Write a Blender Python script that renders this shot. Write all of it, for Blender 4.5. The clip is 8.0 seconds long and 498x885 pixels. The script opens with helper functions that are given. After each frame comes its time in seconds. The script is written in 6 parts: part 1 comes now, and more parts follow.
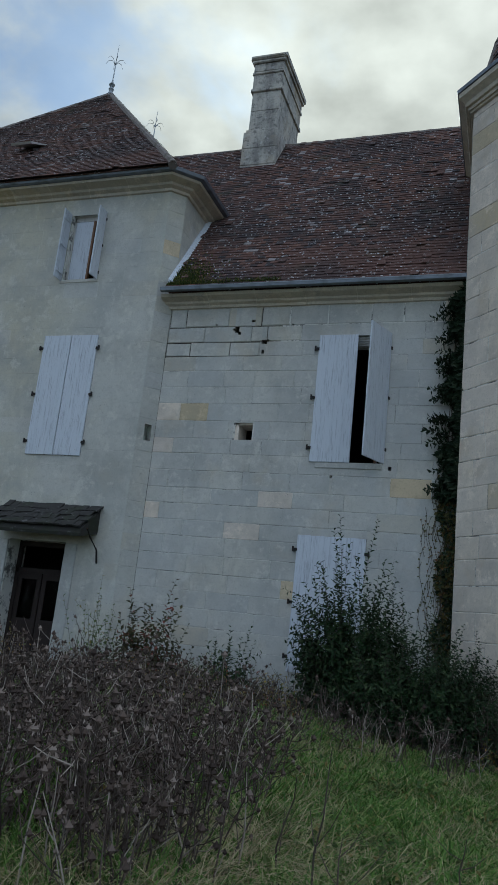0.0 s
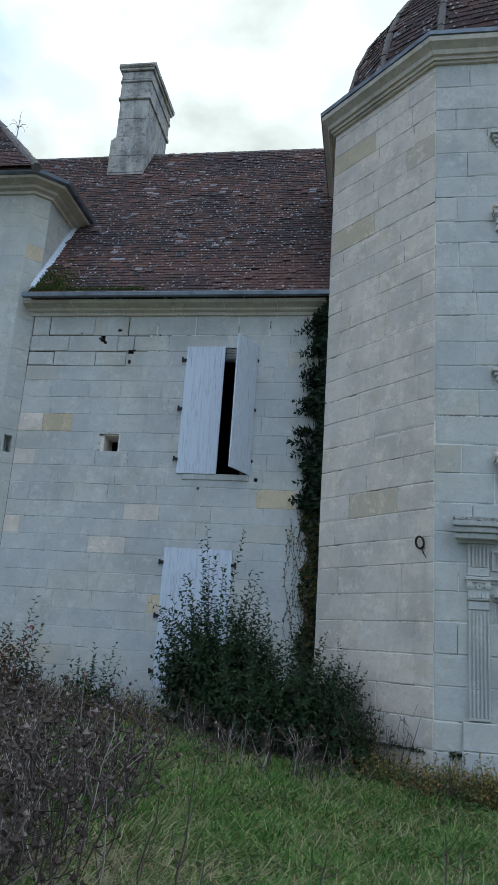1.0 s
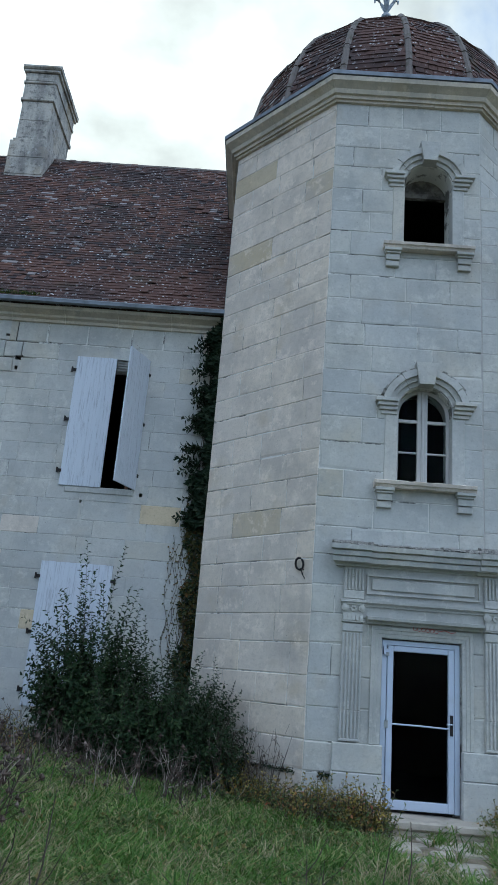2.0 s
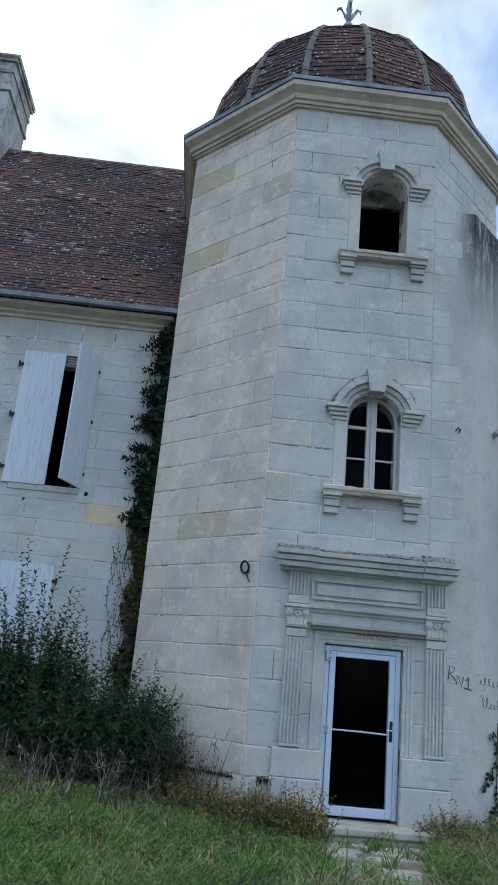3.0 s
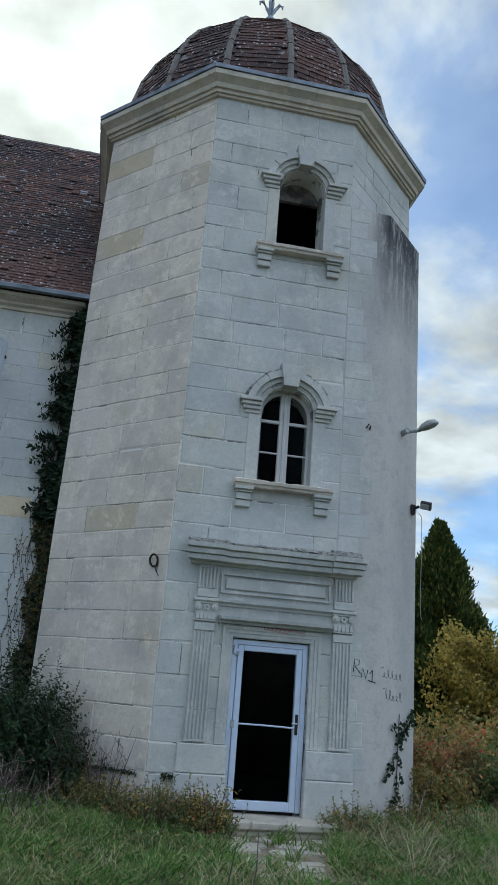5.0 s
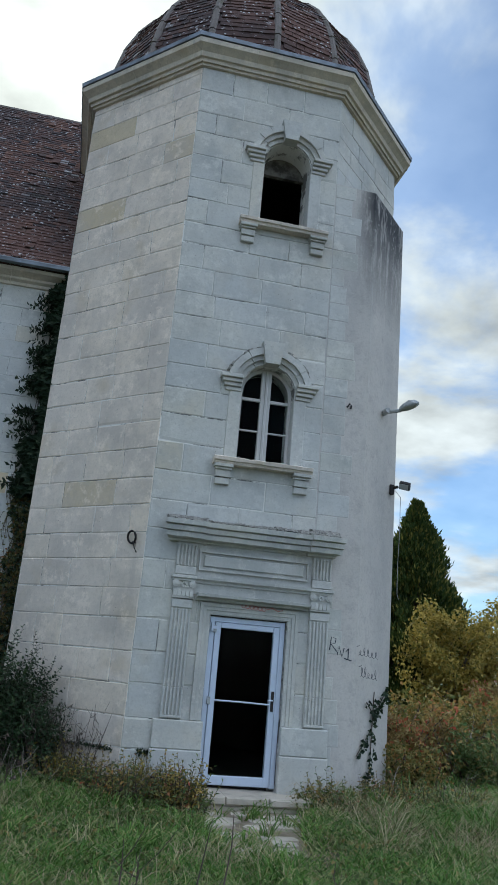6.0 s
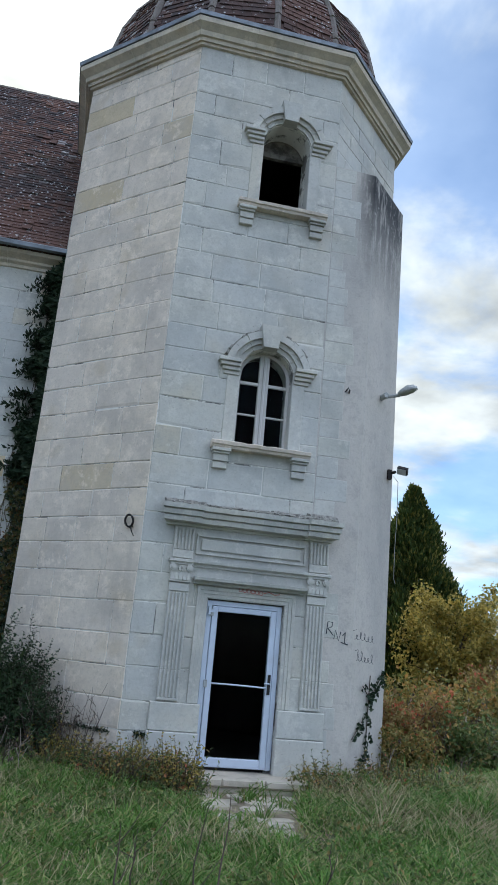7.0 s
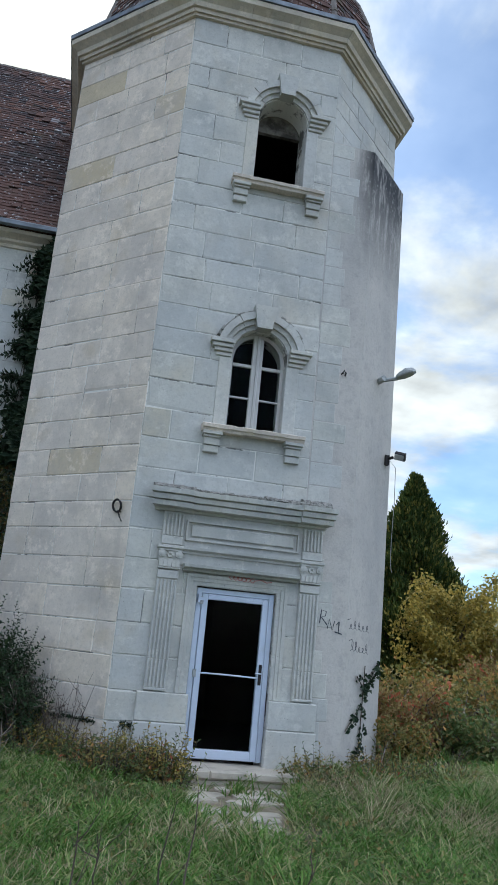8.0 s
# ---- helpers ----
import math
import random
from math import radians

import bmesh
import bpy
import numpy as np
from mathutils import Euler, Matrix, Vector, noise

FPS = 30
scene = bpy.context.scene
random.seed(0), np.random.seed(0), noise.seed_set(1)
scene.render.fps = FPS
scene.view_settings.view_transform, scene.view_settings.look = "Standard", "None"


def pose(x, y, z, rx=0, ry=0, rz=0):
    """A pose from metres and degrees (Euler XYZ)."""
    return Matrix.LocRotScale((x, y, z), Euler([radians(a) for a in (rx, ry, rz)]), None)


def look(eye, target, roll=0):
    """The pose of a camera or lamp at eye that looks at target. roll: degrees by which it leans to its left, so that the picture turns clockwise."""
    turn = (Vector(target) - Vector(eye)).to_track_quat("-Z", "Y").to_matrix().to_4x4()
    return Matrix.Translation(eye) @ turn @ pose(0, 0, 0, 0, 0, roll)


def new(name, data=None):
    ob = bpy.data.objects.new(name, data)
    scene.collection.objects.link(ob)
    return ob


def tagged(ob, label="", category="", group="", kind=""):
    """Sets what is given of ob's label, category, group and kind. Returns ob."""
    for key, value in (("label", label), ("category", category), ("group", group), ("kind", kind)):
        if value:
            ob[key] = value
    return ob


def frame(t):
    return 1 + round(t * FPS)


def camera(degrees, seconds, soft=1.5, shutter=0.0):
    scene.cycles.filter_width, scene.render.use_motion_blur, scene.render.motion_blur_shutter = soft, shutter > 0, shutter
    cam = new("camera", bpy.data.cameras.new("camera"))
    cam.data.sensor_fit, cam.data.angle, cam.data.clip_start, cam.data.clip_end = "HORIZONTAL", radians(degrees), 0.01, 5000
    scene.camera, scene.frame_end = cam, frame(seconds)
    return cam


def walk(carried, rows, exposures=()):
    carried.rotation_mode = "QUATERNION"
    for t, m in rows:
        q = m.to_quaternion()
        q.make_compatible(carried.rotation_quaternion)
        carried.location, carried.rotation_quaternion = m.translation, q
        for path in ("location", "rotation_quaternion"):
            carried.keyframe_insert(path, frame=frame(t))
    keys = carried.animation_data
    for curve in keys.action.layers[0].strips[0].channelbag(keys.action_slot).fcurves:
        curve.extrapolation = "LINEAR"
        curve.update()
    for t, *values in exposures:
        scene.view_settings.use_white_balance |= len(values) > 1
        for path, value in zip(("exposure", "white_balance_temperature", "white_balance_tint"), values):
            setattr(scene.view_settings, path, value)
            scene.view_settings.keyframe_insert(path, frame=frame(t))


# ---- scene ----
cam = camera(36.0, 8.0, soft=0.8)
PATH = [
    (0, (0.081, -0.07, 1.501), (-0.574, 1.764, 1.957), 6.2),
    (0.5, (0.057, -0.011, 1.508), (-0.432, 1.866, 1.996), 5.0),
    (1, (0.095, -0.001, 1.527), (-0.23, 1.904, 2.04), 3.9),
    (1.5, (0.101, 0.006, 1.529), (-0.061, 1.924, 2.073), 4.2),
    (2, (0.13, 0.007, 1.531), (0.088, 1.921, 2.108), 4.6),
    (2.2, (0.137, 0.03, 1.533), (0.1347, 1.9421, 2.1195), 4.6),
    (3.3, (0.166, 0.105, 1.539), (0.2765, 2.0105, 2.1363), 5.5),
    (3.5, (0.172, 0.112, 1.54), (0.304, 2.018, 2.133), 5.5),
    (4, (0.127, 0.123, 1.522), (0.311, 2.022, 2.123), 5.2),
    (4.5, (0.109, 0.162, 1.534), (0.349, 2.055, 2.135), 4.9),
    (5, (0.105, 0.241, 1.534), (0.428, 2.12, 2.137), 4.6),
    (5.2, (0.105, 0.262, 1.538), (0.456, 2.1372, 2.1385), 4.4),
    (6.3, (0.101, 0.316, 1.562), (0.4878, 2.2048, 2.094), 5.1),
    (6.5, (0.1, 0.323, 1.565), (0.484, 2.214, 2.089), 5.2),
    (7, (0.102, 0.335, 1.553), (0.498, 2.227, 2.067), 5.2),
    (7.5, (0.18, 0.437, 1.537), (0.581, 2.333, 2.031), 5.2),
    (8, (0.367, 0.632, 1.558), (0.753, 2.533, 2.047), 5.5),
]
EXPOSURES = [(0.0, 0.60, 5380, -1), (1.0, 1.12, 5200, -1), (2.0, 1.20, 5160, 0), (3.5, 1.32, 5160, 1), (5.0, 1.10, 5320, 0), (6.5, 1.30, 5400, 2), (7.0, 1.42, 5430, 3), (8.0, 1.43, 5450, 3)]
walk(cam, [(t, look(eye, target, roll)) for t, eye, target, roll in PATH], EXPOSURES)

# ---------------------------------------------------------------- sky and sun
SUN_ELEVATION, SUN_AZIMUTH = 40.0, 16.0     # degrees; azimuth counted from +y to the left
world = bpy.data.worlds.new("sky")
scene.world = world
world.use_nodes = True
wt = world.node_tree
wt.nodes.clear()


def wnode(kind, **values):
    n = wt.nodes.new(kind)
    if "operation" in values:
        n.operation = values["operation"]
    if "sky_type" in values:
        n.sky_type, n.sun_disc = values["sky_type"], False
    if "interpolation_type" in values:
        n.interpolation_type = values["interpolation_type"]
    if "data_type" in values:
        n.data_type = values["data_type"]
    if "blend_type" in values:
        n.blend_type = values["blend_type"]
    return n


def wmath(op, a, b=None):
    n = wnode("ShaderNodeMath", operation=op)
    for i, s in enumerate((a, b)):
        if s is None:
            continue
        if isinstance(s, (int, float)):
            n.inputs[i].default_value = s
        else:
            wt.links.new(s, n.inputs[i])
    return n.outputs[0]


w_out = wnode("ShaderNodeOutputWorld")
w_back = wnode("ShaderNodeBackground")
w_back.inputs["Strength"].default_value = 0.1
w_sky = wnode("ShaderNodeTexSky", sky_type="NISHITA", sun_disc=False)
w_sky.sun_elevation = radians(SUN_ELEVATION)
w_sky.sun_rotation = radians(-SUN_AZIMUTH)
w_sky.altitude, w_sky.air_density, w_sky.dust_density, w_sky.ozone_density = 100, 1.0, 1.0, 1.0
w_tc = wnode("ShaderNodeTexCoord")
w_sep = wnode("ShaderNodeSeparateXYZ")
wt.links.new(w_tc.outputs["Generated"], w_sep.inputs[0])
w_h = wmath("ADD", wmath("MAXIMUM", w_sep.outputs[2], 0.0), 0.22)
w_com = wnode("ShaderNodeCombineXYZ")
wt.links.new(wmath("DIVIDE", w_sep.outputs[0], w_h), w_com.inputs[0])
wt.links.new(wmath("DIVIDE", w_sep.outputs[1], w_h), w_com.inputs[1])
w_noise = wnode("ShaderNodeTexNoise")
w_noise.inputs["Scale"].default_value = 1.9
w_noise.inputs["Detail"].default_value = 7
w_noise.inputs["Roughness"].default_value = 0.55
w_noise.inputs["Distortion"].default_value = 0.35
wt.links.new(w_com.outputs[0], w_noise.inputs["Vector"])
w_noise2 = wnode("ShaderNodeTexNoise")
w_noise2.inputs["Scale"].default_value = 4.5
w_noise2.inputs["Detail"].default_value = 6
wt.links.new(w_com.outputs[0], w_noise2.inputs["Vector"])
w_cover = wnode("ShaderNodeMapRange", interpolation_type="SMOOTHSTEP")
w_cover.inputs[1].default_value, w_cover.inputs[2].default_value = 0.51, 0.69
# thin cloud is brighter towards the sun
w_dot = wnode("ShaderNodeVectorMath", operation="DOT_PRODUCT")
wt.links.new(w_tc.outputs["Generated"], w_dot.inputs[0])
ce = math.cos(radians(SUN_ELEVATION))
w_dot.inputs[1].default_value = (-math.sin(radians(SUN_AZIMUTH)) * ce, math.cos(radians(SUN_AZIMUTH)) * ce, math.sin(radians(SUN_ELEVATION)))
w_near = wmath("POWER", wmath("MAXIMUM", w_dot.outputs["Value"], 0.0), 9)
w_wide = wmath("POWER", wmath("MAXIMUM", w_dot.outputs["Value"], 0.0), 3)
wt.links.new(wmath("ADD", w_noise.outputs[0], wmath("ADD", wmath("ADD", wmath("MULTIPLY", w_wide, 0.12), wmath("MULTIPLY", w_near, 0.10)), wmath("MULTIPLY", wmath("POWER", wmath("SUBTRACT", 1.0, wmath("MAXIMUM", w_sep.outputs[2], 0.0)), 5), 0.10))), w_cover.inputs[0])
w_high = wmath("MAXIMUM", w_sep.outputs[2], 0.0)
# the sky behind the eye, brighter higher up: glow added to light the walls
w_front = wmath("MULTIPLY", wmath("MULTIPLY", wmath("MAXIMUM", wmath("SUBTRACT", 0.75, w_dot.outputs["Value"]), 0.0), wmath("ADD", wmath("MULTIPLY", wmath("POWER", w_high, 2.5), 1.8), 0.03)), 25.0)
w_lum = wmath("ADD", wmath("MULTIPLY", wmath("MULTIPLY", w_near, w_noise2.outputs[0]), 4.2), wmath("ADD", wmath("MULTIPLY", w_noise2.outputs[0], 6.0), 0.3))
w_tint = wnode("ShaderNodeMix", data_type="RGBA")          # cloud glows warmer near the sun
w_tint.inputs[6].default_value, w_tint.inputs[7].default_value = (1.0, 0.945, 0.88, 1), (1.0, 0.90, 0.735, 1)
wt.links.new(w_wide, w_tint.inputs["Factor"])


def wscale(colour, value):
    n = wnode("ShaderNodeVectorMath", operation="SCALE")
    if isinstance(colour, tuple):
        n.inputs[0].default_value = colour
    else:
        wt.links.new(colour, n.inputs[0])
    wt.links.new(value, n.inputs["Scale"])
    return n.outputs[0]


w_cloud = wnode("ShaderNodeVectorMath", operation="ADD")
wt.links.new(wscale(w_tint.outputs[2], w_lum), w_cloud.inputs[0])
wt.links.new(wscale((0.985, 0.945, 0.985), w_front), w_cloud.inputs[1])
w_bright = wnode("ShaderNodeMix", data_type="RGBA", blend_type="MULTIPLY")
w_bright.inputs["Factor"].default_value = 1
w_bright.inputs[7].default_value = (0.38, 0.47, 0.56, 1)
wt.links.new(w_sky.outputs[0], w_bright.inputs[6])
w_mix = wnode("ShaderNodeMix", data_type="RGBA")
wt.links.new(wmath("ADD", wmath("MULTIPLY", w_cover.outputs[0], 0.75), 0.25), w_mix.inputs["Factor"])   # a thin veil everywhere
wt.links.new(w_bright.outputs[2], w_mix.inputs[6])
wt.links.new(w_cloud.outputs[0], w_mix.inputs[7])
wt.links.new(w_mix.outputs[2], w_back.inputs["Color"])
wt.links.new(w_back.outputs[0], w_out.inputs[0])

sun = new("sun", bpy.data.lights.new("sun", "SUN"))
sun.data.energy, sun.data.angle, sun.data.color = 0.9, radians(14), (1.0, 0.95, 0.87)
se, sa = radians(SUN_ELEVATION), radians(SUN_AZIMUTH)
sun_way = Vector((-math.sin(sa) * math.cos(se), math.cos(sa) * math.cos(se), math.sin(se)))
sun.matrix_world = look(sun_way * 60, (0, 0, 0))

# ---------------------------------------------------------------- materials


def rgb(c):
    return (c[0], c[1], c[2], 1.0)


class Mat:
    """A node material: base colour from layers, roughness and bump."""

    def __init__(self, name, color, rough=0.8, metal=0.0):
        self.m = bpy.data.materials.new(name)
        self.m.use_nodes = True
        self.t = self.m.node_tree
        self.b = self.t.nodes["Principled BSDF"]
        self.b.inputs["Roughness"].default_value = rough
        self.b.inputs["Metallic"].default_value = metal
        self.b.inputs["Base Color"].default_value = rgb(color)
        self.coord = self.t.nodes.new("ShaderNodeTexCoord").outputs["Object"]
        geo = self.t.nodes.new("ShaderNodeNewGeometry")
        self.place, self.island = geo.outputs["Position"], geo.outputs["Random Per Island"]
        self.random = self.t.nodes.new("ShaderNodeObjectInfo").outputs["Random"]
        rgb_node = self.t.nodes.new("ShaderNodeRGB")
        rgb_node.outputs[0].default_value = rgb(color)
        self.color = rgb_node.outputs[0]
        self.height = None

    def noise(self, scale, detail=4.0, rough=0.55, stretch=(1, 1, 1), shift=0.0):
        mp = self.t.nodes.new("ShaderNodeMapping")
        mp.inputs["Scale"].default_value = stretch
        mp.inputs["Location"].default_value = (shift, shift * 1.7, shift * 0.6)
        self.t.links.new(self.place, mp.inputs["Vector"])
        n = self.t.nodes.new("ShaderNodeTexNoise")
        n.inputs["Scale"].default_value, n.inputs["Detail"].default_value, n.inputs["Roughness"].default_value = scale, detail, rough
        self.t.links.new(mp.outputs[0], n.inputs["Vector"])
        return n.outputs[0]

    def voronoi(self, scale):
        n = self.t.nodes.new("ShaderNodeTexVoronoi")
        n.inputs["Scale"].default_value = scale
        self.t.links.new(self.place, n.inputs["Vector"])
        return n.outputs["Distance"]

    def ramp(self, source, lo, hi, a=0.0, b=1.0):
        n = self.t.nodes.new("ShaderNodeMapRange")
        n.inputs[1].default_value, n.inputs[2].default_value = lo, hi
        n.inputs[3].default_value, n.inputs[4].default_value = a, b
        self.t.links.new(source, n.inputs[0])
        return n.outputs[0]

    def layer(self, factor, color, blend="MIX"):
        n = self.t.nodes.new("ShaderNodeMix")
        n.data_type, n.blend_type = "RGBA", blend
        if isinstance(factor, float):
            n.inputs["Factor"].default_value = factor
        else:
            self.t.links.new(factor, n.inputs["Factor"])
        self.t.links.new(self.color, n.inputs[6])
        n.inputs[7].default_value = rgb(color)
        self.color = n.outputs[2]
        return self

    def times(self, a, b):
        n = self.t.nodes.new("ShaderNodeMath")
        n.operation = "MULTIPLY"
        for i, s in enumerate((a, b)):
            if isinstance(s, float):
                n.inputs[i].default_value = s
            else:
                self.t.links.new(s, n.inputs[i])
        return n.outputs[0]

    def bump(self, source, strength, distance=0.01):
        n = self.t.nodes.new("ShaderNodeBump")
        n.inputs["Strength"].default_value, n.inputs["Distance"].default_value = strength, distance
        self.t.links.new(source, n.inputs["Height"])
        if self.height is not None:
            self.t.links.new(self.height, n.inputs["Normal"])
        self.height = n.outputs[0]
        return self

    def rough(self, source, a, b):
        self.t.links.new(self.ramp(source, 0.3, 0.7, a, b), self.b.inputs["Roughness"])
        return self

    def done(self):
        self.t.links.new(self.color, self.b.inputs["Base Color"])
        if self.height is not None:
            self.t.links.new(self.height, self.b.inputs["Normal"])
        return self.m


def limestone(name, base, warm=0.25, lichen=0.35, cool=0.4, mixed=0.6, olive=0.18):
    m = Mat(name, base, 0.9)
    m.layer(m.ramp(m.noise(0.33, 4, 0.6, shift=31.0), 0.45, 0.62, 0.0, olive), (base[0] * 0.95, base[1] * 0.90, base[2] * 0.70))
    m.layer(m.ramp(m.random, 0.0, 0.45, mixed, 0.0), (base[0] * 0.82, base[1] * 0.84, base[2] * 0.87))
    m.layer(m.ramp(m.random, 0.62, 0.90, 0.0, mixed * 0.55), (base[0] * 1.12, base[1] * 1.07, base[2] * 0.95))
    m.layer(m.ramp(m.random, 0.965, 0.985, 0.0, warm * 1.6), (0.50, 0.41, 0.25))
    m.layer(m.ramp(m.noise(0.9, 6, 0.65), 0.44, 0.64, 0.0, 0.75), (base[0] * 0.68, base[1] * 0.69, base[2] * 0.70))
    m.layer(m.ramp(m.noise(1.4, 4, shift=7.0), 0.56, 0.75, 0.0, warm), (0.50, 0.39, 0.22))
    m.layer(m.ramp(m.noise(3.0, 6, 0.7, (1, 1, 0.35), 3.0), 0.55, 0.76, 0.0, lichen), (0.22, 0.21, 0.19))
    m.layer(m.ramp(m.noise(3.6, 7, 0.75, shift=11.0), 0.54, 0.62, 0.0, 0.5), (base[0] * 1.22, base[1] * 1.21, base[2] * 1.18))
    m.layer(m.ramp(m.noise(12, 6, 0.75, shift=17.0), 0.52, 0.68, 0.0, 0.40), (base[0] * 0.58, base[1] * 0.57, base[2] * 0.55))
    m.layer(m.ramp(m.noise(0.45, 4, 0.6, shift=21.0), 0.45, 0.65, 0.0, cool), (base[0] * 0.88, base[1] * 0.93, base[2] * 1.0))
    m.layer(m.ramp(m.noise(30, 5, 0.7), 0.52, 0.72, 0.0, 0.45), (base[0] * 0.6, base[1] * 0.6, base[2] * 0.58))
    m.layer(m.times(m.ramp(m.voronoi(17), 0.05, 0.12, 0.8, 0.0), m.ramp(m.noise(2.1, 3, shift=5.0), 0.55, 0.62)), (0.10, 0.095, 0.085))
    m.bump(m.noise(7, 5), 0.35, 0.02).bump(m.noise(60, 4), 0.35, 0.004)
    return m.done()


STONE = limestone("limestone", (0.56, 0.545, 0.50))
STONE_PLAIN = limestone("smooth limestone", (0.56, 0.545, 0.49), 0.15, 0.30, 0.3, 0.12, 0.6)
# creamy stone; on the tower's left face its colour also carries warm light
STONE_WARM = limestone("creamy warm-lit limestone", (0.75, 0.66, 0.56), 0.45, 0.25, 0.0, 0.5, 0.2)
STONE_OCHRE = limestone("ochre limestone", (0.62, 0.52, 0.36), 0.3, 0.25, 0.0)
STONE_CUT = limestone("dressed limestone", (0.57, 0.555, 0.51), 0.15, 0.30, 0.12)
WEATHERED = limestone("weathered cornice limestone", (0.62, 0.55, 0.44), 0.6, 0.6, 0.0)
m = Mat("weathered grey limestone", (0.52, 0.49, 0.43), 0.95)
m.layer(m.ramp(m.noise(2.0, 6, 0.7, (1, 1, 0.35)), 0.44, 0.62, 0.0, 0.7), (0.15, 0.145, 0.14))
m.layer(m.ramp(m.noise(6.5, 6, 0.75, shift=3.0), 0.52, 0.62, 0.0, 0.7), (0.09, 0.088, 0.085))
m.layer(m.ramp(m.noise(9.0, 6, 0.75, shift=8.0), 0.58, 0.64, 0.0, 0.8), (0.55, 0.54, 0.51))
m.layer(m.ramp(m.noise(1.2, 4, shift=5.0), 0.55, 0.70, 0.0, 0.5), (0.42, 0.33, 0.20))
m.bump(m.noise(9, 6), 0.6, 0.03).bump(m.noise(50, 4), 0.4, 0.005)
CHIMNEY_STONE = m.done()

m = Mat("lichened crumbling stone", (0.30, 0.285, 0.25), 0.97)
m.layer(m.ramp(m.noise(14, 6, 0.75), 0.46, 0.60, 0.0, 0.9), (0.085, 0.08, 0.07))
m.layer(m.ramp(m.noise(22, 6, 0.75, shift=6.0), 0.55, 0.66, 0.0, 0.8), (0.52, 0.50, 0.44)).bump(m.noise(22, 6), 1.0, 0.03)
LICHENED = m.done()

m = Mat("lime mortar", (0.70, 0.68, 0.62), 0.95)
m.layer(m.ramp(m.noise(2.8, 6, 0.7), 0.50, 0.58, 0.0, 0.9), (0.11, 0.105, 0.095)).bump(m.noise(40, 4), 0.6, 0.006)
MORTAR = m.done()

m = Mat("crumbled mortar", (0.22, 0.20, 0.17), 0.97)
m.layer(m.ramp(m.noise(3.1, 6, 0.7), 0.45, 0.60, 0.0, 0.9), (0.05, 0.045, 0.04)).bump(m.noise(40, 4), 0.8, 0.01)
OPEN_JOINT = m.done()

m = Mat("old lime render", (0.55, 0.51, 0.46), 0.93)
m.layer(m.ramp(m.noise(0.8, 5, 0.6, (1, 1, 0.4)), 0.42, 0.66, 0.0, 0.55), (0.33, 0.32, 0.31))
m.layer(m.ramp(m.noise(2.4, 6, 0.65, shift=4.0), 0.55, 0.75, 0.0, 0.5), (0.54, 0.50, 0.44))
m.layer(m.ramp(m.noise(5.5, 7, 0.75, shift=8.0), 0.50, 0.66, 0.0, 0.5), (0.36, 0.33, 0.31))
m.layer(m.ramp(m.noise(30, 4), 0.52, 0.78, 0.0, 0.35), (0.25, 0.24, 0.22)).bump(m.noise(18, 6), 0.5, 0.012)
sep = m.t.nodes.new("ShaderNodeSeparateXYZ")
m.t.links.new(m.place, sep.inputs[0])
head = m.times(m.ramp(sep.outputs[2], 7.2, 9.2), m.ramp(sep.outputs[0], 3.78, 4.15))
streak = m.ramp(m.noise(3.2, 7, 0.75, (2.2, 2.2, 0.40), 2.0), 0.34, 0.52, 0.0, 1.0)
m.layer(m.times(head, streak), (0.045, 0.045, 0.048))
m.layer(m.times(head, m.ramp(m.noise(11, 5), 0.60, 0.70, 0.0, 0.7)), (0.45, 0.44, 0.41))
RENDER = m.done()

m = Mat("sooty stone", (0.035, 0.032, 0.029), 0.95)
m.layer(m.ramp(m.noise(9, 5, 0.7), 0.60, 0.68, 0.0, 0.8), (0.24, 0.24, 0.23))
m.layer(m.ramp(m.noise(3, 5, shift=2.0), 0.48, 0.65, 0.0, 0.7), (0.030, 0.036, 0.018)).bump(m.noise(25, 6), 0.7, 0.01)
SOOT = m.done()

# oak in near-black: the shaded opening under the canopy is painted into it
m = Mat("old oak coloured for shade", (0.022, 0.014, 0.011), 0.85)
m.layer(m.ramp(m.noise(6, 5, 0.6, (8, 8, 0.6)), 0.45, 0.7, 0.0, 0.7), (0.040, 0.024, 0.017))
OLD_WOOD = m.done()

m = Mat("old clay tiles", (0.105, 0.054, 0.042), 0.9)
m.layer(m.ramp(m.island, 0.0, 0.45, 1.0, 0.0), (0.035, 0.028, 0.030))
m.layer(m.ramp(m.island, 0.7, 0.95, 0.0, 0.8), (0.165, 0.082, 0.055))
m.layer(m.ramp(m.random, 0.2, 1.0, 0.0, 0.25), (0.14, 0.07, 0.05))
m.layer(m.ramp(m.island, 0.965, 0.97, 0.0, 0.7), (0.34, 0.33, 0.33))
m.layer(m.ramp(m.noise(0.55, 5, 0.65), 0.46, 0.62, 0.0, 0.7), (0.036, 0.027, 0.028))
m.layer(m.ramp(m.noise(11, 5, 0.75), 0.60, 0.64, 0.0, 0.85), (0.40, 0.39, 0.40))
m.layer(m.ramp(m.noise(1.1, 4, shift=9.0), 0.60, 0.72, 0.0, 0.5), (0.040, 0.048, 0.022))
m.layer(m.times(m.ramp(m.voronoi(9), 0.16, 0.24, 0.9, 0.0), m.ramp(m.noise(1.3, 4, shift=14.0), 0.42, 0.56)), (0.52, 0.51, 0.51))
m.bump(m.noise(45, 4), 0.5, 0.006)
TILE = m.done()

m = Mat("mossy ridge mortar", (0.19, 0.165, 0.15), 0.95)
m.layer(m.ramp(m.noise(4, 5), 0.50, 0.66, 0.0, 0.6), (0.065, 0.065, 0.035)).bump(m.noise(25, 5), 0.7, 0.015)
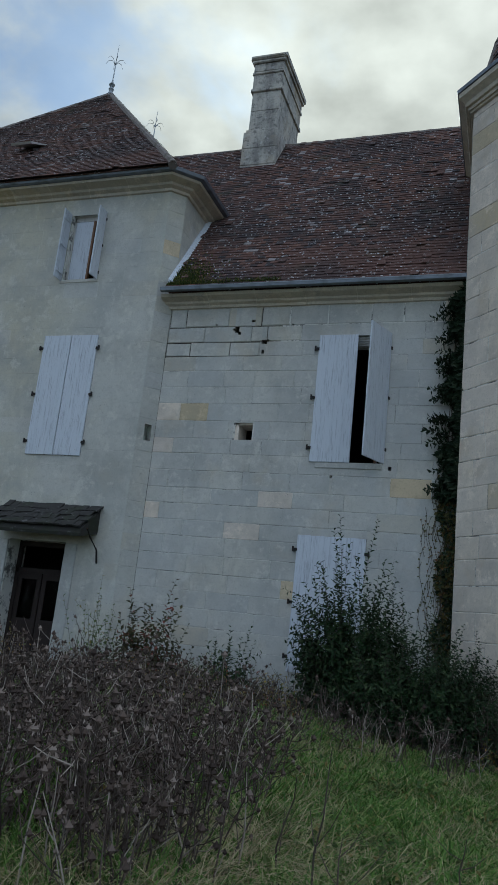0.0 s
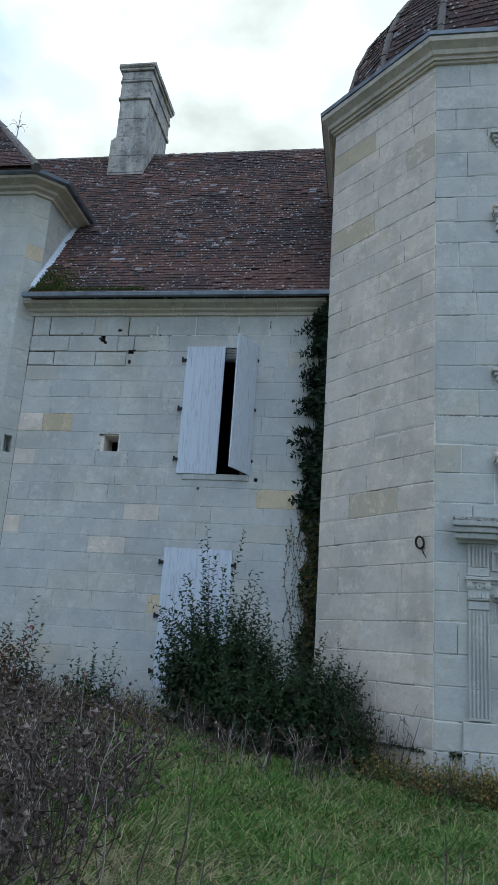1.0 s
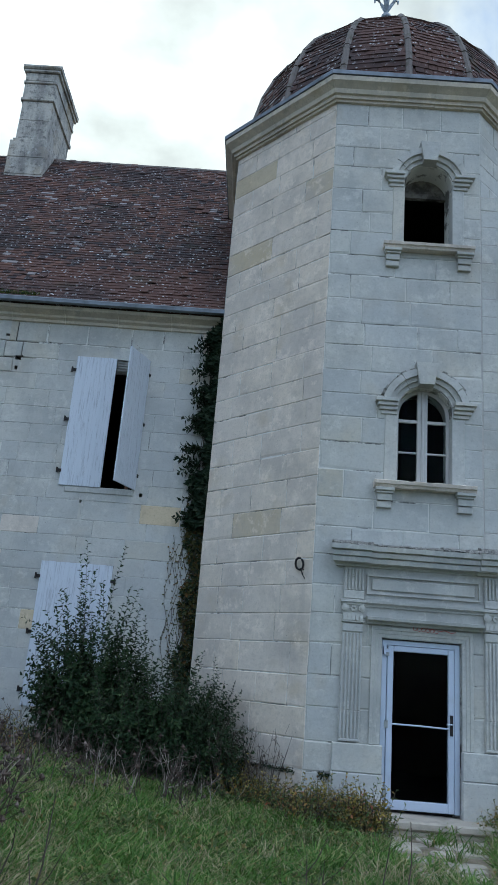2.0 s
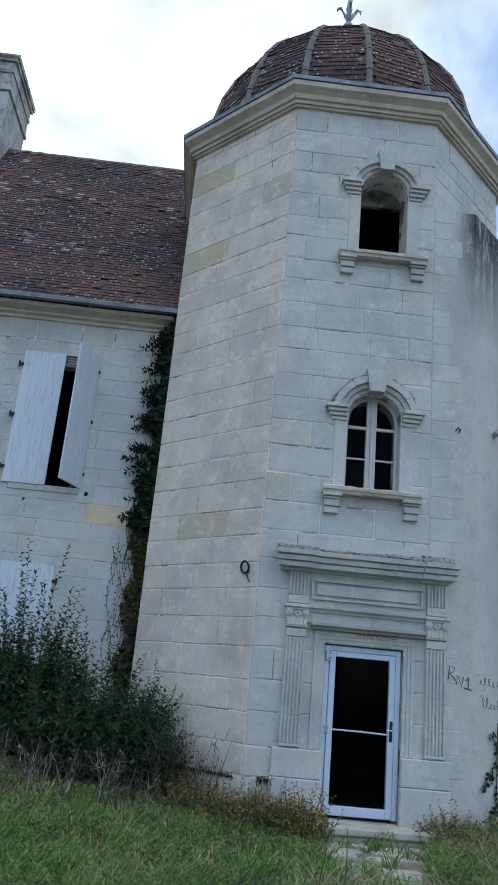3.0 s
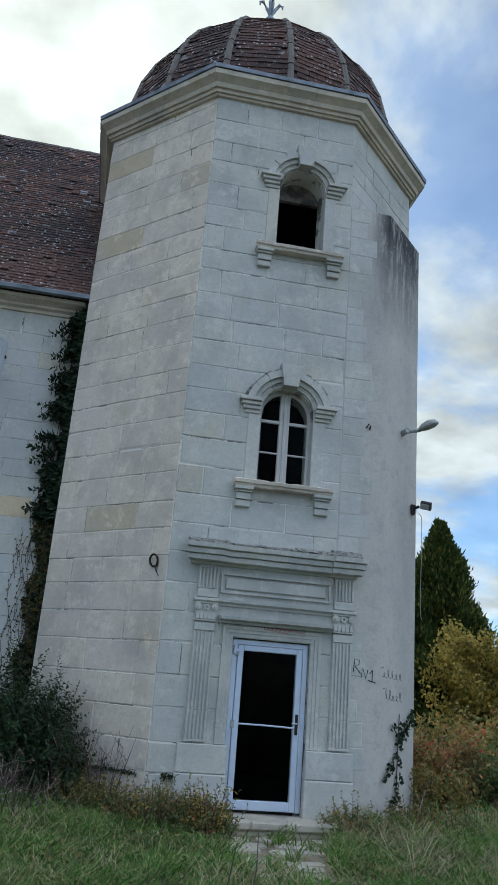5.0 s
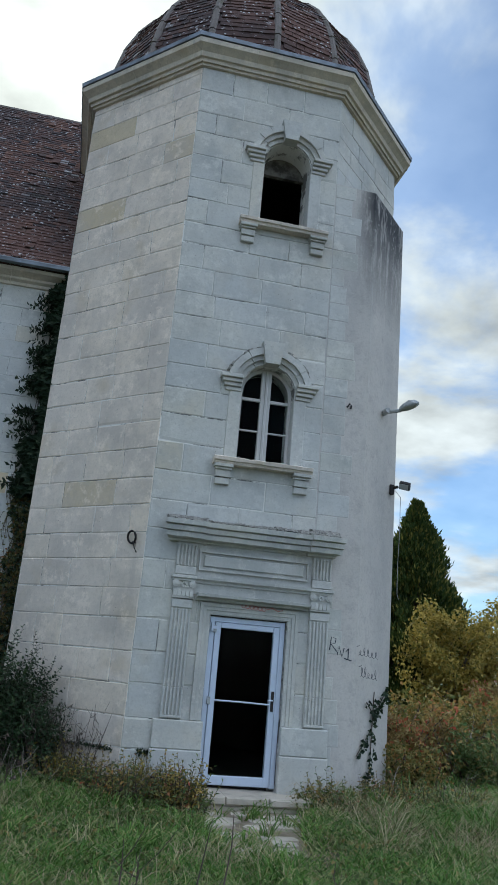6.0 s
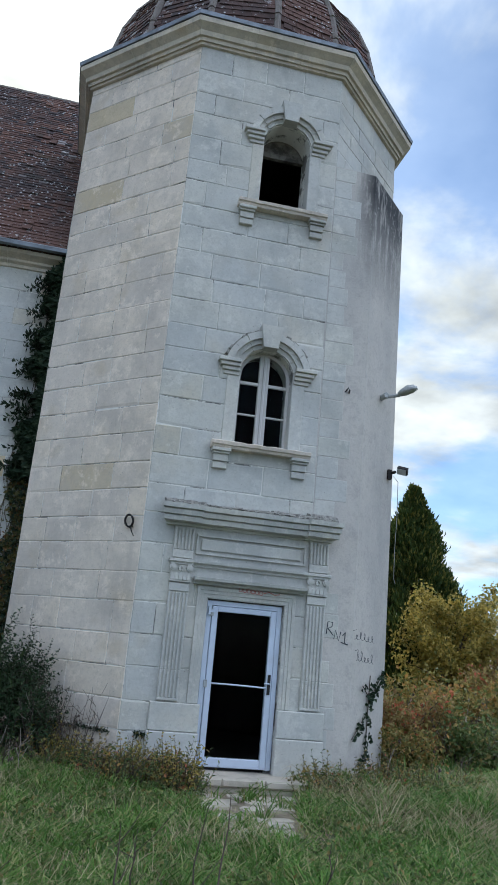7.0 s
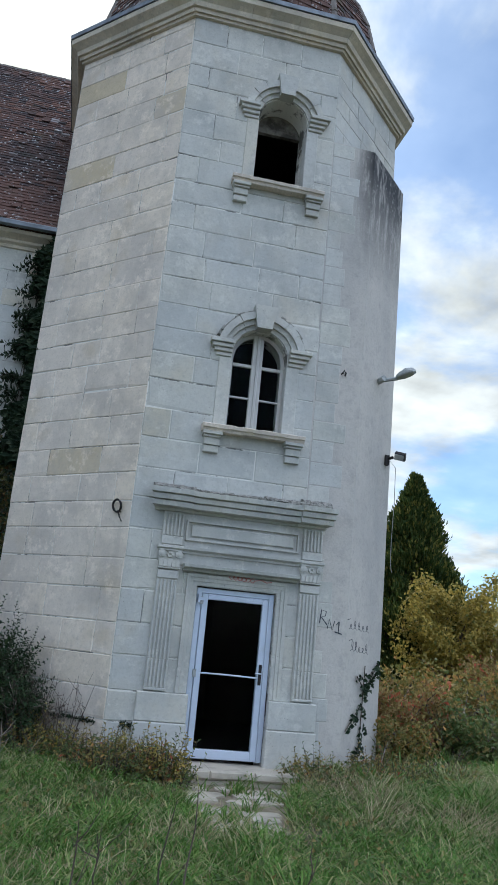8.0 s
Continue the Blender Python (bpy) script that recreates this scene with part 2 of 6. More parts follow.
RIDGE = m.done()

m = Mat("dull zinc", (0.23, 0.25, 0.28), 0.5, 0.7)
m.layer(m.ramp(m.noise(3, 5), 0.4, 0.7, 0.0, 0.7), (0.12, 0.13, 0.14)).rough(m.noise(6, 4), 0.4, 0.7)
ZINC = m.done()

m = Mat("weathered white paint", (0.62, 0.65, 0.70), 0.65)
m.layer(m.ramp(m.noise(3.0, 6, 0.7, (14, 14, 0.8)), 0.52, 0.66, 0.0, 0.75), (0.32, 0.33, 0.37))
m.layer(m.ramp(m.noise(22, 5, 0.7, (3, 3, 0.5), 5.0), 0.64, 0.72, 0.0, 0.7), (0.24, 0.21, 0.18))
m.bump(m.noise(14, 5, 0.6, (10, 10, 0.6)), 0.3, 0.004)
PAINT = m.done()

m = Mat("pale grey-blue aluminium", (0.55, 0.60, 0.70), 0.4, 0.15)
m.layer(m.ramp(m.noise(4, 5), 0.5, 0.75, 0.0, 0.4), (0.40, 0.43, 0.48)).rough(m.noise(10, 3), 0.3, 0.55)
ALU = m.done()

m = Mat("grey painted wood", (0.52, 0.50, 0.47), 0.6)
m.layer(m.ramp(m.noise(5, 5, 0.6, (4, 4, 0.6)), 0.5, 0.75, 0.0, 0.5), (0.33, 0.30, 0.26))
SASH = m.done()

m = Mat("stained oak", (0.20, 0.10, 0.05), 0.6)
m.layer(m.ramp(m.noise(6, 5, 0.6, (8, 8, 0.6)), 0.45, 0.7, 0.0, 0.7), (0.09, 0.045, 0.025))
WOOD = m.done()

m = Mat("black wrought iron", (0.03, 0.028, 0.027), 0.6, 0.6)
m.layer(m.ramp(m.noise(25, 4), 0.55, 0.7, 0.0, 0.6), (0.10, 0.045, 0.02))
IRON = m.done()

m = Mat("grey lamp metal", (0.38, 0.39, 0.38), 0.55, 0.3)
m.layer(m.ramp(m.noise(14, 5), 0.5, 0.7, 0.0, 0.6), (0.10, 0.10, 0.095))
LAMP = m.done()

m = Mat("lead finial", (0.30, 0.33, 0.36), 0.5, 0.6)
m.layer(m.ramp(m.noise(12, 4), 0.45, 0.65, 0.0, 0.6), (0.14, 0.15, 0.16))
LEAD = m.done()

# near-black plaster: the rooms' lack of light is put into the colour
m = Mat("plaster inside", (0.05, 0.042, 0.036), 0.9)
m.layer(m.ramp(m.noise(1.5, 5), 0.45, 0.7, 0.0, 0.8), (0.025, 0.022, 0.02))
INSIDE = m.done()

m = Mat("cable sheath", (0.30, 0.29, 0.27), 0.6)
m.layer(m.ramp(m.noise(9, 3), 0.4, 0.7, 0.0, 0.5), (0.16, 0.15, 0.14))
CABLE = m.done()

m = Mat("window glass", (0.9, 0.95, 0.95), 0.05)
m.b.inputs["Transmission Weight"].default_value = 1.0
m.b.inputs["IOR"].default_value = 1.08
GLASS = m.done()

m = Mat("black spray paint", (0.03, 0.035, 0.05), 0.7)
m.layer(m.ramp(m.noise(30, 4), 0.55, 0.75, 0.0, 0.7), (0.25, 0.24, 0.23))
SPRAY = m.done()
m = Mat("red spray paint", (0.38, 0.09, 0.07), 0.7)
m.layer(m.ramp(m.noise(30, 4), 0.50, 0.75, 0.0, 0.7), (0.42, 0.33, 0.29))
SPRAY_RED = m.done()

m = Mat("earth and thatch", (0.095, 0.075, 0.045), 0.97)
m.layer(m.ramp(m.noise(1.3, 6), 0.42, 0.62, 0.0, 0.85), (0.045, 0.060, 0.020))
m.layer(m.ramp(m.noise(9, 6), 0.50, 0.72, 0.0, 0.7), (0.15, 0.125, 0.075))
m.bump(m.noise(6, 6), 0.8, 0.06).bump(m.noise(40, 5), 0.6, 0.02)
EARTH = m.done()

m = Mat("trodden earth", (0.26, 0.21, 0.145), 0.97)
m.layer(m.ramp(m.noise(4, 6, 0.7), 0.42, 0.62, 0.0, 0.8), (0.12, 0.10, 0.06))
m.layer(m.ramp(m.noise(25, 5, 0.7), 0.55, 0.68, 0.0, 0.7), (0.38, 0.34, 0.26)).bump(m.noise(18, 6), 0.8, 0.02)
TRODDEN = m.done()

m = Mat("worn paving stone", (0.50, 0.44, 0.35), 0.92)
m.layer(m.ramp(m.noise(3, 6), 0.48, 0.70, 0.0, 0.7), (0.20, 0.185, 0.15))
m.layer(m.ramp(m.random, 0.0, 1.0, 0.0, 0.3), (0.50, 0.46, 0.39)).bump(m.noise(14, 6), 0.6, 0.02)
PAVING = m.done()


def leaf_material(name, a, b, c, rough=0.5, through_light=0.3):
    """Leaves and blades: three tints by leaf, and some light passing through."""
    m = Mat(name, a, rough)
    m.layer(m.ramp(m.island, 0.0, 0.55, 0.0, 1.0), b)
    m.layer(m.ramp(m.island, 0.78, 0.92, 0.0, 0.9), c)
    m.layer(m.ramp(m.noise(2.2, 4), 0.45, 0.70, 0.0, 0.45), (a[0] * 0.6, a[1] * 0.6, a[2] * 0.6))
    m.b.inputs["Specular IOR Level"].default_value = 0.15
    m.bump(m.noise(60, 3), 0.3, 0.003)
    m.done()
    if through_light:
        tr = m.t.nodes.new("ShaderNodeBsdfTranslucent")
        mix = m.t.nodes.new("ShaderNodeMixShader")
        mix.inputs[0].default_value = through_light
        m.t.links.new(m.color, tr.inputs["Color"])
        m.t.links.new(m.b.outputs[0], mix.inputs[1])
        m.t.links.new(tr.outputs[0], mix.inputs[2])
        m.t.links.new(mix.outputs[0], m.t.nodes["Material Output"].inputs["Surface"])
    return m.m


PRIVET = leaf_material("dark privet leaves", (0.016, 0.034, 0.013), (0.034, 0.060, 0.022), (0.085, 0.115, 0.048), through_light=0.12)
IVY = leaf_material("ivy leaves", (0.012, 0.024, 0.012), (0.026, 0.044, 0.022), (0.075, 0.095, 0.055), through_light=0.1)
IVY_DRY = leaf_material("fading creeper leaves", (0.085, 0.095, 0.035), (0.14, 0.12, 0.045), (0.20, 0.10, 0.04))
GRASS = leaf_material("rank autumn grass", (0.064, 0.140, 0.027), (0.170, 0.285, 0.058), (0.44, 0.41, 0.18), rough=0.6, through_light=0.25)
STRAW = leaf_material("dry straw", (0.38, 0.31, 0.17), (0.58, 0.50, 0.31), (0.22, 0.17, 0.10), rough=0.8)
WEED = leaf_material("dead weed stems", (0.045, 0.035, 0.029), (0.135, 0.103, 0.085), (0.50, 0.43, 0.36), rough=0.85, through_light=0)
BURR = leaf_material("dry seed heads", (0.050, 0.036, 0.030), (0.12, 0.088, 0.070), (0.30, 0.24, 0.20), rough=0.9, through_light=0)
GOLD = leaf_material("yellowing leaves", (0.27, 0.23, 0.055), (0.50, 0.38, 0.09), (0.16, 0.18, 0.055), through_light=0.35)
RUST = leaf_material("russet leaves", (0.23, 0.14, 0.06), (0.32, 0.25, 0.09), (0.48, 0.11, 0.07), through_light=0.4)
SAPLING = leaf_material("dull red-green leaves", (0.055, 0.060, 0.030), (0.095, 0.085, 0.040), (0.24, 0.07, 0.055), through_light=0.2)
BRAMBLE = leaf_material("bramble leaves", (0.10, 0.13, 0.040), (0.34, 0.27, 0.085), (0.50, 0.27, 0.09), through_light=0.4)
CONIFER = leaf_material("cypress sprays", (0.032, 0.058, 0.017), (0.080, 0.108, 0.028), (0.26, 0.23, 0.055))
HERB = leaf_material("wild herb leaves", (0.085, 0.14, 0.045), (0.17, 0.20, 0.07), (0.34, 0.25, 0.09), through_light=0.35)
m = Mat("bark", (0.085, 0.068, 0.050), 0.9)
m.layer(m.ramp(m.noise(14, 5, 0.6, (3, 3, 0.6)), 0.45, 0.65, 0.0, 0.7), (0.04, 0.032, 0.025)).bump(m.noise(30, 5), 0.8, 0.01)
BARK = m.done()

# ---------------------------------------------------------------- building helpers
YM, YP = 13.40, 13.14                 # front planes of the wing and of the corner pavilion
X_IN, X_PAV = -6.75, -7.01            # inner corner, and the pavilion's chamfered corner
TC, TR = Vector((2.202, 14.203)), 3.012   # the octagonal tower: centre, and inner radius of its faces
HALF = TR * math.tan(math.pi / 8)
TAN8 = math.tan(math.pi / 8)


def frame_of(ox, oy, angle):
    """A wall's own axes: u along it, v into it (negative stands proud), z up."""
    c, s = math.cos(angle), math.sin(angle)
    return Matrix(((c, -s, 0, ox), (s, c, 0, oy), (0, 0, 1, 0), (0, 0, 0, 1)))


def tower_frame(k):
    """Face k of the tower: 0 the face with the door, -1 to its left, 1 to its right, and so on."""
    b = k * math.pi / 4
    return frame_of(TC.x + math.sin(b) * TR, TC.y - math.cos(b) * TR, b)


F_MAIN = frame_of(0, YM, 0)
F_PAV = frame_of(0, YP, 0)
F_CHAMFER = frame_of(X_PAV, YP, math.pi / 4)
F_RETURN = frame_of(X_IN, YM, math.pi / 2)
FA, FB, FZ, FC = tower_frame(-1), tower_frame(0), tower_frame(-2), tower_frame(1)
WORLD = Matrix.Identity(4)


class Build:
    """Collects vertices and faces of one mesh."""

    def __init__(self, f=WORLD):
        self.v, self.f, self.m = [], [], f

    def add(self, verts, faces):
        n = len(self.v)
        self.v += [self.m @ Vector(p) for p in verts]
        self.f += [tuple(n + i for i in q) for q in faces]
        return self

    def box(self, u0, u1, v0, v1, z0, z1):
        return self.add([(u0, v0, z0), (u1, v0, z0), (u1, v1, z0), (u0, v1, z0), (u0, v0, z1), (u1, v0, z1), (u1, v1, z1), (u0, v1, z1)],
                        [(0, 3, 2, 1), (4, 5, 6, 7), (0, 1, 5, 4), (1, 2, 6, 5), (2, 3, 7, 6), (3, 0, 4, 7)])

    def slab(self, u0, u1, v0, v1, z0, z1, c=0.01):
        """A box whose front edges are chamfered by c."""
        p = [(u0, v1, z0), (u1, v1, z0), (u1, v1, z1), (u0, v1, z1), (u0, v0 + c, z0), (u1, v0 + c, z0), (u1, v0 + c, z1), (u0, v0 + c, z1),
             (u0 + c, v0, z0 + c), (u1 - c, v0, z0 + c), (u1 - c, v0, z1 - c), (u0 + c, v0, z1 - c)]
        return self.add(p, [(0, 3, 2, 1), (0, 1, 5, 4), (1, 2, 6, 5), (2, 3, 7, 6), (3, 0, 4, 7), (4, 5, 9, 8), (5, 6, 10, 9), (6, 7, 11, 10), (7, 4, 8, 11), (8, 9, 10, 11)])

    def prism(self, poly, z0, z1):
        """An upright prism over a plan."""
        n = len(poly)
        z0 = z0 if isinstance(z0, (list, tuple)) else [z0] * n
        z1 = z1 if isinstance(z1, (list, tuple)) else [z1] * n
        v = [(p[0], p[1], a) for p, a in zip(poly, z0)] + [(p[0], p[1], a) for p, a in zip(poly, z1)]
        return self.add(v, [tuple(range(n))[::-1], tuple(range(n, 2 * n))] + [(i, (i + 1) % n, n + (i + 1) % n, n + i) for i in range(n)])

    def run(self, profile, u0, u1, k0=0.0, k1=0.0):
        """A moulding: a profile of (v, z) along u; k0 and k1 mitre its ends."""
        n = len(profile)
        v = [(u0 + k0 * a, a, b) for a, b in profile] + [(u1 + k1 * a, a, b) for a, b in profile]
        return self.add(v, [tuple(range(n)), tuple(range(n, 2 * n))[::-1]] + [(i, n + i, n + (i + 1) % n, (i + 1) % n) for i in range(n)])

    def worn(self, profile, u0, u1, amp=0.01, seed=0.0, step=0.03, k0=0.0, k1=0.0):
        """A moulding like run(), with its front edges crumbled by up to amp."""
        m, n = max(2, int((u1 - u0) / step)), len(profile)
        v = []
        for i in range(m + 1):
            s = i / m
            for q, (a, c) in enumerate(profile):
                u = u0 + (u1 - u0) * s + (k0 * (1 - s) + k1 * s) * a
                e = amp * (noise.noise((u * 7.0, q * 1.3, seed)) + 0.7 * noise.noise((u * 23.0, q * 2.1, seed + 5.0))) if a < 0.005 else 0.0
                v.append((u, a + abs(e) * 0.8, c + e * 0.6))
        f = [tuple(range(n)), tuple(range(m * n, m * n + n))[::-1]]
        f += [(i * n + q, (i + 1) * n + q, (i + 1) * n + (q + 1) % n, i * n + (q + 1) % n) for i in range(m) for q in range(n)]
        return self.add(v, f)

    def plate(self, outline, v0, v1):
        """An upright plate: an outline of (u, z), from depth v0 to v1."""
        n = len(outline)
        v = [(a, v0, b) for a, b in outline] + [(a, v1, b) for a, b in outline]
        return self.add(v, [tuple(range(n)), tuple(range(n, 2 * n))[::-1]] + [(i, n + i, n + (i + 1) % n, (i + 1) % n) for i in range(n)])

    def arch_band(self, uc, zs, r0, r1, v0, v1, a0=0.0, a1=math.pi, n=20):
        """A curved band between two radii."""
        p = []
        for i in range(n + 1):
            a = a0 + (a1 - a0) * i / n
            c, s = math.cos(a), math.sin(a)
            p += [(uc + r0 * c, v0, zs + r0 * s), (uc + r1 * c, v0, zs + r1 * s), (uc + r1 * c, v1, zs + r1 * s), (uc + r0 * c, v1, zs + r0 * s)]
        f = [(0, 1, 2, 3), (4 * n + 3, 4 * n + 2, 4 * n + 1, 4 * n)]
        for i in range(n):
            for j in range(4):
                f.append((4 * i + j, 4 * i + 4 + j, 4 * i + 4 + (j + 1) % 4, 4 * i + (j + 1) % 4))
        return self.add(p, f)

    def spandrel(self, uc, zs, r, z1, v0, v1, n=20):
        """The wall over a round arch, up to z1."""
        p, f = [], []
        for i in range(n + 1):
            a = math.pi * i / n
            u = uc + r * math.cos(a)
            p += [(u, v0, zs + r * math.sin(a)), (u, v0, z1), (u, v1, z1), (u, v1, zs + r * math.sin(a))]
        for i in range(n):
            for j in range(4):
                f.append((4 * i + j, 4 * i + 4 + j, 4 * i + 4 + (j + 1) % 4, 4 * i + (j + 1) % 4))
        return self.add(p, f)

    def tube(self, points, radius, sides=6):
        """A round bar along points; radius a number or one for each point."""
        pts = [Vector(p) for p in points]
        rr = radius if isinstance(radius, (list, tuple)) else [radius] * len(pts)
        v, f = [], []
        for i, p in enumerate(pts):
            d = (pts[min(i + 1, len(pts) - 1)] - pts[max(i - 1, 0)]).normalized()
            a = d.orthogonal().normalized()
            b = d.cross(a)
            for j in range(sides):
                w = 2 * math.pi * j / sides
                v.append(p + (a * math.cos(w) + b * math.sin(w)) * rr[i])
        for i in range(len(pts) - 1):
            for j in range(sides):
                f.append((i * sides + j, i * sides + (j + 1) % sides, (i + 1) * sides + (j + 1) % sides, (i + 1) * sides + j))
        f.append(tuple(range(sides))[::-1])
        f.append(tuple((len(pts) - 1) * sides + j for j in range(sides)))
        return self.add(v, f)

    def lathe(self, profile, cx, cy, sides=12):
        """A turned body: (radius, z) pairs round a vertical axis."""
        n = len(profile)
        v = [(cx + r * math.cos(2 * math.pi * j / sides), cy + r * math.sin(2 * math.pi * j / sides), z) for j in range(sides) for r, z in profile]
        f = [(j * n + i, ((j + 1) % sides) * n + i, ((j + 1) % sides) * n + i + 1, j * n + i + 1) for j in range(sides) for i in range(n - 1)]
        return self.add(v, f)


def mesh_of(name, b, material, tidy=True, smooth=False):
    me = bpy.data.meshes.new(name)
    me.from_pydata([tuple(p) for p in b.v], [], b.f)
    if tidy:
        bm = bmesh.new()
        bm.from_mesh(me)
        bmesh.ops.recalc_face_normals(bm, faces=bm.faces)
        bm.to_mesh(me)
        bm.free()
    if smooth:
        me.polygons.foreach_set("use_smooth", [True] * len(me.polygons))
    me.materials.append(material)
    me.update()
    return me


def part(name, b, material, parent=None, label="", tidy=True, smooth=False):
    """One mesh object, under a thing or under a part."""
    ob = new(name, mesh_of(name, b, material, tidy, smooth))
    ob.parent = parent
    if label:
        tagged(ob, label)
    return ob


def thing(name, label, category, group="", kind="", b=None, material=None, smooth=False):
    ob = part(name, b, material, smooth=smooth) if b else new(name)
    return tagged(ob, label, category, group, kind)


def punched(b, u0, u1, v0, v1, z0, z1, holes):
    """A wall from boxes, with rectangular holes (u0, u1, z0, z1) left through it."""
    zs = sorted({z0, z1, *(h[2] for h in holes), *(h[3] for h in holes)})
    zs = [z for z in zs if z0 <= z <= z1]
    for za, zb in zip(zs, zs[1:]):
        cuts = sorted((h[0], h[1]) for h in holes if h[2] < zb - 1e-4 and h[3] > za + 1e-4)
        u = u0
        for a, c in cuts:
            if a > u:
                b.box(u, a, v0, v1, za, zb)
            u = max(u, c)
        if u < u1:
            b.box(u, u1, v0, v1, za, zb)
    return b


def ashlar(parent, f, u0, u1, z0, z1, holes, seed, course=(0.30, 0.36), length=(0.55, 1.05), eroded=None, materials=(), joint=0.005, edge=(0.004, 0.009)):
    """Courses of dressed blocks, each an object, on a wall; joints stay open between them."""
    rng = random.Random(seed)
    z, row = z0, 0
    heights = []
    while z < z1 - 0.05:
        h = rng.uniform(*course)
        if z1 - z - h < 0.2:
            h = z1 - z
        heights.append((z, h))
        z += h
    for z, h in heights:
        u = u0
        first = True
        spans = []
        while u < u1 - 0.01:
            w = rng.uniform(*length)
            if first and row % 2:
                w *= 0.55
            first = False
            if u1 - u - w < 0.25:
                w = u1 - u
            spans.append((u, u + w))
            u += w
        row += 1
        for a, c in spans:
            pieces = [(a, c, z, z + h, 1, 1, 1, 1)]            # the last four: which sides are true joints
            for q in holes:
                nxt = []
                for p in pieces:
                    if q[0] >= p[1] or q[1] <= p[0] or q[2] >= p[3] or q[3] <= p[2]:
                        nxt.append(p)
                        continue
                    if q[0] > p[0]:
                        nxt.append((p[0], q[0], p[2], p[3], p[4], 0, p[6], p[7]))
                    if q[1] < p[1]:
                        nxt.append((q[1], p[1], p[2], p[3], 0, p[5], p[6], p[7]))
                    m0, m1 = max(p[0], q[0]), min(p[1], q[1])
                    if q[2] > p[2]:
                        nxt.append((m0, m1, p[2], q[2], 0, 0, p[6], 0))
                    if q[3] < p[3]:
                        nxt.append((m0, m1, q[3], p[3], 0, 0, 0, p[7]))
                pieces = nxt
            out = rng.uniform(-0.45, 0.35) * edge[1]
            mat = rng.choices([q[0] for q in materials], [q[1] for q in materials])[0]
            worn = eroded and eroded(0.5 * (a + c), z)
            j, jz = (rng.uniform(0.003, 0.016), rng.uniform(0.004, 0.018)) if worn else (joint * rng.uniform(0.3, 1.5), joint * rng.uniform(0.3, 1.5))
            for p in pieces:
                if p[1] - p[0] < 0.02 or p[3] - p[2] < 0.02:
                    continue
                g = rng.uniform(*edge) if not worn else rng.uniform(0.006, 0.014)
                gl, gr, gb, gt = (g * e for e in p[4:])
                a0, a1, c0, c1 = p[0] + j * p[4], p[1] - j * p[5], p[2] + jz * p[6], p[3] - jz * p[7]
                k = [rng.uniform(0.0, edge[1]) if rng.random() < 0.84 else rng.uniform(1.0, 6.0) * edge[1] for _ in range(8)]
                kl, kr, kb, kt = p[4:]
                sh = [rng.gauss(0, 0.4 * edge[1]) if sum(p[4:]) == 4 else 0.0 for _ in range(4)]
                vv = [(a0, 0.03, c0 + sh[0]), (a1, 0.03, c0 + sh[1]), (a1, 0.03, c1 + sh[2]), (a0, 0.03, c1 + sh[3]),
                      (a0, out + g, c0 + sh[0]), (a1, out + g, c0 + sh[1]), (a1, out + g, c1 + sh[2]), (a0, out + g, c1 + sh[3]),
                      (a0 + gl + k[0] * kl, out, c0 + gb + k[1] * kb), (a1 - gr - k[2] * kr, out, c0 + gb + k[3] * kb), (a1 - gr - k[4] * kr, out, c1 - gt - k[5] * kt), (a0 + gl + k[6] * kl, out, c1 - gt - k[7] * kt)]
                ff = [(0, 1, 5, 4), (1, 2, 6, 5), (2, 3, 7, 6), (3, 0, 4, 7), (4, 5, 9, 8), (5, 6, 10, 9), (6, 7, 11, 10), (7, 4, 8, 11), (8, 9, 10, 11)]
                part("stone_block", Build(f).add(vv, ff), mat, parent, tidy=False)


TILE_V = [(-0.5, 0, 0), (0.5, 0, 0), (0.5, 1, 0), (-0.5, 1, 0), (-0.5, 0, 1), (0.5, 0, 1), (0.5, 1, 1), (-0.5, 1, 1)]
TILE_F = [(0, 3, 2, 1), (4, 5, 6, 7), (0, 1, 5, 4), (1, 2, 6, 5), (2, 3, 7, 6), (3, 0, 4, 7)]
TILE_MESH = mesh_of("tile", Build().add(TILE_V, TILE_F), TILE, tidy=False)


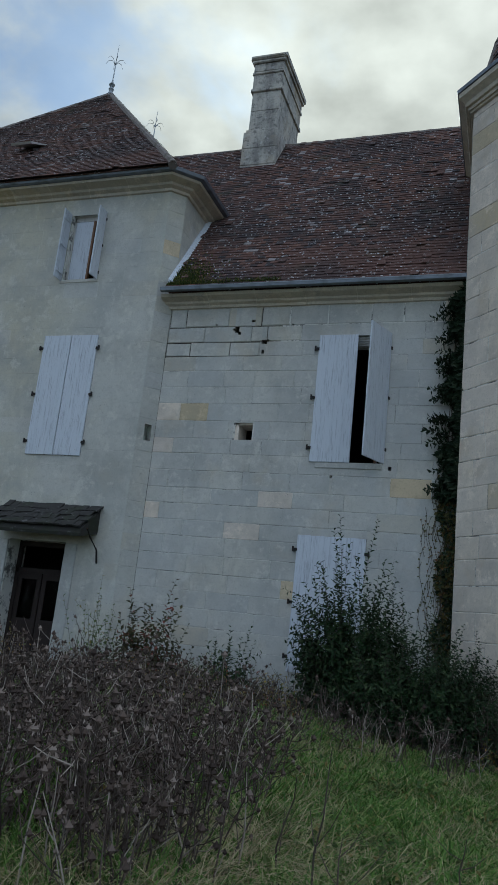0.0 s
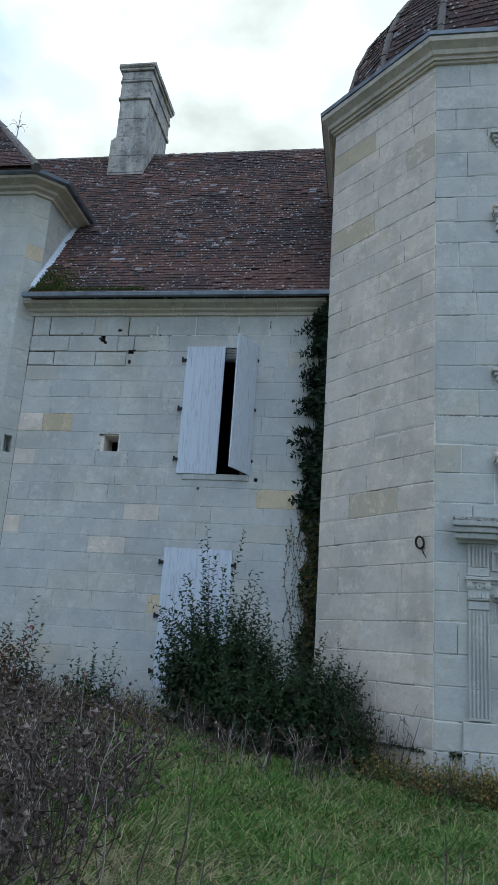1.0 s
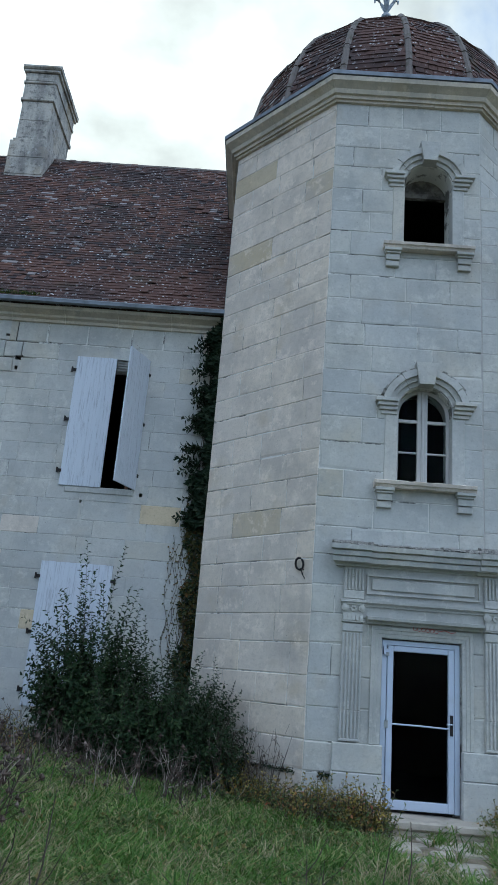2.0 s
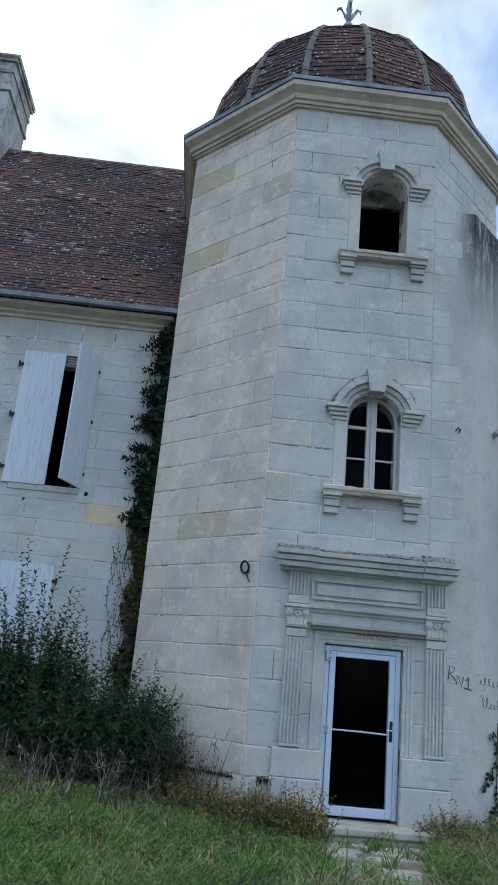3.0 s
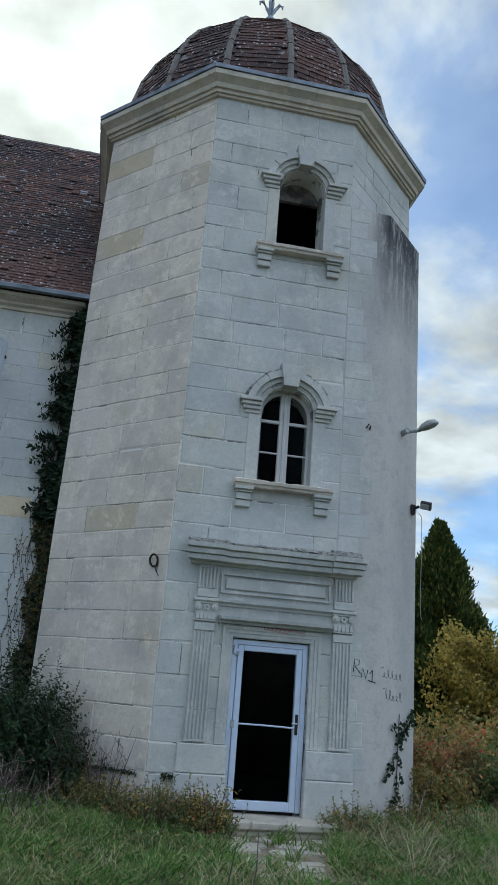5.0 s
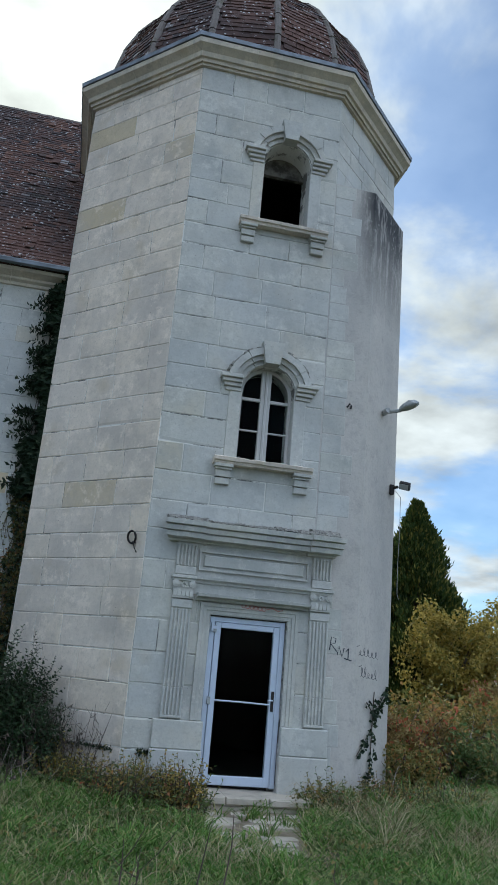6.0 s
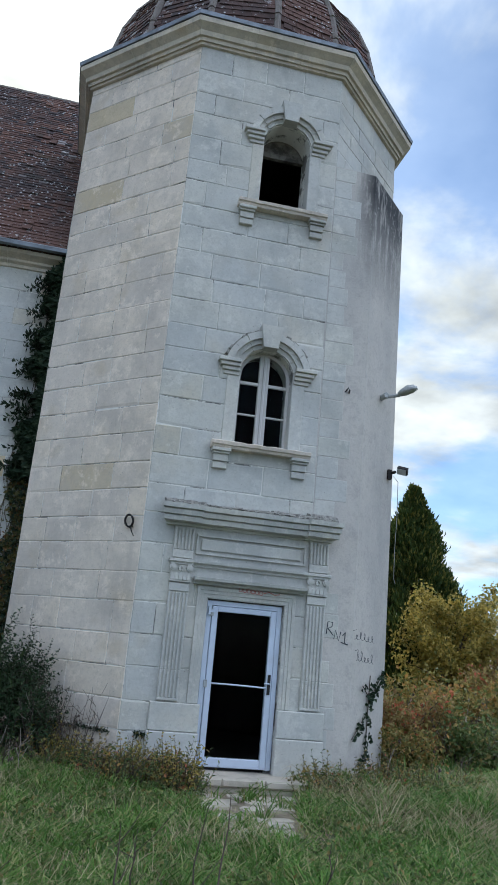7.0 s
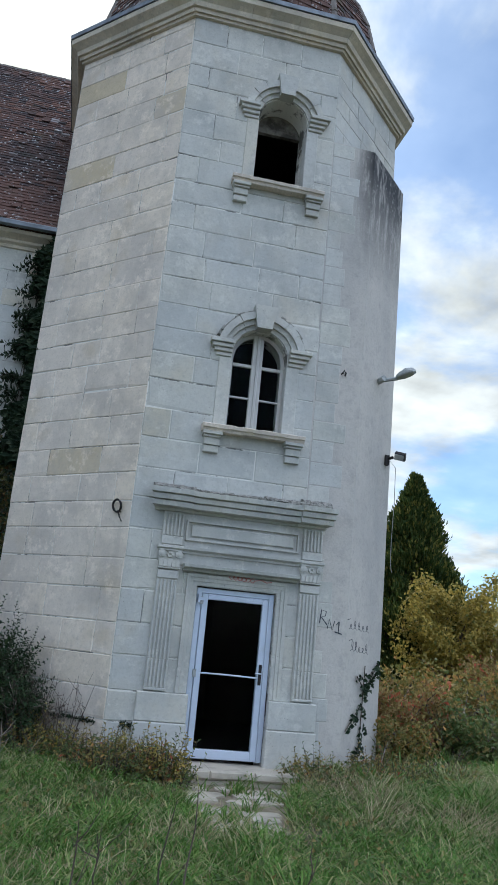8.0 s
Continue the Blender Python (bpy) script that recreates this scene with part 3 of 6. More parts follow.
def tiling(roof, origin, along, up, span, near=None, width=0.165, step=0.112, seed=1, missing=0.002, limit=280):
    """Flat clay tiles on a slope. span(s) gives the range along the eave at s metres up; near(point) picks those that are parts."""
    rng = random.Random(seed)
    along, up = Vector(along).normalized(), Vector(up).normalized()
    out = along.cross(up).normalized()
    rest, count, s, row = Build(), 0, 0.0, 0
    length = span("length")
    while s < length:
        lo, hi = span(s)
        u = lo + (width * 0.5 if row % 2 else 0.0)
        while u < hi:
            w = min(width * rng.uniform(0.95, 1.02), hi - u + 0.02)
            if rng.random() > missing:
                tilt = rng.gauss(0, 0.018)
                lift = 0.012 + abs(rng.gauss(0, 0.004)) + (rng.uniform(0.01, 0.03) if rng.random() < 0.03 else 0)
                a2 = (along + up * tilt).normalized()
                u2 = (up - along * tilt - out * 0.11).normalized()
                o2 = a2.cross(u2)
                p = Vector(origin) + along * (u + w / 2) + up * (s - 0.02 + rng.gauss(0, 0.006)) + out * (lift + 0.012)
                m = Matrix.Translation(p) @ Matrix((a2 * w * 0.97, u2 * step * 1.75, o2 * 0.015)).transposed().to_4x4()
                if near and count < limit and near(p):
                    ob = new("tile", TILE_MESH)
                    ob.parent = roof
                    ob.matrix_basis = m
                    count += 1
                else:
                    rest.add([m @ Vector(q) for q in TILE_V], TILE_F)
            u += width
        s += step
        row += 1
    ob = part("tiles", rest, TILE, roof, tidy=False)
    tagged(ob, "weathered brown clay tiles with pale lichen", kind="stuff")


def gz(x, y):
    """The lie of the land: higher along the wing, lower at the tower's door."""
    s = min(max((x + 4.0) / 5.5, 0.0), 1.0)
    s = s * s * (3 - 2 * s)
    far = min(max((y - 2.0) / 5.0, 0.0), 1.0)
    return (0.16 - 0.44 * s) * far - 0.06 * (1 - far)


# ---------------------------------------------------------------- ground
def ground():
    xs = [-600, -200, -80, -40] + [-24 + i * 0.8 for i in range(61)] + [40, 80, 200, 600]
    ys = [-600, -200, -60, -20] + [-8 + i * 0.8 for i in range(61)] + [60, 100, 250, 900]
    b = Build()
    for y in ys:
        for x in xs:
            n = 0.05 * noise.noise((x * 0.7, y * 0.7, 0)) if abs(x) < 30 and abs(y) < 45 and not (0.9 < x < 4.2 and 7.2 < y < 11.8) else 0
            b.v.append(Vector((x, y, gz(x, y) + n)))
    w = len(xs)
    b.f = [(j * w + i, j * w + i + 1, (j + 1) * w + i + 1, (j + 1) * w + i) for j in range(len(ys) - 1) for i in range(w - 1)]
    thing("ground", "uneven earth with matted dead grass", "ground", kind="structure", b=b, material=EARTH, smooth=True)


ground()

# ---------------------------------------------------------------- the wing between pavilion and tower
WIN_M = (-3.50, -2.175, 4.52, 7.00)
DOOR_M = (-3.60, -2.34, 0.75, 3.15)
VENT_M = (-5.08, -4.66, 4.90, 5.24)
PITS = [(-5.29, -5.19, 7.11, 7.25), (-4.70, -4.58, 6.86, 6.95), (-4.95, -4.87, 7.33, 7.38), (-4.68, -4.62, 6.66, 6.74), (-2.05, -1.99, 4.40, 4.47), (-5.22, -5.15, 7.07, 7.13), (-5.33, -5.28, 7.16, 7.20), (-4.60, -4.55, 6.92, 6.96), (-3.10, -3.06, 4.22, 4.27), (-4.10, -4.06, 7.24, 7.27), (-5.72, -5.68, 7.28, 7.31)]
HOLES_M = [WIN_M, DOOR_M, VENT_M]
Z_WING = 7.70

core = [(h[0] + 0.03, h[1] - 0.03, h[2], h[3]) for h in HOLES_M] + PITS
b = punched(Build(F_MAIN), X_IN, -0.5, 0.009, 0.60, -0.4, 6.6, core)
punched(b, -4.3, -0.5, 0.008, 0.60, 6.6, Z_WING, core)
wall_wing = thing("wall_wing", "pale limestone ashlar wall with eroded joints", "wall", kind="structure", b=b, material=MORTAR)
part("joint_bed", punched(Build(F_MAIN), X_IN, -4.3, 0.028, 0.60, 6.6, Z_WING, core), OPEN_JOINT, wall_wing, "crumbled dark mortar")
ashlar(wall_wing, F_MAIN, X_IN, -0.80, -0.35, Z_WING, HOLES_M + PITS, 11,
       eroded=lambda u, z: z > 6.6 and u < -4.4 or z > 7.1, materials=[(STONE, 9), (STONE_WARM, 0.35), (STONE_OCHRE, 0.2)], joint=0.003, edge=(0.002, 0.006))

# rooms of the wing; INSIDE's dark colour stands for their shade
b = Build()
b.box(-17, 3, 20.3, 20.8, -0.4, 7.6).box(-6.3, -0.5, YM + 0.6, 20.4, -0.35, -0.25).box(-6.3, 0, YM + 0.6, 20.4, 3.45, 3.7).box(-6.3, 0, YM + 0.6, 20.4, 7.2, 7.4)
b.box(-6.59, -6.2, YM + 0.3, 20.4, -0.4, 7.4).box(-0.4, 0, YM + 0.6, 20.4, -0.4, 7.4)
thing("wall_wing_inner", "bare plaster walls and floors, coloured near-black for unlit rooms", "wall", kind="structure", b=b, material=INSIDE)

EAVE_Y, EAVE_Z, RIDGE_Y, RIDGE_Z = 13.05, 7.95, 17.22, 14.016
up_main = Vector((0, RIDGE_Y - EAVE_Y, RIDGE_Z - EAVE_Z))
LEN_MAIN = up_main.length

prof = [(0.05, 7.44), (0.0, 7.44), (-0.04, 7.45), (-0.05, 7.50), (-0.11, 7.53), (-0.12, 7.57), (-0.20, 7.60), (-0.27, 7.62), (-0.29, 7.68), (0.05, 7.70)]
cornice = thing("cornice_wing", "moulded limestone eaves cornice stained by damp", "cornice", kind="structure")
for i in range(6):
    u0 = -6.90 + i * 1.02
    part("cornice_stone", Build(F_MAIN).run([(v, z + 0.205 + 0.004 * (i % 2)) for v, z in prof], u0 + 0.003, u0 + 1.017), WEATHERED, cornice)

b = Build()


def wing_left(z):
    """Where the wing's roof ends against the pavilion: at its return wall, and higher up at its roof."""
    return X_IN - 0.02 if z < EZ else min(X_IN - 0.02, PAV_CORNER.x - (z - EZ) / RISE)


EZ, RISE = 10.60, 1.205
PAV_CORNER = Vector((-6.81, 12.67, EZ))
zs = [EAVE_Z, EZ, RIDGE_Z]
ys = [EAVE_Y + (z - EAVE_Z) * (RIDGE_Y - EAVE_Y) / (RIDGE_Z - EAVE_Z) for z in zs]
b.v = [Vector((wing_left(z), y, z)) for y, z in zip(ys, zs)] + [Vector((1.5, y, z)) for y, z in zip(ys, zs)]
b.v += [Vector((wing_left(RIDGE_Z), 2 * RIDGE_Y - EAVE_Y, EAVE_Z)), Vector((1.5, 2 * RIDGE_Y - EAVE_Y, EAVE_Z)), Vector((wing_left(EAVE_Z), RIDGE_Y, EAVE_Z)), Vector((1.5, RIDGE_Y, EAVE_Z))]
b.f = [(0, 3, 4, 1), (1, 4, 5, 2), (2, 5, 7, 6), (0, 8, 9, 3), (8, 6, 7, 9), (3, 9, 7, 5, 4)]
roof_wing = thing("roof_wing", "steep brown clay tile roof with lichen", "roof", kind="structure", b=b, material=TILE)

b = Build().run([(12.96, 7.90), (12.95, 7.96), (12.98, 7.99), (13.08, 8.00), (13.12, 7.93), (13.06, 7.90)], -6.86, -0.65)
part("gutter", b, ZINC, roof_wing, "dull zinc gutter")
for i in range(28):
    x0 = -9.6 + i * 0.36
    b2 = Build().run([(RIDGE_Y - 0.13, RIDGE_Z - 0.14), (RIDGE_Y - 0.09, RIDGE_Z + 0.03), (RIDGE_Y, RIDGE_Z + 0.08 + 0.01 * (i % 3)), (RIDGE_Y + 0.09, RIDGE_Z + 0.03), (RIDGE_Y + 0.13, RIDGE_Z - 0.14)], x0, x0 + 0.35)
    part("ridge_tile", b2, RIDGE, roof_wing)

# ---------------------------------------------------------------- corner pavilion
Z_PAV = 10.29
SH_P = (-9.52, -8.21, 4.41, 7.02)
WIN_P = (-9.365, -8.51, 8.325, 9.88)
DOOR_P = (-9.54, -8.21, 0.15, 2.66)
HOLES_P = [SH_P, WIN_P, DOOR_P]
b = punched(Build(F_PAV), -16.5, X_PAV, 0.007, 0.6, -0.4, Z_PAV, [(h[0] + 0.02, h[1] - 0.02, h[2], h[3]) for h in HOLES_P])
L_CH = math.hypot(X_IN - X_PAV, YM - YP)
SLIT = (0.14, 0.29, 4.81, 5.14)
bc = punched(Build(F_CHAMFER), 0, L_CH, 0.018, 0.35, -0.4, Z_PAV, [SLIT])
b.v, b.f = b.v + bc.v, b.f + [tuple(i + len(b.v) for i in q) for q in bc.f]
br = Build(F_RETURN).box(0, 9, 0.018, 0.5, 7.0, Z_PAV)
b.f = b.f + [tuple(i + len(b.v) for i in q) for q in br.f]
b.v = b.v + br.v
b2 = Build().box(-16.5, -16.0, YP + 0.5, 22, -0.4, Z_PAV).box(-16, X_IN - 0.5, 21.5, 22, -0.4, Z_PAV)
b.f += [tuple(i + len(b.v) for i in q) for q in b2.f]
b.v += b2.v
wall_pav = thing("wall_pavilion", "smooth grey limestone wall of the corner pavilion", "wall", kind="structure", b=b, material=MORTAR)
ashlar(wall_pav, F_PAV, -11.8, X_PAV, -0.35, Z_PAV, HOLES_P, 23, materials=[(STONE_PLAIN, 9), (STONE, 0.6)], joint=0.0008, edge=(0.0006, 0.0018))
ashlar(wall_pav, F_CHAMFER, 0, L_CH, -0.35, Z_PAV, [SLIT], 29, length=(0.36, 0.5), materials=[(STONE_PLAIN, 5), (STONE, 1), (STONE_OCHRE, 0.4)], joint=0.0015, edge=(0.001, 0.004))
ashlar(wall_pav, F_RETURN, 0, 3.2, 7.3, Z_PAV, [], 31, materials=[(STONE_PLAIN, 5), (STONE_CUT, 1)], joint=0.0015, edge=(0.001, 0.004))
# pavilion rooms, their indoor shade again painted as near-black plaster
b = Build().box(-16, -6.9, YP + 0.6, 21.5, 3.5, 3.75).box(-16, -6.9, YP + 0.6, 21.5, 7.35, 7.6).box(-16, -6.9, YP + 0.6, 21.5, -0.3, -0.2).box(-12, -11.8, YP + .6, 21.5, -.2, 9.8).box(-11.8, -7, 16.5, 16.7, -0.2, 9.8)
thing("wall_pavilion_inner", "bare plaster walls and floors of the pavilion, coloured near-black for shade", "wall", kind="structure", b=b, material=INSIDE)

prof_p = [(0.05, 10.16), (0.0, 10.16), (-0.04, 10.18), (-0.05, 10.26), (-0.13, 10.31), (-0.15, 10.38), (-0.25, 10.43), (-0.32, 10.46), (-0.34, 10.53), (0.05, 10.55)]
prof_p = [(v, 10.55 - (10.55 - z) * 0.70) for v, z in prof_p]
cornice_p = thing("cornice_pavilion", "moulded limestone cornice of the pavilion", "cornice", kind="structure")
for i in range(10):
    u1 = X_PAV - i * 0.98
    part("cornice_stone", Build(F_PAV).run(prof_p, u1 - 0.975, u1, 0, -TAN8 if i == 0 else 0), WEATHERED, cornice_p)
part("cornice_stone", Build(F_CHAMFER).run(prof_p, 0, L_CH, TAN8, -TAN8), WEATHERED, cornice_p)
for i in range(4):
    part("cornice_stone", Build(F_RETURN).run(prof_p, i * 0.98, i * 0.98 + 0.975, TAN8 if i == 0 else 0, 0), WEATHERED, cornice_p)

# its steep hipped roof: the front slope and the slope over the return
corner = PAV_CORNER
D = 5.67
apex = corner + Vector((-D, D, D * RISE))
back = Vector((apex.x, 21.4, apex.z))
left = corner + Vector((-2 * D, 0, 0))
b = Build()
v = [corner, apex, left, back, Vector((corner.x, 27.0, EZ)), Vector((left.x, 27.0, EZ))]
b.add(v, [(0, 1, 2), (0, 4, 3, 1), (2, 1, 3, 5), (3, 4, 5), (0, 2, 5, 4)])
roof_pav = thing("roof_pavilion", "steep hipped roof of dark lichened clay tiles", "roof", kind="structure", b=b, material=TILE)
gut = [(-0.36, 10.54), (-0.42, 10.56), (-0.44, 10.63), (-0.38, 10.66), (-0.28, 10.64), (-0.28, 10.55)]
part("gutter", Build(F_PAV).run(gut, -16.5, X_PAV, 0, -TAN8), ZINC, roof_pav, "dull zinc gutter")
part("gutter", Build(F_CHAMFER).run(gut, 0, L_CH, TAN8, -TAN8), ZINC, roof_pav, "dull zinc gutter")
part("gutter", Build(F_RETURN).run(gut, 0, 4.0, TAN8, 0), ZINC, roof_pav, "dull zinc gutter")
for i in range(24):
    a, c = corner.lerp(apex, i / 24), corner.lerp(apex, (i + 1.1) / 24)
    part("hip_tile", Build().tube([a + Vector((0, 0, 0.0)), c + Vector((0, 0, 0.03))], [0.10, 0.085], 8), RIDGE, roof_pav)
for i in range(24):
    a, c = left.lerp(apex, i / 24), left.lerp(apex, (i + 1.1) / 24)
    part("hip_tile", Build().tube([a, c + Vector((0, 0, 0.03))], [0.10, 0.085], 8), RIDGE, roof_pav)

# ---------------------------------------------------------------- octagonal tower
Z_T = 11.32
WL = dict(uc=0.350, a=0.42, z0=4.44, zs=5.59)
WU = dict(uc=0.370, a=0.405, z0=8.47, zs=9.675)
DOOR_T = (-0.215, 0.905, -0.30, 2.165)


def win_hole(w):
    return (w["uc"] - w["a"], w["uc"] + w["a"], w["z0"], w["zs"] + w["a"] + 0.02)


HOLES_T = [DOOR_T, win_hole(WL), win_hole(WU)]


def octagon(r):
    return [(TC.x + r / math.cos(math.pi / 8) * math.sin((k + 0.5) * math.pi / 4), TC.y - r / math.cos(math.pi / 8) * math.cos((k + 0.5) * math.pi / 4)) for k in range(8)]


b = punched(Build(FB), -HALF, HALF, 0.009, 0.55, -0.6, Z_T, HOLES_T)
b.m = WORLD
outer, inner = octagon(TR - 0.009), octagon(TR - 0.55)
for k in range(8):
    if k == 7:
        continue
    k2 = (k + 1) % 8
    b.prism([outer[k], outer[k2], inner[k2], inner[k]], -0.6, Z_T)
for w in (WL, WU):
    s = Build(FB).spandrel(w["uc"], w["zs"], w["a"], w["zs"] + w["a"] + 0.02, 0.002, 0.55)
    b.f += [tuple(i + len(b.v) for i in q) for q in s.f]
    b.v += s.v
wall_tower = thing("wall_tower", "tall octagonal tower wall of pale dressed limestone", "wall", kind="structure", b=b, material=MORTAR)
MAT_T = [(STONE, 8), (STONE_OCHRE, 0.25), (STONE_CUT, 2)]
ashlar(wall_tower, FB, -HALF, HALF, -0.45, Z_T, [(DOOR_T[0], DOOR_T[1], -0.45, DOOR_T[3])] + HOLES_T[1:], 41, (0.37, 0.46), (0.55, 1.15), materials=MAT_T)
# left face: warm light from that side is painted as warmer, paler stone
ashlar(wall_tower, FA, -HALF, HALF, -0.45, Z_T, [], 43, (0.37, 0.46), (0.55, 1.15), materials=[(STONE_WARM, 10), (STONE_OCHRE, 0.1)])
ashlar(wall_tower, FC, -HALF, HALF, 9.2, Z_T, [], 47, materials=MAT_T)
ashlar(wall_tower, FZ, 0, HALF, 7.6, Z_T, [], 53, materials=MAT_T)
b = Build().prism(octagon(TR - 0.5), -0.35, -0.10).prism(octagon(TR - 0.5), 3.75, 3.95).prism(octagon(TR - 0.5), 7.85, 8.05).prism(octagon(TR - 0.5), 11.25, 11.4)
# tower lining and floors: near-black colour in place of the unlit interior
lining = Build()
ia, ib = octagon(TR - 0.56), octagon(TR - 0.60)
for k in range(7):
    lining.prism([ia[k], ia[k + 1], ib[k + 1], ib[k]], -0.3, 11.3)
thing("wall_tower_lining", "plaster lining of the tower, coloured near-black for shade", "wall", kind="structure", b=lining, material=INSIDE)
thing("floor_tower", "stone floors of the tower, coloured near-black for shade", "floor", kind="structure", b=b, material=INSIDE)

prof_t = [(0.05, 11.17), (0.0, 11.17), (-0.05, 11.18), (-0.06, 11.24), (-0.09, 11.23), (-0.10, 11.30), (-0.14, 11.31), (-0.16, 11.40), (-0.22, 11.46), (-0.27, 11.50), (-0.28, 11.60), (0.05, 11.62)]
prof_t = [(v, 11.62 - (11.62 - z) * 0.86) for v, z in prof_t]
cornice_t = thing("cornice_tower", "stepped limestone cornice round the tower top", "cornice", kind="structure")
gut_t = [(-0.22, 11.61), (-0.30, 11.62), (-0.31, 11.69), (-0.26, 11.73), (-0.10, 11.72), (-0.10, 11.62)]
roof_tower = thing("roof_tower", "ribbed dome of red-brown clay tiles", "roof", kind="structure")
for k in range(-4, 4):
    f = tower_frame(k)
    cuts = [-HALF, -0.35 + 0.1 * (k % 3), 0.45, HALF]
    for i in range(3):
        part("cornice_stone", Build(f).run([(v, z + 0.003 * (i == 1)) for v, z in prof_t], cuts[i] + 0.002, cuts[i + 1] - 0.002, TAN8 if i == 0 else 0, -TAN8 if i == 2 else 0), WEATHERED, cornice_t)
    part("gutter", Build(f).run(gut_t, -HALF, HALF, TAN8, -TAN8), ZINC, roof_tower, "dull zinc gutter")

DOME = [(3.02 * math.cos(radians(q)), 11.68 + 3.48 * math.sin(radians(q))) for q in (0, 10, 20, 30, 39, 48, 57, 66, 75, 83)]


def sixteen(r):
    return [(TC.x + r * math.sin(k * math.pi / 8), TC.y - r * math.cos(k * math.pi / 8)) for k in range(16)]


b = Build()
rings = [sixteen(r) for r, z in DOME]
for i, (r, z) in enumerate(DOME):
    b.v += [Vector((p[0], p[1], z)) for p in rings[i]]
for i in range(len(DOME) - 1):
    b.f += [(i * 16 + k, i * 16 + (k + 1) % 16, (i + 1) * 16 + (k + 1) % 16, (i + 1) * 16 + k) for k in range(16)]
b.f.append(tuple((len(DOME) - 1) * 16 + k for k in range(16)))
part("dome", b, TILE, roof_tower, "convex ribbed tile dome")
for k in range(16):
    pts = [Vector((rings[i][k][0], rings[i][k][1], DOME[i][1])) for i in range(len(DOME))]
    for a, c in zip(pts, pts[1:]):
        part("hip_stone", Build().tube([a, a.lerp(c, 0.98)], [0.075, 0.07], 8), RIDGE, roof_tower)

# the rendered pier against the tower
PIER = [(TC.x + HALF - 0.02, TC.y - TR + 0.002), (4.17, TC.y - TR + 0.002), (5.06, TC.y - TR + 0.892), (5.06, 13.1), (4.2, 13.1)]
b = Build().prism(PIER, -0.6, [9.52, 9.50, 9.46, 9.46, 9.5])
pier = thing("pier", "broad buttress with patchy grey lime render", "buttress", kind="structure", b=b, material=RENDER)

# ---------------------------------------------------------------- shutters
def shutter(name, label, w, h, boards=4, category="shutter", group=""):
    """A ledged board shutter: hinge line at u = 0, boards towards +u, foot at z = 0, face at v = 0."""
    t = thing(name, label, category, group)
    rng = random.Random(name + str(w))
    step = w / boards
    for i in range(boards):
        o = rng.uniform(-0.002, 0.002)
        part("board", Build().slab(i * step + 0.0008, (i + 1) * step - 0.0008, o, 0.028, rng.uniform(0, 0.006), h - rng.uniform(0, 0.006), 0.0025), PAINT, t)
    for z in (0.12 * h, 0.5 * h, 0.88 * h):
        part("ledge", Build().slab(0.03, w - 0.03, 0.028, 0.05, z - 0.05, z + 0.05, 0.004), PAINT, t)
    for z in (0.11 * h, 0.5 * h, 0.89 * h):
        b = Build().box(-0.055, 0.012, -0.012, 0.012, z - 0.035, z + 0.02)
        b.box(-0.075, -0.045, -0.03, 0.0, z - 0.05, z + 0.045)
        part("hinge", b, IRON, t, "rusty black iron hinge")
    return t


def hang(t, x, y, z, angle, flip=False):
    m = Matrix.Translation((x, y, z)) @ Matrix.Rotation(angle, 4, "Z")
    if flip:
        m = m @ Matrix.Diagonal((-1, 1, 1, 1))
    t.matrix_basis = m


WH = WIN_M[3] - WIN_M[2]
WW = (WIN_M[1] - WIN_M[0]) / 2 + 0.06
hang(shutter("shutter", "closed white-painted board shutter, paint weathered", WW + 0.03, WH + 0.02, 4, group="shutters of the wing window"), WIN_M[0] - 0.01, YM - 0.035, WIN_M[2] - 0.01, 0)
hang(shutter("shutter", "white board shutter swung half open", WW, WH + 0.02, 4, group="shutters of the wing window"), WIN_M[1] + 0.05, YM - 0.03, WIN_M[2] - 0.01, radians(69), True)
DH, DW = DOOR_M[3] - DOOR_M[2], (DOOR_M[1] - DOOR_M[0]) / 2
hang(shutter("door_shutter", "closed tall white board shutter with flaking paint", DW, DH, 5, group="shutters of the wing door"), DOOR_M[0] + 0.005, YM - 0.03, DOOR_M[2], 0)
hang(shutter("door_shutter", "closed tall white board shutter with flaking paint", DW - 0.01, DH, 5, group="shutters of the wing door"), DOOR_M[1] - 0.005, YM - 0.028, DOOR_M[2], 0, True)
PH, PW = SH_P[3] - SH_P[2], (SH_P[1] - SH_P[0]) / 2
hang(shutter("shutter", "closed white board shutter on the pavilion", PW, PH, 4, group="shutters of the pavilion window"), SH_P[0] + 0.005, YP - 0.03, SH_P[2], 0)
hang(shutter("shutter", "closed white board shutter on the pavilion", PW - 0.025, PH, 4, group="shutters of the pavilion window"), SH_P[1] - 0.005, YP - 0.028, SH_P[2], 0, True)
UH = WIN_P[3] - WIN_P[2]
hang(shutter("shutter", "narrow white shutter folded outward, iron fittings showing", 0.30, UH + 0.06, 3, group="shutters of the upper pavilion window"), WIN_P[0] - 0.03, YP - 0.02, WIN_P[2] - 0.03, radians(-88))
hang(shutter("shutter", "narrow white shutter folded outward, iron fittings showing", 0.30, UH + 0.06, 3, group="shutters of the upper pavilion window"), WIN_P[1] + 0.03, YP - 0.02, WIN_P[2] - 0.03, radians(90), True)

# ---------------------------------------------------------------- windows of wing and pavilion
def sill(f, u0, u1, z, parent, material=STONE_CUT, out=0.07, h=0.12):
    part("window_sill", Build(f).slab(u0, u1, -out, 0.25, z - h, z, 0.015), material, parent)


win = thing("window_1", "tall wing window with dark room behind the shutters", "window", kind="structure")
sill(F_MAIN, WIN_M[0] + 0.1, WIN_M[1] + 0.02, WIN_M[2], win, out=0.02)
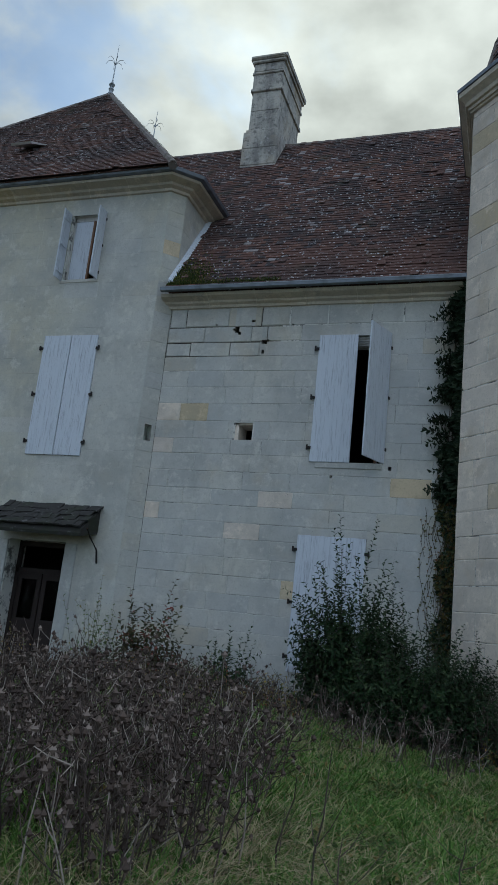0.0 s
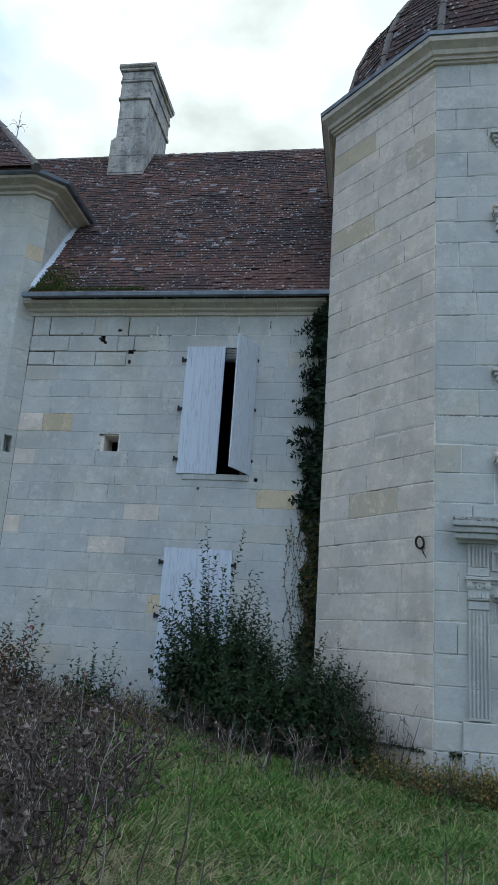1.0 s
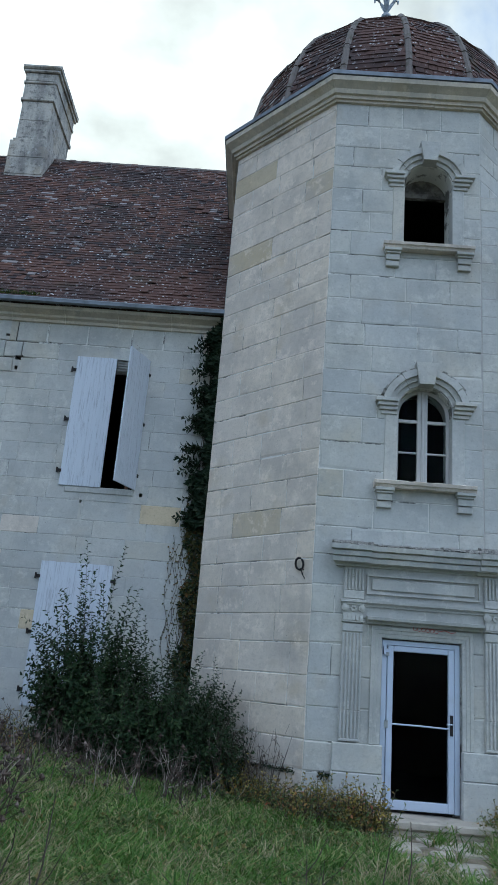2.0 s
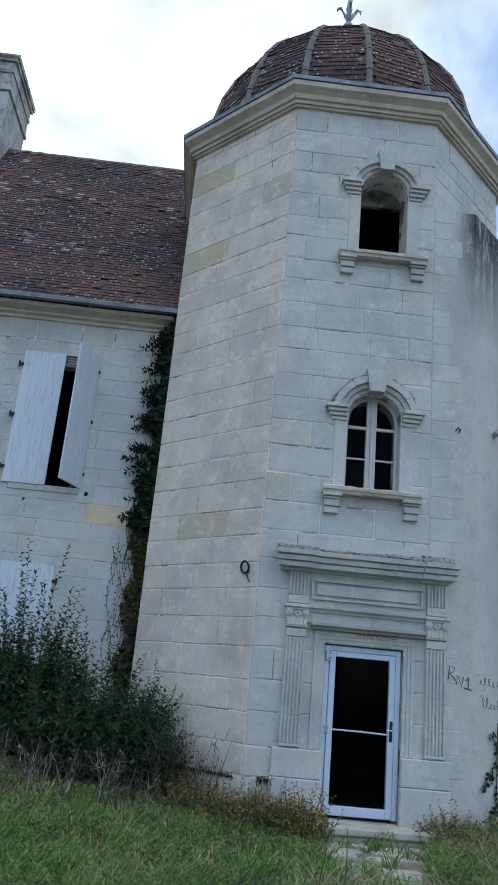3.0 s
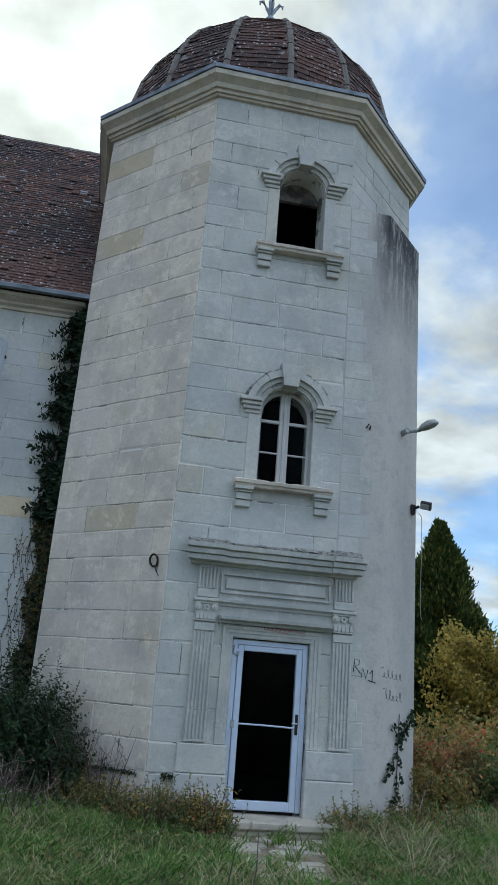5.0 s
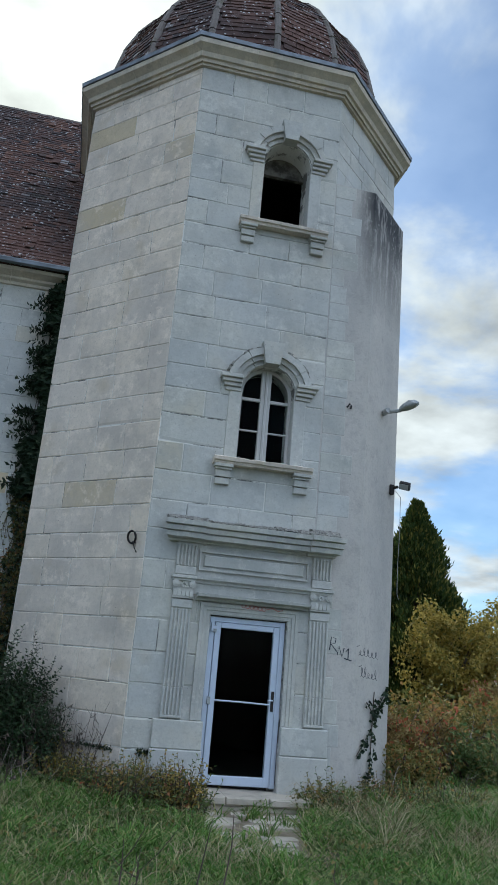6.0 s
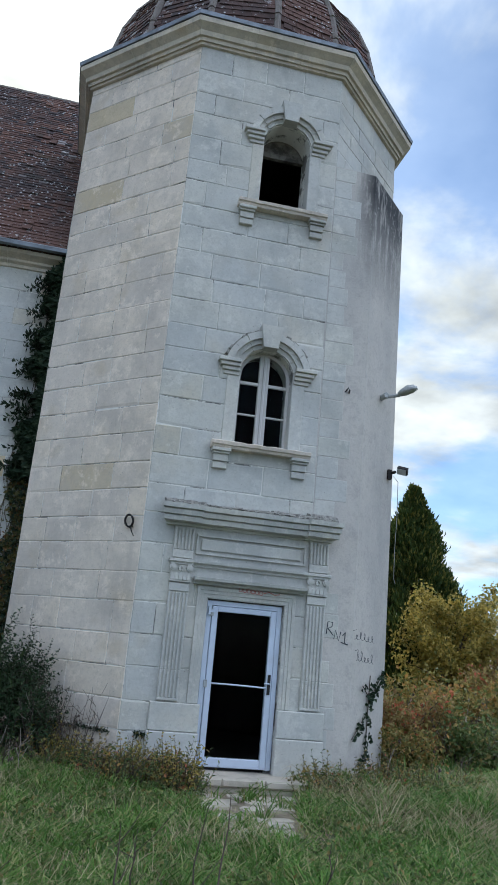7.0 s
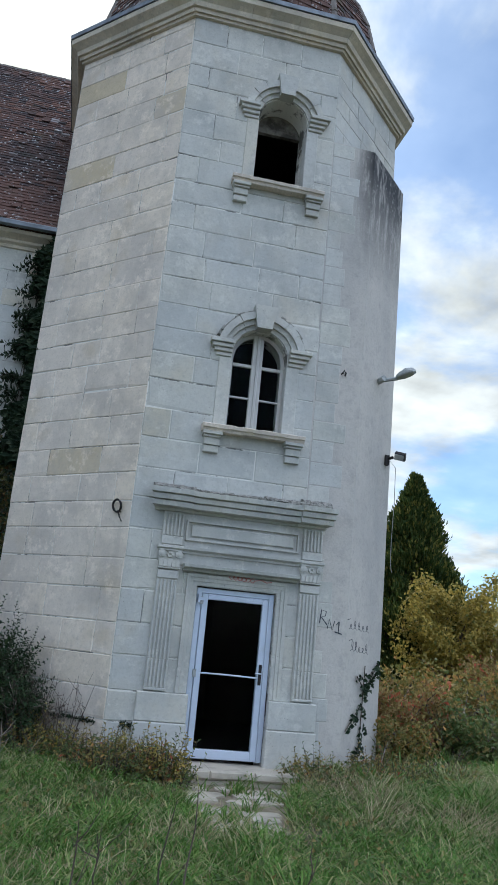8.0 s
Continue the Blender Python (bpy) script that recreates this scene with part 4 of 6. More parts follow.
b = Build(F_MAIN)
b.box(WIN_M[0], WIN_M[0] + 0.07, 0.30, 0.36, WIN_M[2], WIN_M[3]).box(WIN_M[1] - 0.07, WIN_M[1], 0.30, 0.36, WIN_M[2], WIN_M[3]).box(WIN_M[0], WIN_M[1], 0.30, 0.36, WIN_M[3] - 0.16, WIN_M[3])
part("window_frame", b, SASH, win, "grey painted timber frame")
b = Build(F_MAIN)
for i in range(4):
    b.slab(WIN_M[0] + 0.02, WIN_M[1] - 0.02, 0.06 + 0.03 * i, 0.09 + 0.03 * i, WIN_M[3] - 0.04 * (i + 1), WIN_M[3] - 0.04 * i, 0.004)
part("lintel_slats", b, SASH, win, "grey slats under the lintel")
part("casement", Build(F_MAIN).box(WIN_M[1] - 0.22, WIN_M[1] - 0.17, 0.36, 0.5, WIN_M[2], WIN_M[2] + 0.75).box(WIN_M[1] - 0.17, WIN_M[1] - 0.05, 0.36, 0.40, WIN_M[2] + 0.68, WIN_M[2] + 0.75), WOOD, win, "dark wooden casement rail")

win = thing("window_2", "small square vent hole in stone", "window", kind="structure")
b = Build(F_MAIN)
b.box(VENT_M[0], VENT_M[0] + 0.10, 0.03, 0.5, VENT_M[2], VENT_M[3]).box(VENT_M[0], VENT_M[1], 0.03, 0.5, VENT_M[3] - 0.03, VENT_M[3])
part("window_frame", b, STONE_WARM, win)

win = thing("window_3", "upper pavilion window with one white panel", "window", kind="structure")
f = F_PAV
b = Build(f).box(WIN_P[0], WIN_P[0] + 0.06, 0.10, 0.16, WIN_P[2], WIN_P[3]).box(WIN_P[1] - 0.06, WIN_P[1], 0.10, 0.16, WIN_P[2], WIN_P[3]).box(WIN_P[0], WIN_P[1], 0.10, 0.16, WIN_P[3] - 0.10, WIN_P[3])
b.box(WIN_P[0], WIN_P[1], 0.10, 0.16, WIN_P[2], WIN_P[2] + 0.06)
part("window_frame", b, SASH, win, "cream painted timber frame")
part("panel", Build(f).slab(WIN_P[0] + 0.06, WIN_P[0] + 0.50, 0.11, 0.14, WIN_P[2] + 0.06, WIN_P[3] - 0.10, 0.006), PAINT, win, "plain white closed panel")
part("mullion", Build(f).slab(WIN_P[0] + 0.505, WIN_P[0] + 0.555, 0.09, 0.17, WIN_P[2] + 0.05, WIN_P[3] - 0.09, 0.008), WOOD, win, "orange-brown wooden mullion")
for i in range(4):
    za = WIN_P[2] + 0.06 + i * 0.35
    part("pane", Build(f).box(WIN_P[0] + 0.58, WIN_P[1] - 0.06, 0.13, 0.136, za, za + 0.33), GLASS, win)
    part("glazing_bar", Build(f).box(WIN_P[0] + 0.57, WIN_P[1] - 0.05, 0.115, 0.145, za + 0.33, za + 0.35), SASH, win)
sill(F_PAV, WIN_P[0] - 0.06, WIN_P[1] + 0.06, WIN_P[2], win, out=0.015, h=0.08)
win = thing("window_4", "narrow slit window in the chamfered corner", "window", kind="structure")
part("pane", Build(F_CHAMFER).box(SLIT[0], SLIT[1], 0.12, 0.13, SLIT[2], SLIT[3]), GLASS, win)
part("window_frame", Build(F_CHAMFER).box(SLIT[0] - 0.01, SLIT[0] + 0.012, 0.02, 0.14, SLIT[2], SLIT[3]), STONE, win)

# ---------------------------------------------------------------- pavilion door and its canopy
door = thing("door_2", "old timber door deep in the pavilion wall, coloured near-black for shade", "door", kind="structure")
u0, u1, z0, z1 = DOOR_P
b = Build(F_PAV).box(u0, u0 + 0.09, 0.36, 0.44, z0, z1).box(u1 - 0.09, u1, 0.36, 0.44, z0, z1).box(u0, u1, 0.36, 0.44, z1 - 0.10, z1).box(u0, u1, 0.36, 0.44, 2.02, 2.12)
part("door_frame", b, OLD_WOOD, door)
b = Build(F_PAV)
for a in (u0 + 0.10, u0 + 0.68):
    b.box(a, a + 0.10, 0.38, 0.43, z0, 2.02).box(a + 0.45, a + 0.55, 0.38, 0.43, z0, 2.02).box(a + 0.1, a + 0.45, 0.38, 0.43, 1.0, 1.12).box(a + 0.1, a + 0.45, 0.395, 0.42, z0, 1.0).box(a + 0.1, a + 0.45, 0.38, 0.43, 1.9, 2.02)
part("leaf", b, OLD_WOOD, door, "panelled brown door leaves")
for a in (u0 + 0.2, u0 + 0.78):
    part("pane", Build(F_PAV).box(a, a + 0.35, 0.40, 0.406, 1.12, 1.9), GLASS, door)
for s, a in ((1, u0), (-1, u1)):
    part("jamb", Build(F_PAV).slab(min(a, a - s * 0.26), max(a, a - s * 0.26), -0.025, 0.2, 0.0, z1 - 0.02, 0.01), STONE_CUT, door, "pale stone jamb")

SOOT_TILE = mesh_of("tile", Build().add(TILE_V, TILE_F), SOOT, tidy=False)
canopy = thing("door_canopy", "low tiled canopy dark with moss over the door", "canopy")
b = Build(F_PAV).run([(0.0, 2.86), (-0.62, 2.74), (-0.64, 2.80), (-0.60, 2.90), (0.0, 3.34)], -9.72, -7.55)
part("canopy_slab", b, SOOT, canopy, "soot-black stone slab")
rng = random.Random(5)
for row in range(4):
    for i in range(16):
        x = -9.74 + i * 0.145 + (0.07 if row % 2 else 0)
        if x > -7.64:
            continue
        s = row / 4
        p = Vector((x + 0.07, YP - 0.66 + 0.62 * s, 2.90 + 0.47 * s + rng.uniform(0.0, 0.02)))
        m_ = Matrix.Translation(p) @ Matrix.Rotation(radians(33) + rng.gauss(0, 0.05), 4, "X") @ Matrix.Rotation(rng.gauss(0, 0.05), 4, "Z") @ Matrix.Diagonal((0.14, 0.24, 0.03, 1))
        ob = new("tile", SOOT_TILE)
        ob.parent, ob.matrix_basis = canopy, m_
part("drip_pipe", Build(F_PAV).tube([(-7.46, -0.55, 2.9), (-7.46, -0.40, 2.75), (-7.46, -0.10, 2.55), (-7.46, -0.03, 2.3)], 0.02, 6), IRON, canopy)

# ---------------------------------------------------------------- tower windows
def tower_window(name, label, w, sash):
    win = thing(name, label, "window", kind="structure")
    uc, a, z0, zs = w["uc"], w["a"], w["z0"], w["zs"]
    # archivolt of three stepped bands, from separate stones, on stepped imposts
    rng = random.Random(name)
    cuts = [radians(d) for d in (15, 36, 56, 77)]
    for s in (0, 1):
        for a0, a1 in zip(cuts, cuts[1:]):
            b0, b1 = (a0, a1) if s == 0 else (math.pi - a1, math.pi - a0)
            w = rng.uniform(-0.010, 0.006)
            b = Build(FB)
            b.arch_band(uc, zs, a + 0.010, a + 0.085, -0.035 - w, 0.02, b0 + 0.002, b1 - 0.002, 6)
            b.arch_band(uc, zs, a + 0.080, a + 0.160, -0.080 - w, 0.02, b0 + 0.002, b1 - 0.002, 6)
            b.arch_band(uc, zs, a + 0.155, a + 0.265 + w, -0.130 - w, 0.02, b0 + 0.002, b1 - 0.002, 6)
            part("arch_stone", b, STONE_CUT, win)
    for s in (-1, 1):
        b = Build(FB)
        for i in range(4):
            u_in, u_out = uc + s * (a + 0.015), uc + s * (a + 0.25 + 0.034 * i)
            b.slab(min(u_in, u_out), max(u_in, u_out), -0.035 - 0.036 * i, 0.02, zs - 0.07 + 0.06 * i, zs - 0.016 + 0.06 * i, 0.006)
        part("impost", b, STONE_CUT, win, "stepped impost moulding")
        u_a, u_b = uc + s * (a - 0.004), uc + s * (a + 0.19)
        part("jamb", Build(FB).slab(min(u_a, u_b), max(u_a, u_b), -0.014, 0.24, z0, zs - 0.072, 0.008), STONE_CUT, win)
        u_a = uc + s * (a + 0.07)
        b = Build(FB)
        c0, c1 = min(u_a, u_a + s * 0.22), max(u_a, u_a + s * 0.22)
        b.slab(c0 - 0.03, c1 + 0.03, -0.15, 0.02, z0 - 0.155, z0 - 0.105, 0.008).slab(c0 - 0.012, c1 + 0.012, -0.115, 0.02, z0 - 0.19, z0 - 0.157, 0.006)
        b.slab(c0, c1, -0.085, 0.02, z0 - 0.295, z0 - 0.192, 0.006).slab(c0 + 0.004, c1 - 0.004, -0.060, 0.02, z0 - 0.40, z0 - 0.302, 0.008)
        part("corbel", b, STONE_CUT, win, "stepped corbel under the sill")
    kt = zs + a
    part("keystone", Build(FB).plate([(uc - 0.115, kt - 0.012), (uc + 0.115, kt - 0.012), (uc + 0.17, kt + 0.35), (uc - 0.17, kt + 0.35)], -0.175, 0.02), STONE_CUT, win, "tapered keystone")
    if sash:                                             # a crust of crumbling stone over the arch
        for s in (0, 1):
            for k in range(9):
                b0 = radians(20 + 6.1 * k)
                b0, b1 = (b0, b0 + radians(6.6)) if s == 0 else (math.pi - b0 - radians(6.6), math.pi - b0)
                part("crust", Build(FB).arch_band(uc, zs, a + 0.255, a + 0.275 + rng.uniform(0.0, 0.035), -0.115 + rng.uniform(0, 0.05), 0.02, b0, b1, 2), LICHENED, win)
    if not sash:
        arc = [(uc + (a + 0.01) * math.cos(q), zs + (a + 0.01) * math.sin(q)) for q in [math.pi * k / 16 for k in range(17)]]
        # stone filling; the recess's shade is put into its dark colour
        part("tympanum", Build(FB).plate([(uc + a + 0.01, zs + 0.05)] + arc[2:-2] + [(uc - a - 0.01, zs + 0.05)], 0.44, 0.52), OPEN_JOINT, win, "stone filling under the arch, coloured dark for shade")
    b = Build(FB).worn([(0.28, z0 - 0.105), (-0.14, z0 - 0.105), (-0.155, z0 - 0.068), (-0.18, z0 - 0.058), (-0.19, z0 - 0.012), (-0.17, z0), (0.28, z0)], uc - a - 0.34, uc + a + 0.33, 0.013, uc * 9 + z0, 0.025)
    part("window_sill", b, STONE_WARM, win, "eroded moulded sill")
    if sash:
        v0, v1 = 0.17, 0.23
        b = Build(FB).arch_band(uc, zs, a - 0.055, a, v0, v1, 0, math.pi, 24)
        b.box(uc - a, uc - a + 0.05, v0, v1, z0, zs).box(uc + a - 0.05, uc + a, v0, v1, z0, zs).box(uc - a, uc + a, v0, v1, z0, z0 + 0.05)
        part("window_frame", b, SASH, win, "off-white painted arched frame")
        part("mullion", Build(FB).slab(uc - 0.080, uc + 0.080, v0 - 0.01, v1, z0 + 0.03, zs + a - 0.03, 0.008), SASH, win, "off-white central mullion")
        part("mullion", Build(FB).slab(uc - 0.02, uc + 0.02, v0 - 0.035, v1, z0 + 0.03, zs + a - 0.03, 0.006), SASH, win)
        for z in (z0 + 0.54, z0 + 1.05):
            h = 0.05 if z > z0 + 1 else 0.026
            part("glazing_bar", Build(FB).slab(uc - a + 0.03, uc + a - 0.03, v0, v1 - 0.02, z - h / 2, z + h / 2, 0.005), SASH, win)
        for s in (-1, 1):
            for za, zb in ((z0 + 0.05, z0 + 0.53), (z0 + 0.55, z0 + 1.02), (z0 + 1.07, zs + a - 0.07)):
                c0, c1 = sorted((uc + s * 0.075, uc + s * (a - 0.04)))
                if zb > zs:
                    b = Build(FB).plate([(uc + s * 0.075, za)] + [(uc + s * (a - 0.04) * math.cos(q), max(za, zs + (a - 0.04) * math.sin(q))) for q in [radians(d) for d in (0, 15, 30, 45, 60, 72, 78)]], v0 + 0.03, v0 + 0.035)
                else:
                    b = Build(FB).box(c0, c1, v0 + 0.03, v0 + 0.035, za, zb)
                part("pane", b, GLASS, win)
    return win


tower_window("window_5", "round-arched tower window with white cross-barred sashes", WL, True)
tower_window("window_6", "round-arched tower opening without glass", WU, False)

# ---------------------------------------------------------------- the portal
portal = thing("door_surround", "carved limestone portal with fluted pilasters and entablature", "doorway")
PIL = [(-0.79, -0.50), (1.22, 1.51)]
for ua, ub in PIL:
    um = (ua + ub) / 2
    pil = part("pilaster", Build(FB).slab(ua, ub, -0.035, 0.02, 0.76, 2.34, 0.006), STONE_CUT, portal, "shallow fluted pilaster")
    b = Build(FB)
    for i in range(6):
        c = ua + 0.02 + i * (ub - ua - 0.04) / 5
        b.slab(c - 0.014, c + 0.014, -0.062, -0.03, 0.80, 1.16, 0.006)
        b.slab(c - 0.014, c + 0.014, -0.060, -0.03, 1.17, 2.20, 0.006)
    b.slab(ua, ub, -0.062, -0.03, 2.22, 2.33, 0.006).slab(ua, ub, -0.062, -0.03, 0.765, 0.80, 0.006)
    part("fluting", b, STONE_CUT, pil)
    b = Build(FB)
    b.slab(ua - 0.04, ub + 0.04, -0.12, 0.02, 2.62, 2.665, 0.008).slab(ua - 0.02, ub + 0.02, -0.095, 0.02, 2.585, 2.62, 0.008)
    b.slab(ua - 0.01, ub + 0.01, -0.08, 0.02, 2.345, 2.37, 0.008)
    b.plate([(ua + 0.01, 2.37), (ub - 0.01, 2.37), (ub + 0.015, 2.585), (ua - 0.015, 2.585)], -0.065, 0.02)
    for s in (-1, 1):
        c = um + s * 0.12
        for rr, vv in ((0.05, -0.10), (0.03, -0.115), (0.014, -0.125)):
            b.plate([(c + rr * math.cos(q * math.pi / 5), 2.545 + rr * math.sin(q * math.pi / 5)) for q in range(10)], vv, -0.05)
    for i in range(5):
        c = um + (i - 2) * 0.058
        b.plate([(c - 0.026, 2.375), (c + 0.026, 2.375), (c + 0.022, 2.44), (c, 2.475), (c - 0.022, 2.44)], -0.088, -0.05)
    for q in range(6):
        c, z = um + 0.03 * math.cos(q * math.pi / 3), 2.54 + 0.03 * math.sin(q * math.pi / 3)
        b.plate([(c + 0.017 * math.cos(k * math.pi / 3), z + 0.017 * math.sin(k * math.pi / 3)) for k in range(6)], -0.10, -0.05)
    part("capital", b, STONE_CUT, pil, "carved composite capital")
    part("upper_pilaster", Build(FB).slab(ua, ub, -0.05, 0.02, 2.67, 3.14, 0.006), STONE_CUT, portal)
    b = Build(FB)
    for i in range(6):
        c = ua + 0.02 + i * (ub - ua - 0.04) / 5
        b.slab(c - 0.014, c + 0.014, -0.078, -0.045, 2.80, 3.10, 0.006)
    part("fluting", b.slab(ua, ub, -0.08, -0.045, 2.68, 2.79, 0.006), STONE_CUT, portal)
    s = 1 if ua > 0 else -1
    b = Build(FB).slab(ua - 0.06 - (0.02 if s < 0 else 0.26), ub + 0.05 + (0.26 if s < 0 else 0.02), -0.075, 0.02, 0.38, 0.745, 0.012)
    part("plinth", b, STONE, portal, "worn plinth block")
    part("plinth", Build(FB).slab(ua - 0.07 - (0.02 if s < 0 else 0.26), ub + 0.06 + (0.26 if s < 0 else 0.02), -0.09, 0.02, -0.4, 0.375, 0.014), STONE_CUT, portal, "worn plinth block")
# frieze panel between the pilasters
part("frieze", Build(FB).slab(-0.50, 1.22, -0.02, 0.02, 2.42, 3.14, 0.004), STONE_CUT, portal)
b = Build(FB)
for (p0, p1, q0, q1, v) in ((-0.46, 1.16, 2.76, 3.04, -0.065),):
    b.box(p0, p1, v, 0, q0, q0 + 0.025).box(p0, p1, v, 0, q1 - 0.025, q1).box(p0, p0 + 0.025, v, 0, q0 + 0.025, q1 - 0.025).box(p1 - 0.025, p1, v, 0, q0 + 0.025, q1 - 0.025)
    b.slab(p0 + 0.07, p1 - 0.07, v + 0.012, 0, q0 + 0.06, q1 - 0.06, 0.012)
part("frieze_panel", b, STONE_CUT, portal, "framed plain frieze panel")
b = Build(FB)
b.worn([(0.01, 2.57), (-0.06, 2.58), (-0.065, 2.605), (-0.13, 2.63), (-0.135, 2.665), (0.01, 2.68)], -0.48, 1.20, 0.006, 2.0)
b.worn([(0.01, 2.34), (-0.08, 2.345), (-0.10, 2.37), (-0.19, 2.395), (-0.20, 2.435), (0.01, 2.455)], -0.45, 1.18, 0.008, 7.0)
part("architrave", b, STONE_CUT, portal, "thin architrave mouldings")
# stepped door frame in stone
for i, (e, v) in enumerate(((0.16, -0.035), (0.11, -0.022), (0.06, -0.010))):
    b = Build(FB)
    b.slab(DOOR_T[0] - e, DOOR_T[0] - e + 0.052, v, 0.1, 0.75, DOOR_T[3] + e, 0.005).slab(DOOR_T[1] + e - 0.052, DOOR_T[1] + e, v, 0.1, 0.75, DOOR_T[3] + e, 0.005)
    b.slab(DOOR_T[0] - e, DOOR_T[1] + e, v - 0.001, 0.1, DOOR_T[3] + e - 0.052, DOOR_T[3] + e, 0.005)
    part("door_moulding", b, STONE_CUT, portal)
# crowning cornice, broken and lichen-covered along its top
prof = [(0.02, 3.13), (-0.05, 3.135), (-0.06, 3.165), (-0.195, 3.18), (-0.205, 3.245), (-0.185, 3.252), (-0.24, 3.262), (-0.25, 3.325), (-0.23, 3.333), (-0.29, 3.345), (-0.30, 3.41), (0.02, 3.44)]
ends = [(-0.90, -0.44, 0.05), (-0.44, 0.45, 0.0), (0.45, 1.12, 0.0), (1.12, 1.51, 0.05)]
for ua, ub, e in ends:
    part("cornice_stone", Build(FB).worn([(v - (e if v < 0 else 0), z) for v, z in prof], ua, ub, 0.007, ua, 0.03, 0.35 if e and ua < 0 else 0, -0.35 if e and ua > 0 else 0), STONE_CUT, portal)
b = Build(FB)
for k, (ua, ub, h) in enumerate(((-0.98, -0.40, 0.06), (-0.42, 0.62, 0.035), (0.60, 1.18, 0.055), (1.15, 1.56, 0.085))):
    b.worn([(0.012, 3.40), (-0.27, 3.405), (-0.285, 3.43), (-0.23, 3.425 + h * 0.7), (-0.15, 3.43 + h), (0.012, 3.45 + h * 1.2)], ua, ub, 0.055, 3.0 + k, 0.02)
part("broken_top", b, LICHENED, portal, "crumbling lichened stone top")

# ---------------------------------------------------------------- the tower door
door = thing("door_1", "pale aluminium glazed door standing closed", "door", kind="structure")
u0, u1, z0, z1 = -0.205, 0.895, -0.06, 2.15
b = Build(FB).slab(u0, u0 + 0.075, 0.06, 0.16, z0, z1, 0.006).slab(u1 - 0.075, u1, 0.06, 0.16, z0, z1, 0.006).slab(u0, u1, 0.062, 0.16, z1 - 0.07, z1, 0.006)
part("door_frame", b, ALU, door, "pale blue-grey aluminium frame")
b = Build(FB).slab(u0 + 0.08, u0 + 0.165, 0.045, 0.12, z0 + 0.01, z1 - 0.075, 0.008).slab(u1 - 0.165, u1 - 0.08, 0.045, 0.12, z0 + 0.01, z1 - 0.075, 0.008)
b.slab(u0 + 0.165, u1 - 0.165, 0.045, 0.12, z1 - 0.15, z1 - 0.075, 0.008).slab(u0 + 0.165, u1 - 0.165, 0.045, 0.12, z0 + 0.01, z0 + 0.13, 0.008)
leaf = part("leaf", b, ALU, door, "narrow aluminium door leaf")
part("pane", Build(FB).box(u0 + 0.165, u1 - 0.165, 0.08, 0.086, z0 + 0.13, z1 - 0.15), GLASS, leaf)
part("push_bar", Build(FB).tube([(u0 + 0.16, 0.03, 1.03), (0.3, 0.025, 1.03), (u1 - 0.16, 0.03, 1.02)], 0.012, 8), ALU, leaf, "worn horizontal push bar")
part("lock_plate", Build(FB).slab(u1 - 0.14, u1 - 0.10, 0.03, 0.05, 0.93, 1.20, 0.004), IRON, leaf, "dark lock plate with handle")
part("handle", Build(FB).tube([(u1 - 0.12, 0.045, 1.08), (u1 - 0.12, 0.0, 1.08), (u1 - 0.20, -0.005, 1.08)], 0.009, 8), ALU, leaf)
for z in (1.98, 1.02, 0.15):
    part("hinge", Build(FB).box(u0 + 0.055, u0 + 0.10, 0.03, 0.07, z - 0.05, z + 0.05), LAMP, leaf)
part("closer", Build(FB).box(u0 + 0.02, u0 + 0.12, 0.02, 0.06, 1.98, 2.02).box(u0 + 0.02, u0 + 0.05, 0.0, 0.06, 1.95, 2.06), ALU, leaf)

step = thing("doorstep", "worn grey stone doorstep with a broken nosing", "step")
rng = random.Random(4)
for i in range(3):
    a = -0.46 + i * 0.58
    part("slab", Build(FB).slab(a, a + 0.575, -0.52 + rng.uniform(0, 0.03), 0.15, -0.20, -0.095 - rng.uniform(0, 0.008), 0.02), PAVING, step)
part("riser", Build(FB).slab(-0.40, 1.20, -0.46, 0.1, -0.6, -0.203, 0.02), PAVING, step, "dark riser course")

# ---------------------------------------------------------------- pier's stained head and block edge
FP = frame_of(TC.x, TC.y - TR, 0)
rng = random.Random(77)
z = -0.45
while z < 9.4:
    h = rng.uniform(0.30, 0.36)
    w = rng.uniform(0.22, 0.52)
    part("stone_block", Build(FP).slab(HALF + 0.003, HALF + w, -0.002 + rng.uniform(-0.002, 0.002), 0.03, z + 0.004, min(z + h - 0.004, 9.5), 0.007), rng.choice([STONE, STONE_CUT, STONE_PLAIN]), pier)
    z += h

# ---------------------------------------------------------------- chimney
chim = thing("chimney", "tall weathered stone chimney stack with moulded cap", "chimney")
x0, x1, y0, y1 = -6.80, -5.98, 16.50, 18.35


def stack(name, e, za, zb, n=1, c=0.02):
    h = (zb - za) / n
    for i in range(n):
        part(name, Build().slab(x0 - e, x1 + e, y0 - e, y1 + e, za + i * h + 0.004, za + (i + 1) * h - 0.002, c), CHIMNEY_STONE, chim)


stack("stone_course", 0.07, 12.6, 14.10, 3, 0.012)
stack("stone_course", 0.03, 14.10, 14.20)
stack("stone_course", -0.02, 14.20, 15.36, 2, 0.010)
stack("moulding", 0.03, 15.36, 15.46)
stack("stone_course", 0.0, 15.46, 15.90, 1, 0.010)
stack("moulding", 0.03, 15.90, 15.98)
stack("stone_course", 0.01, 15.98, 16.24)
stack("cap", 0.06, 16.24, 16.33)
stack("cap", 0.10, 16.33, 16.46, c=0.04)
chim.location = (-0.03, 0, -0.05)
zf = EAVE_Z + (y0 - 0.25 - EAVE_Y) * (RIDGE_Z - EAVE_Z) / (RIDGE_Y - EAVE_Y)
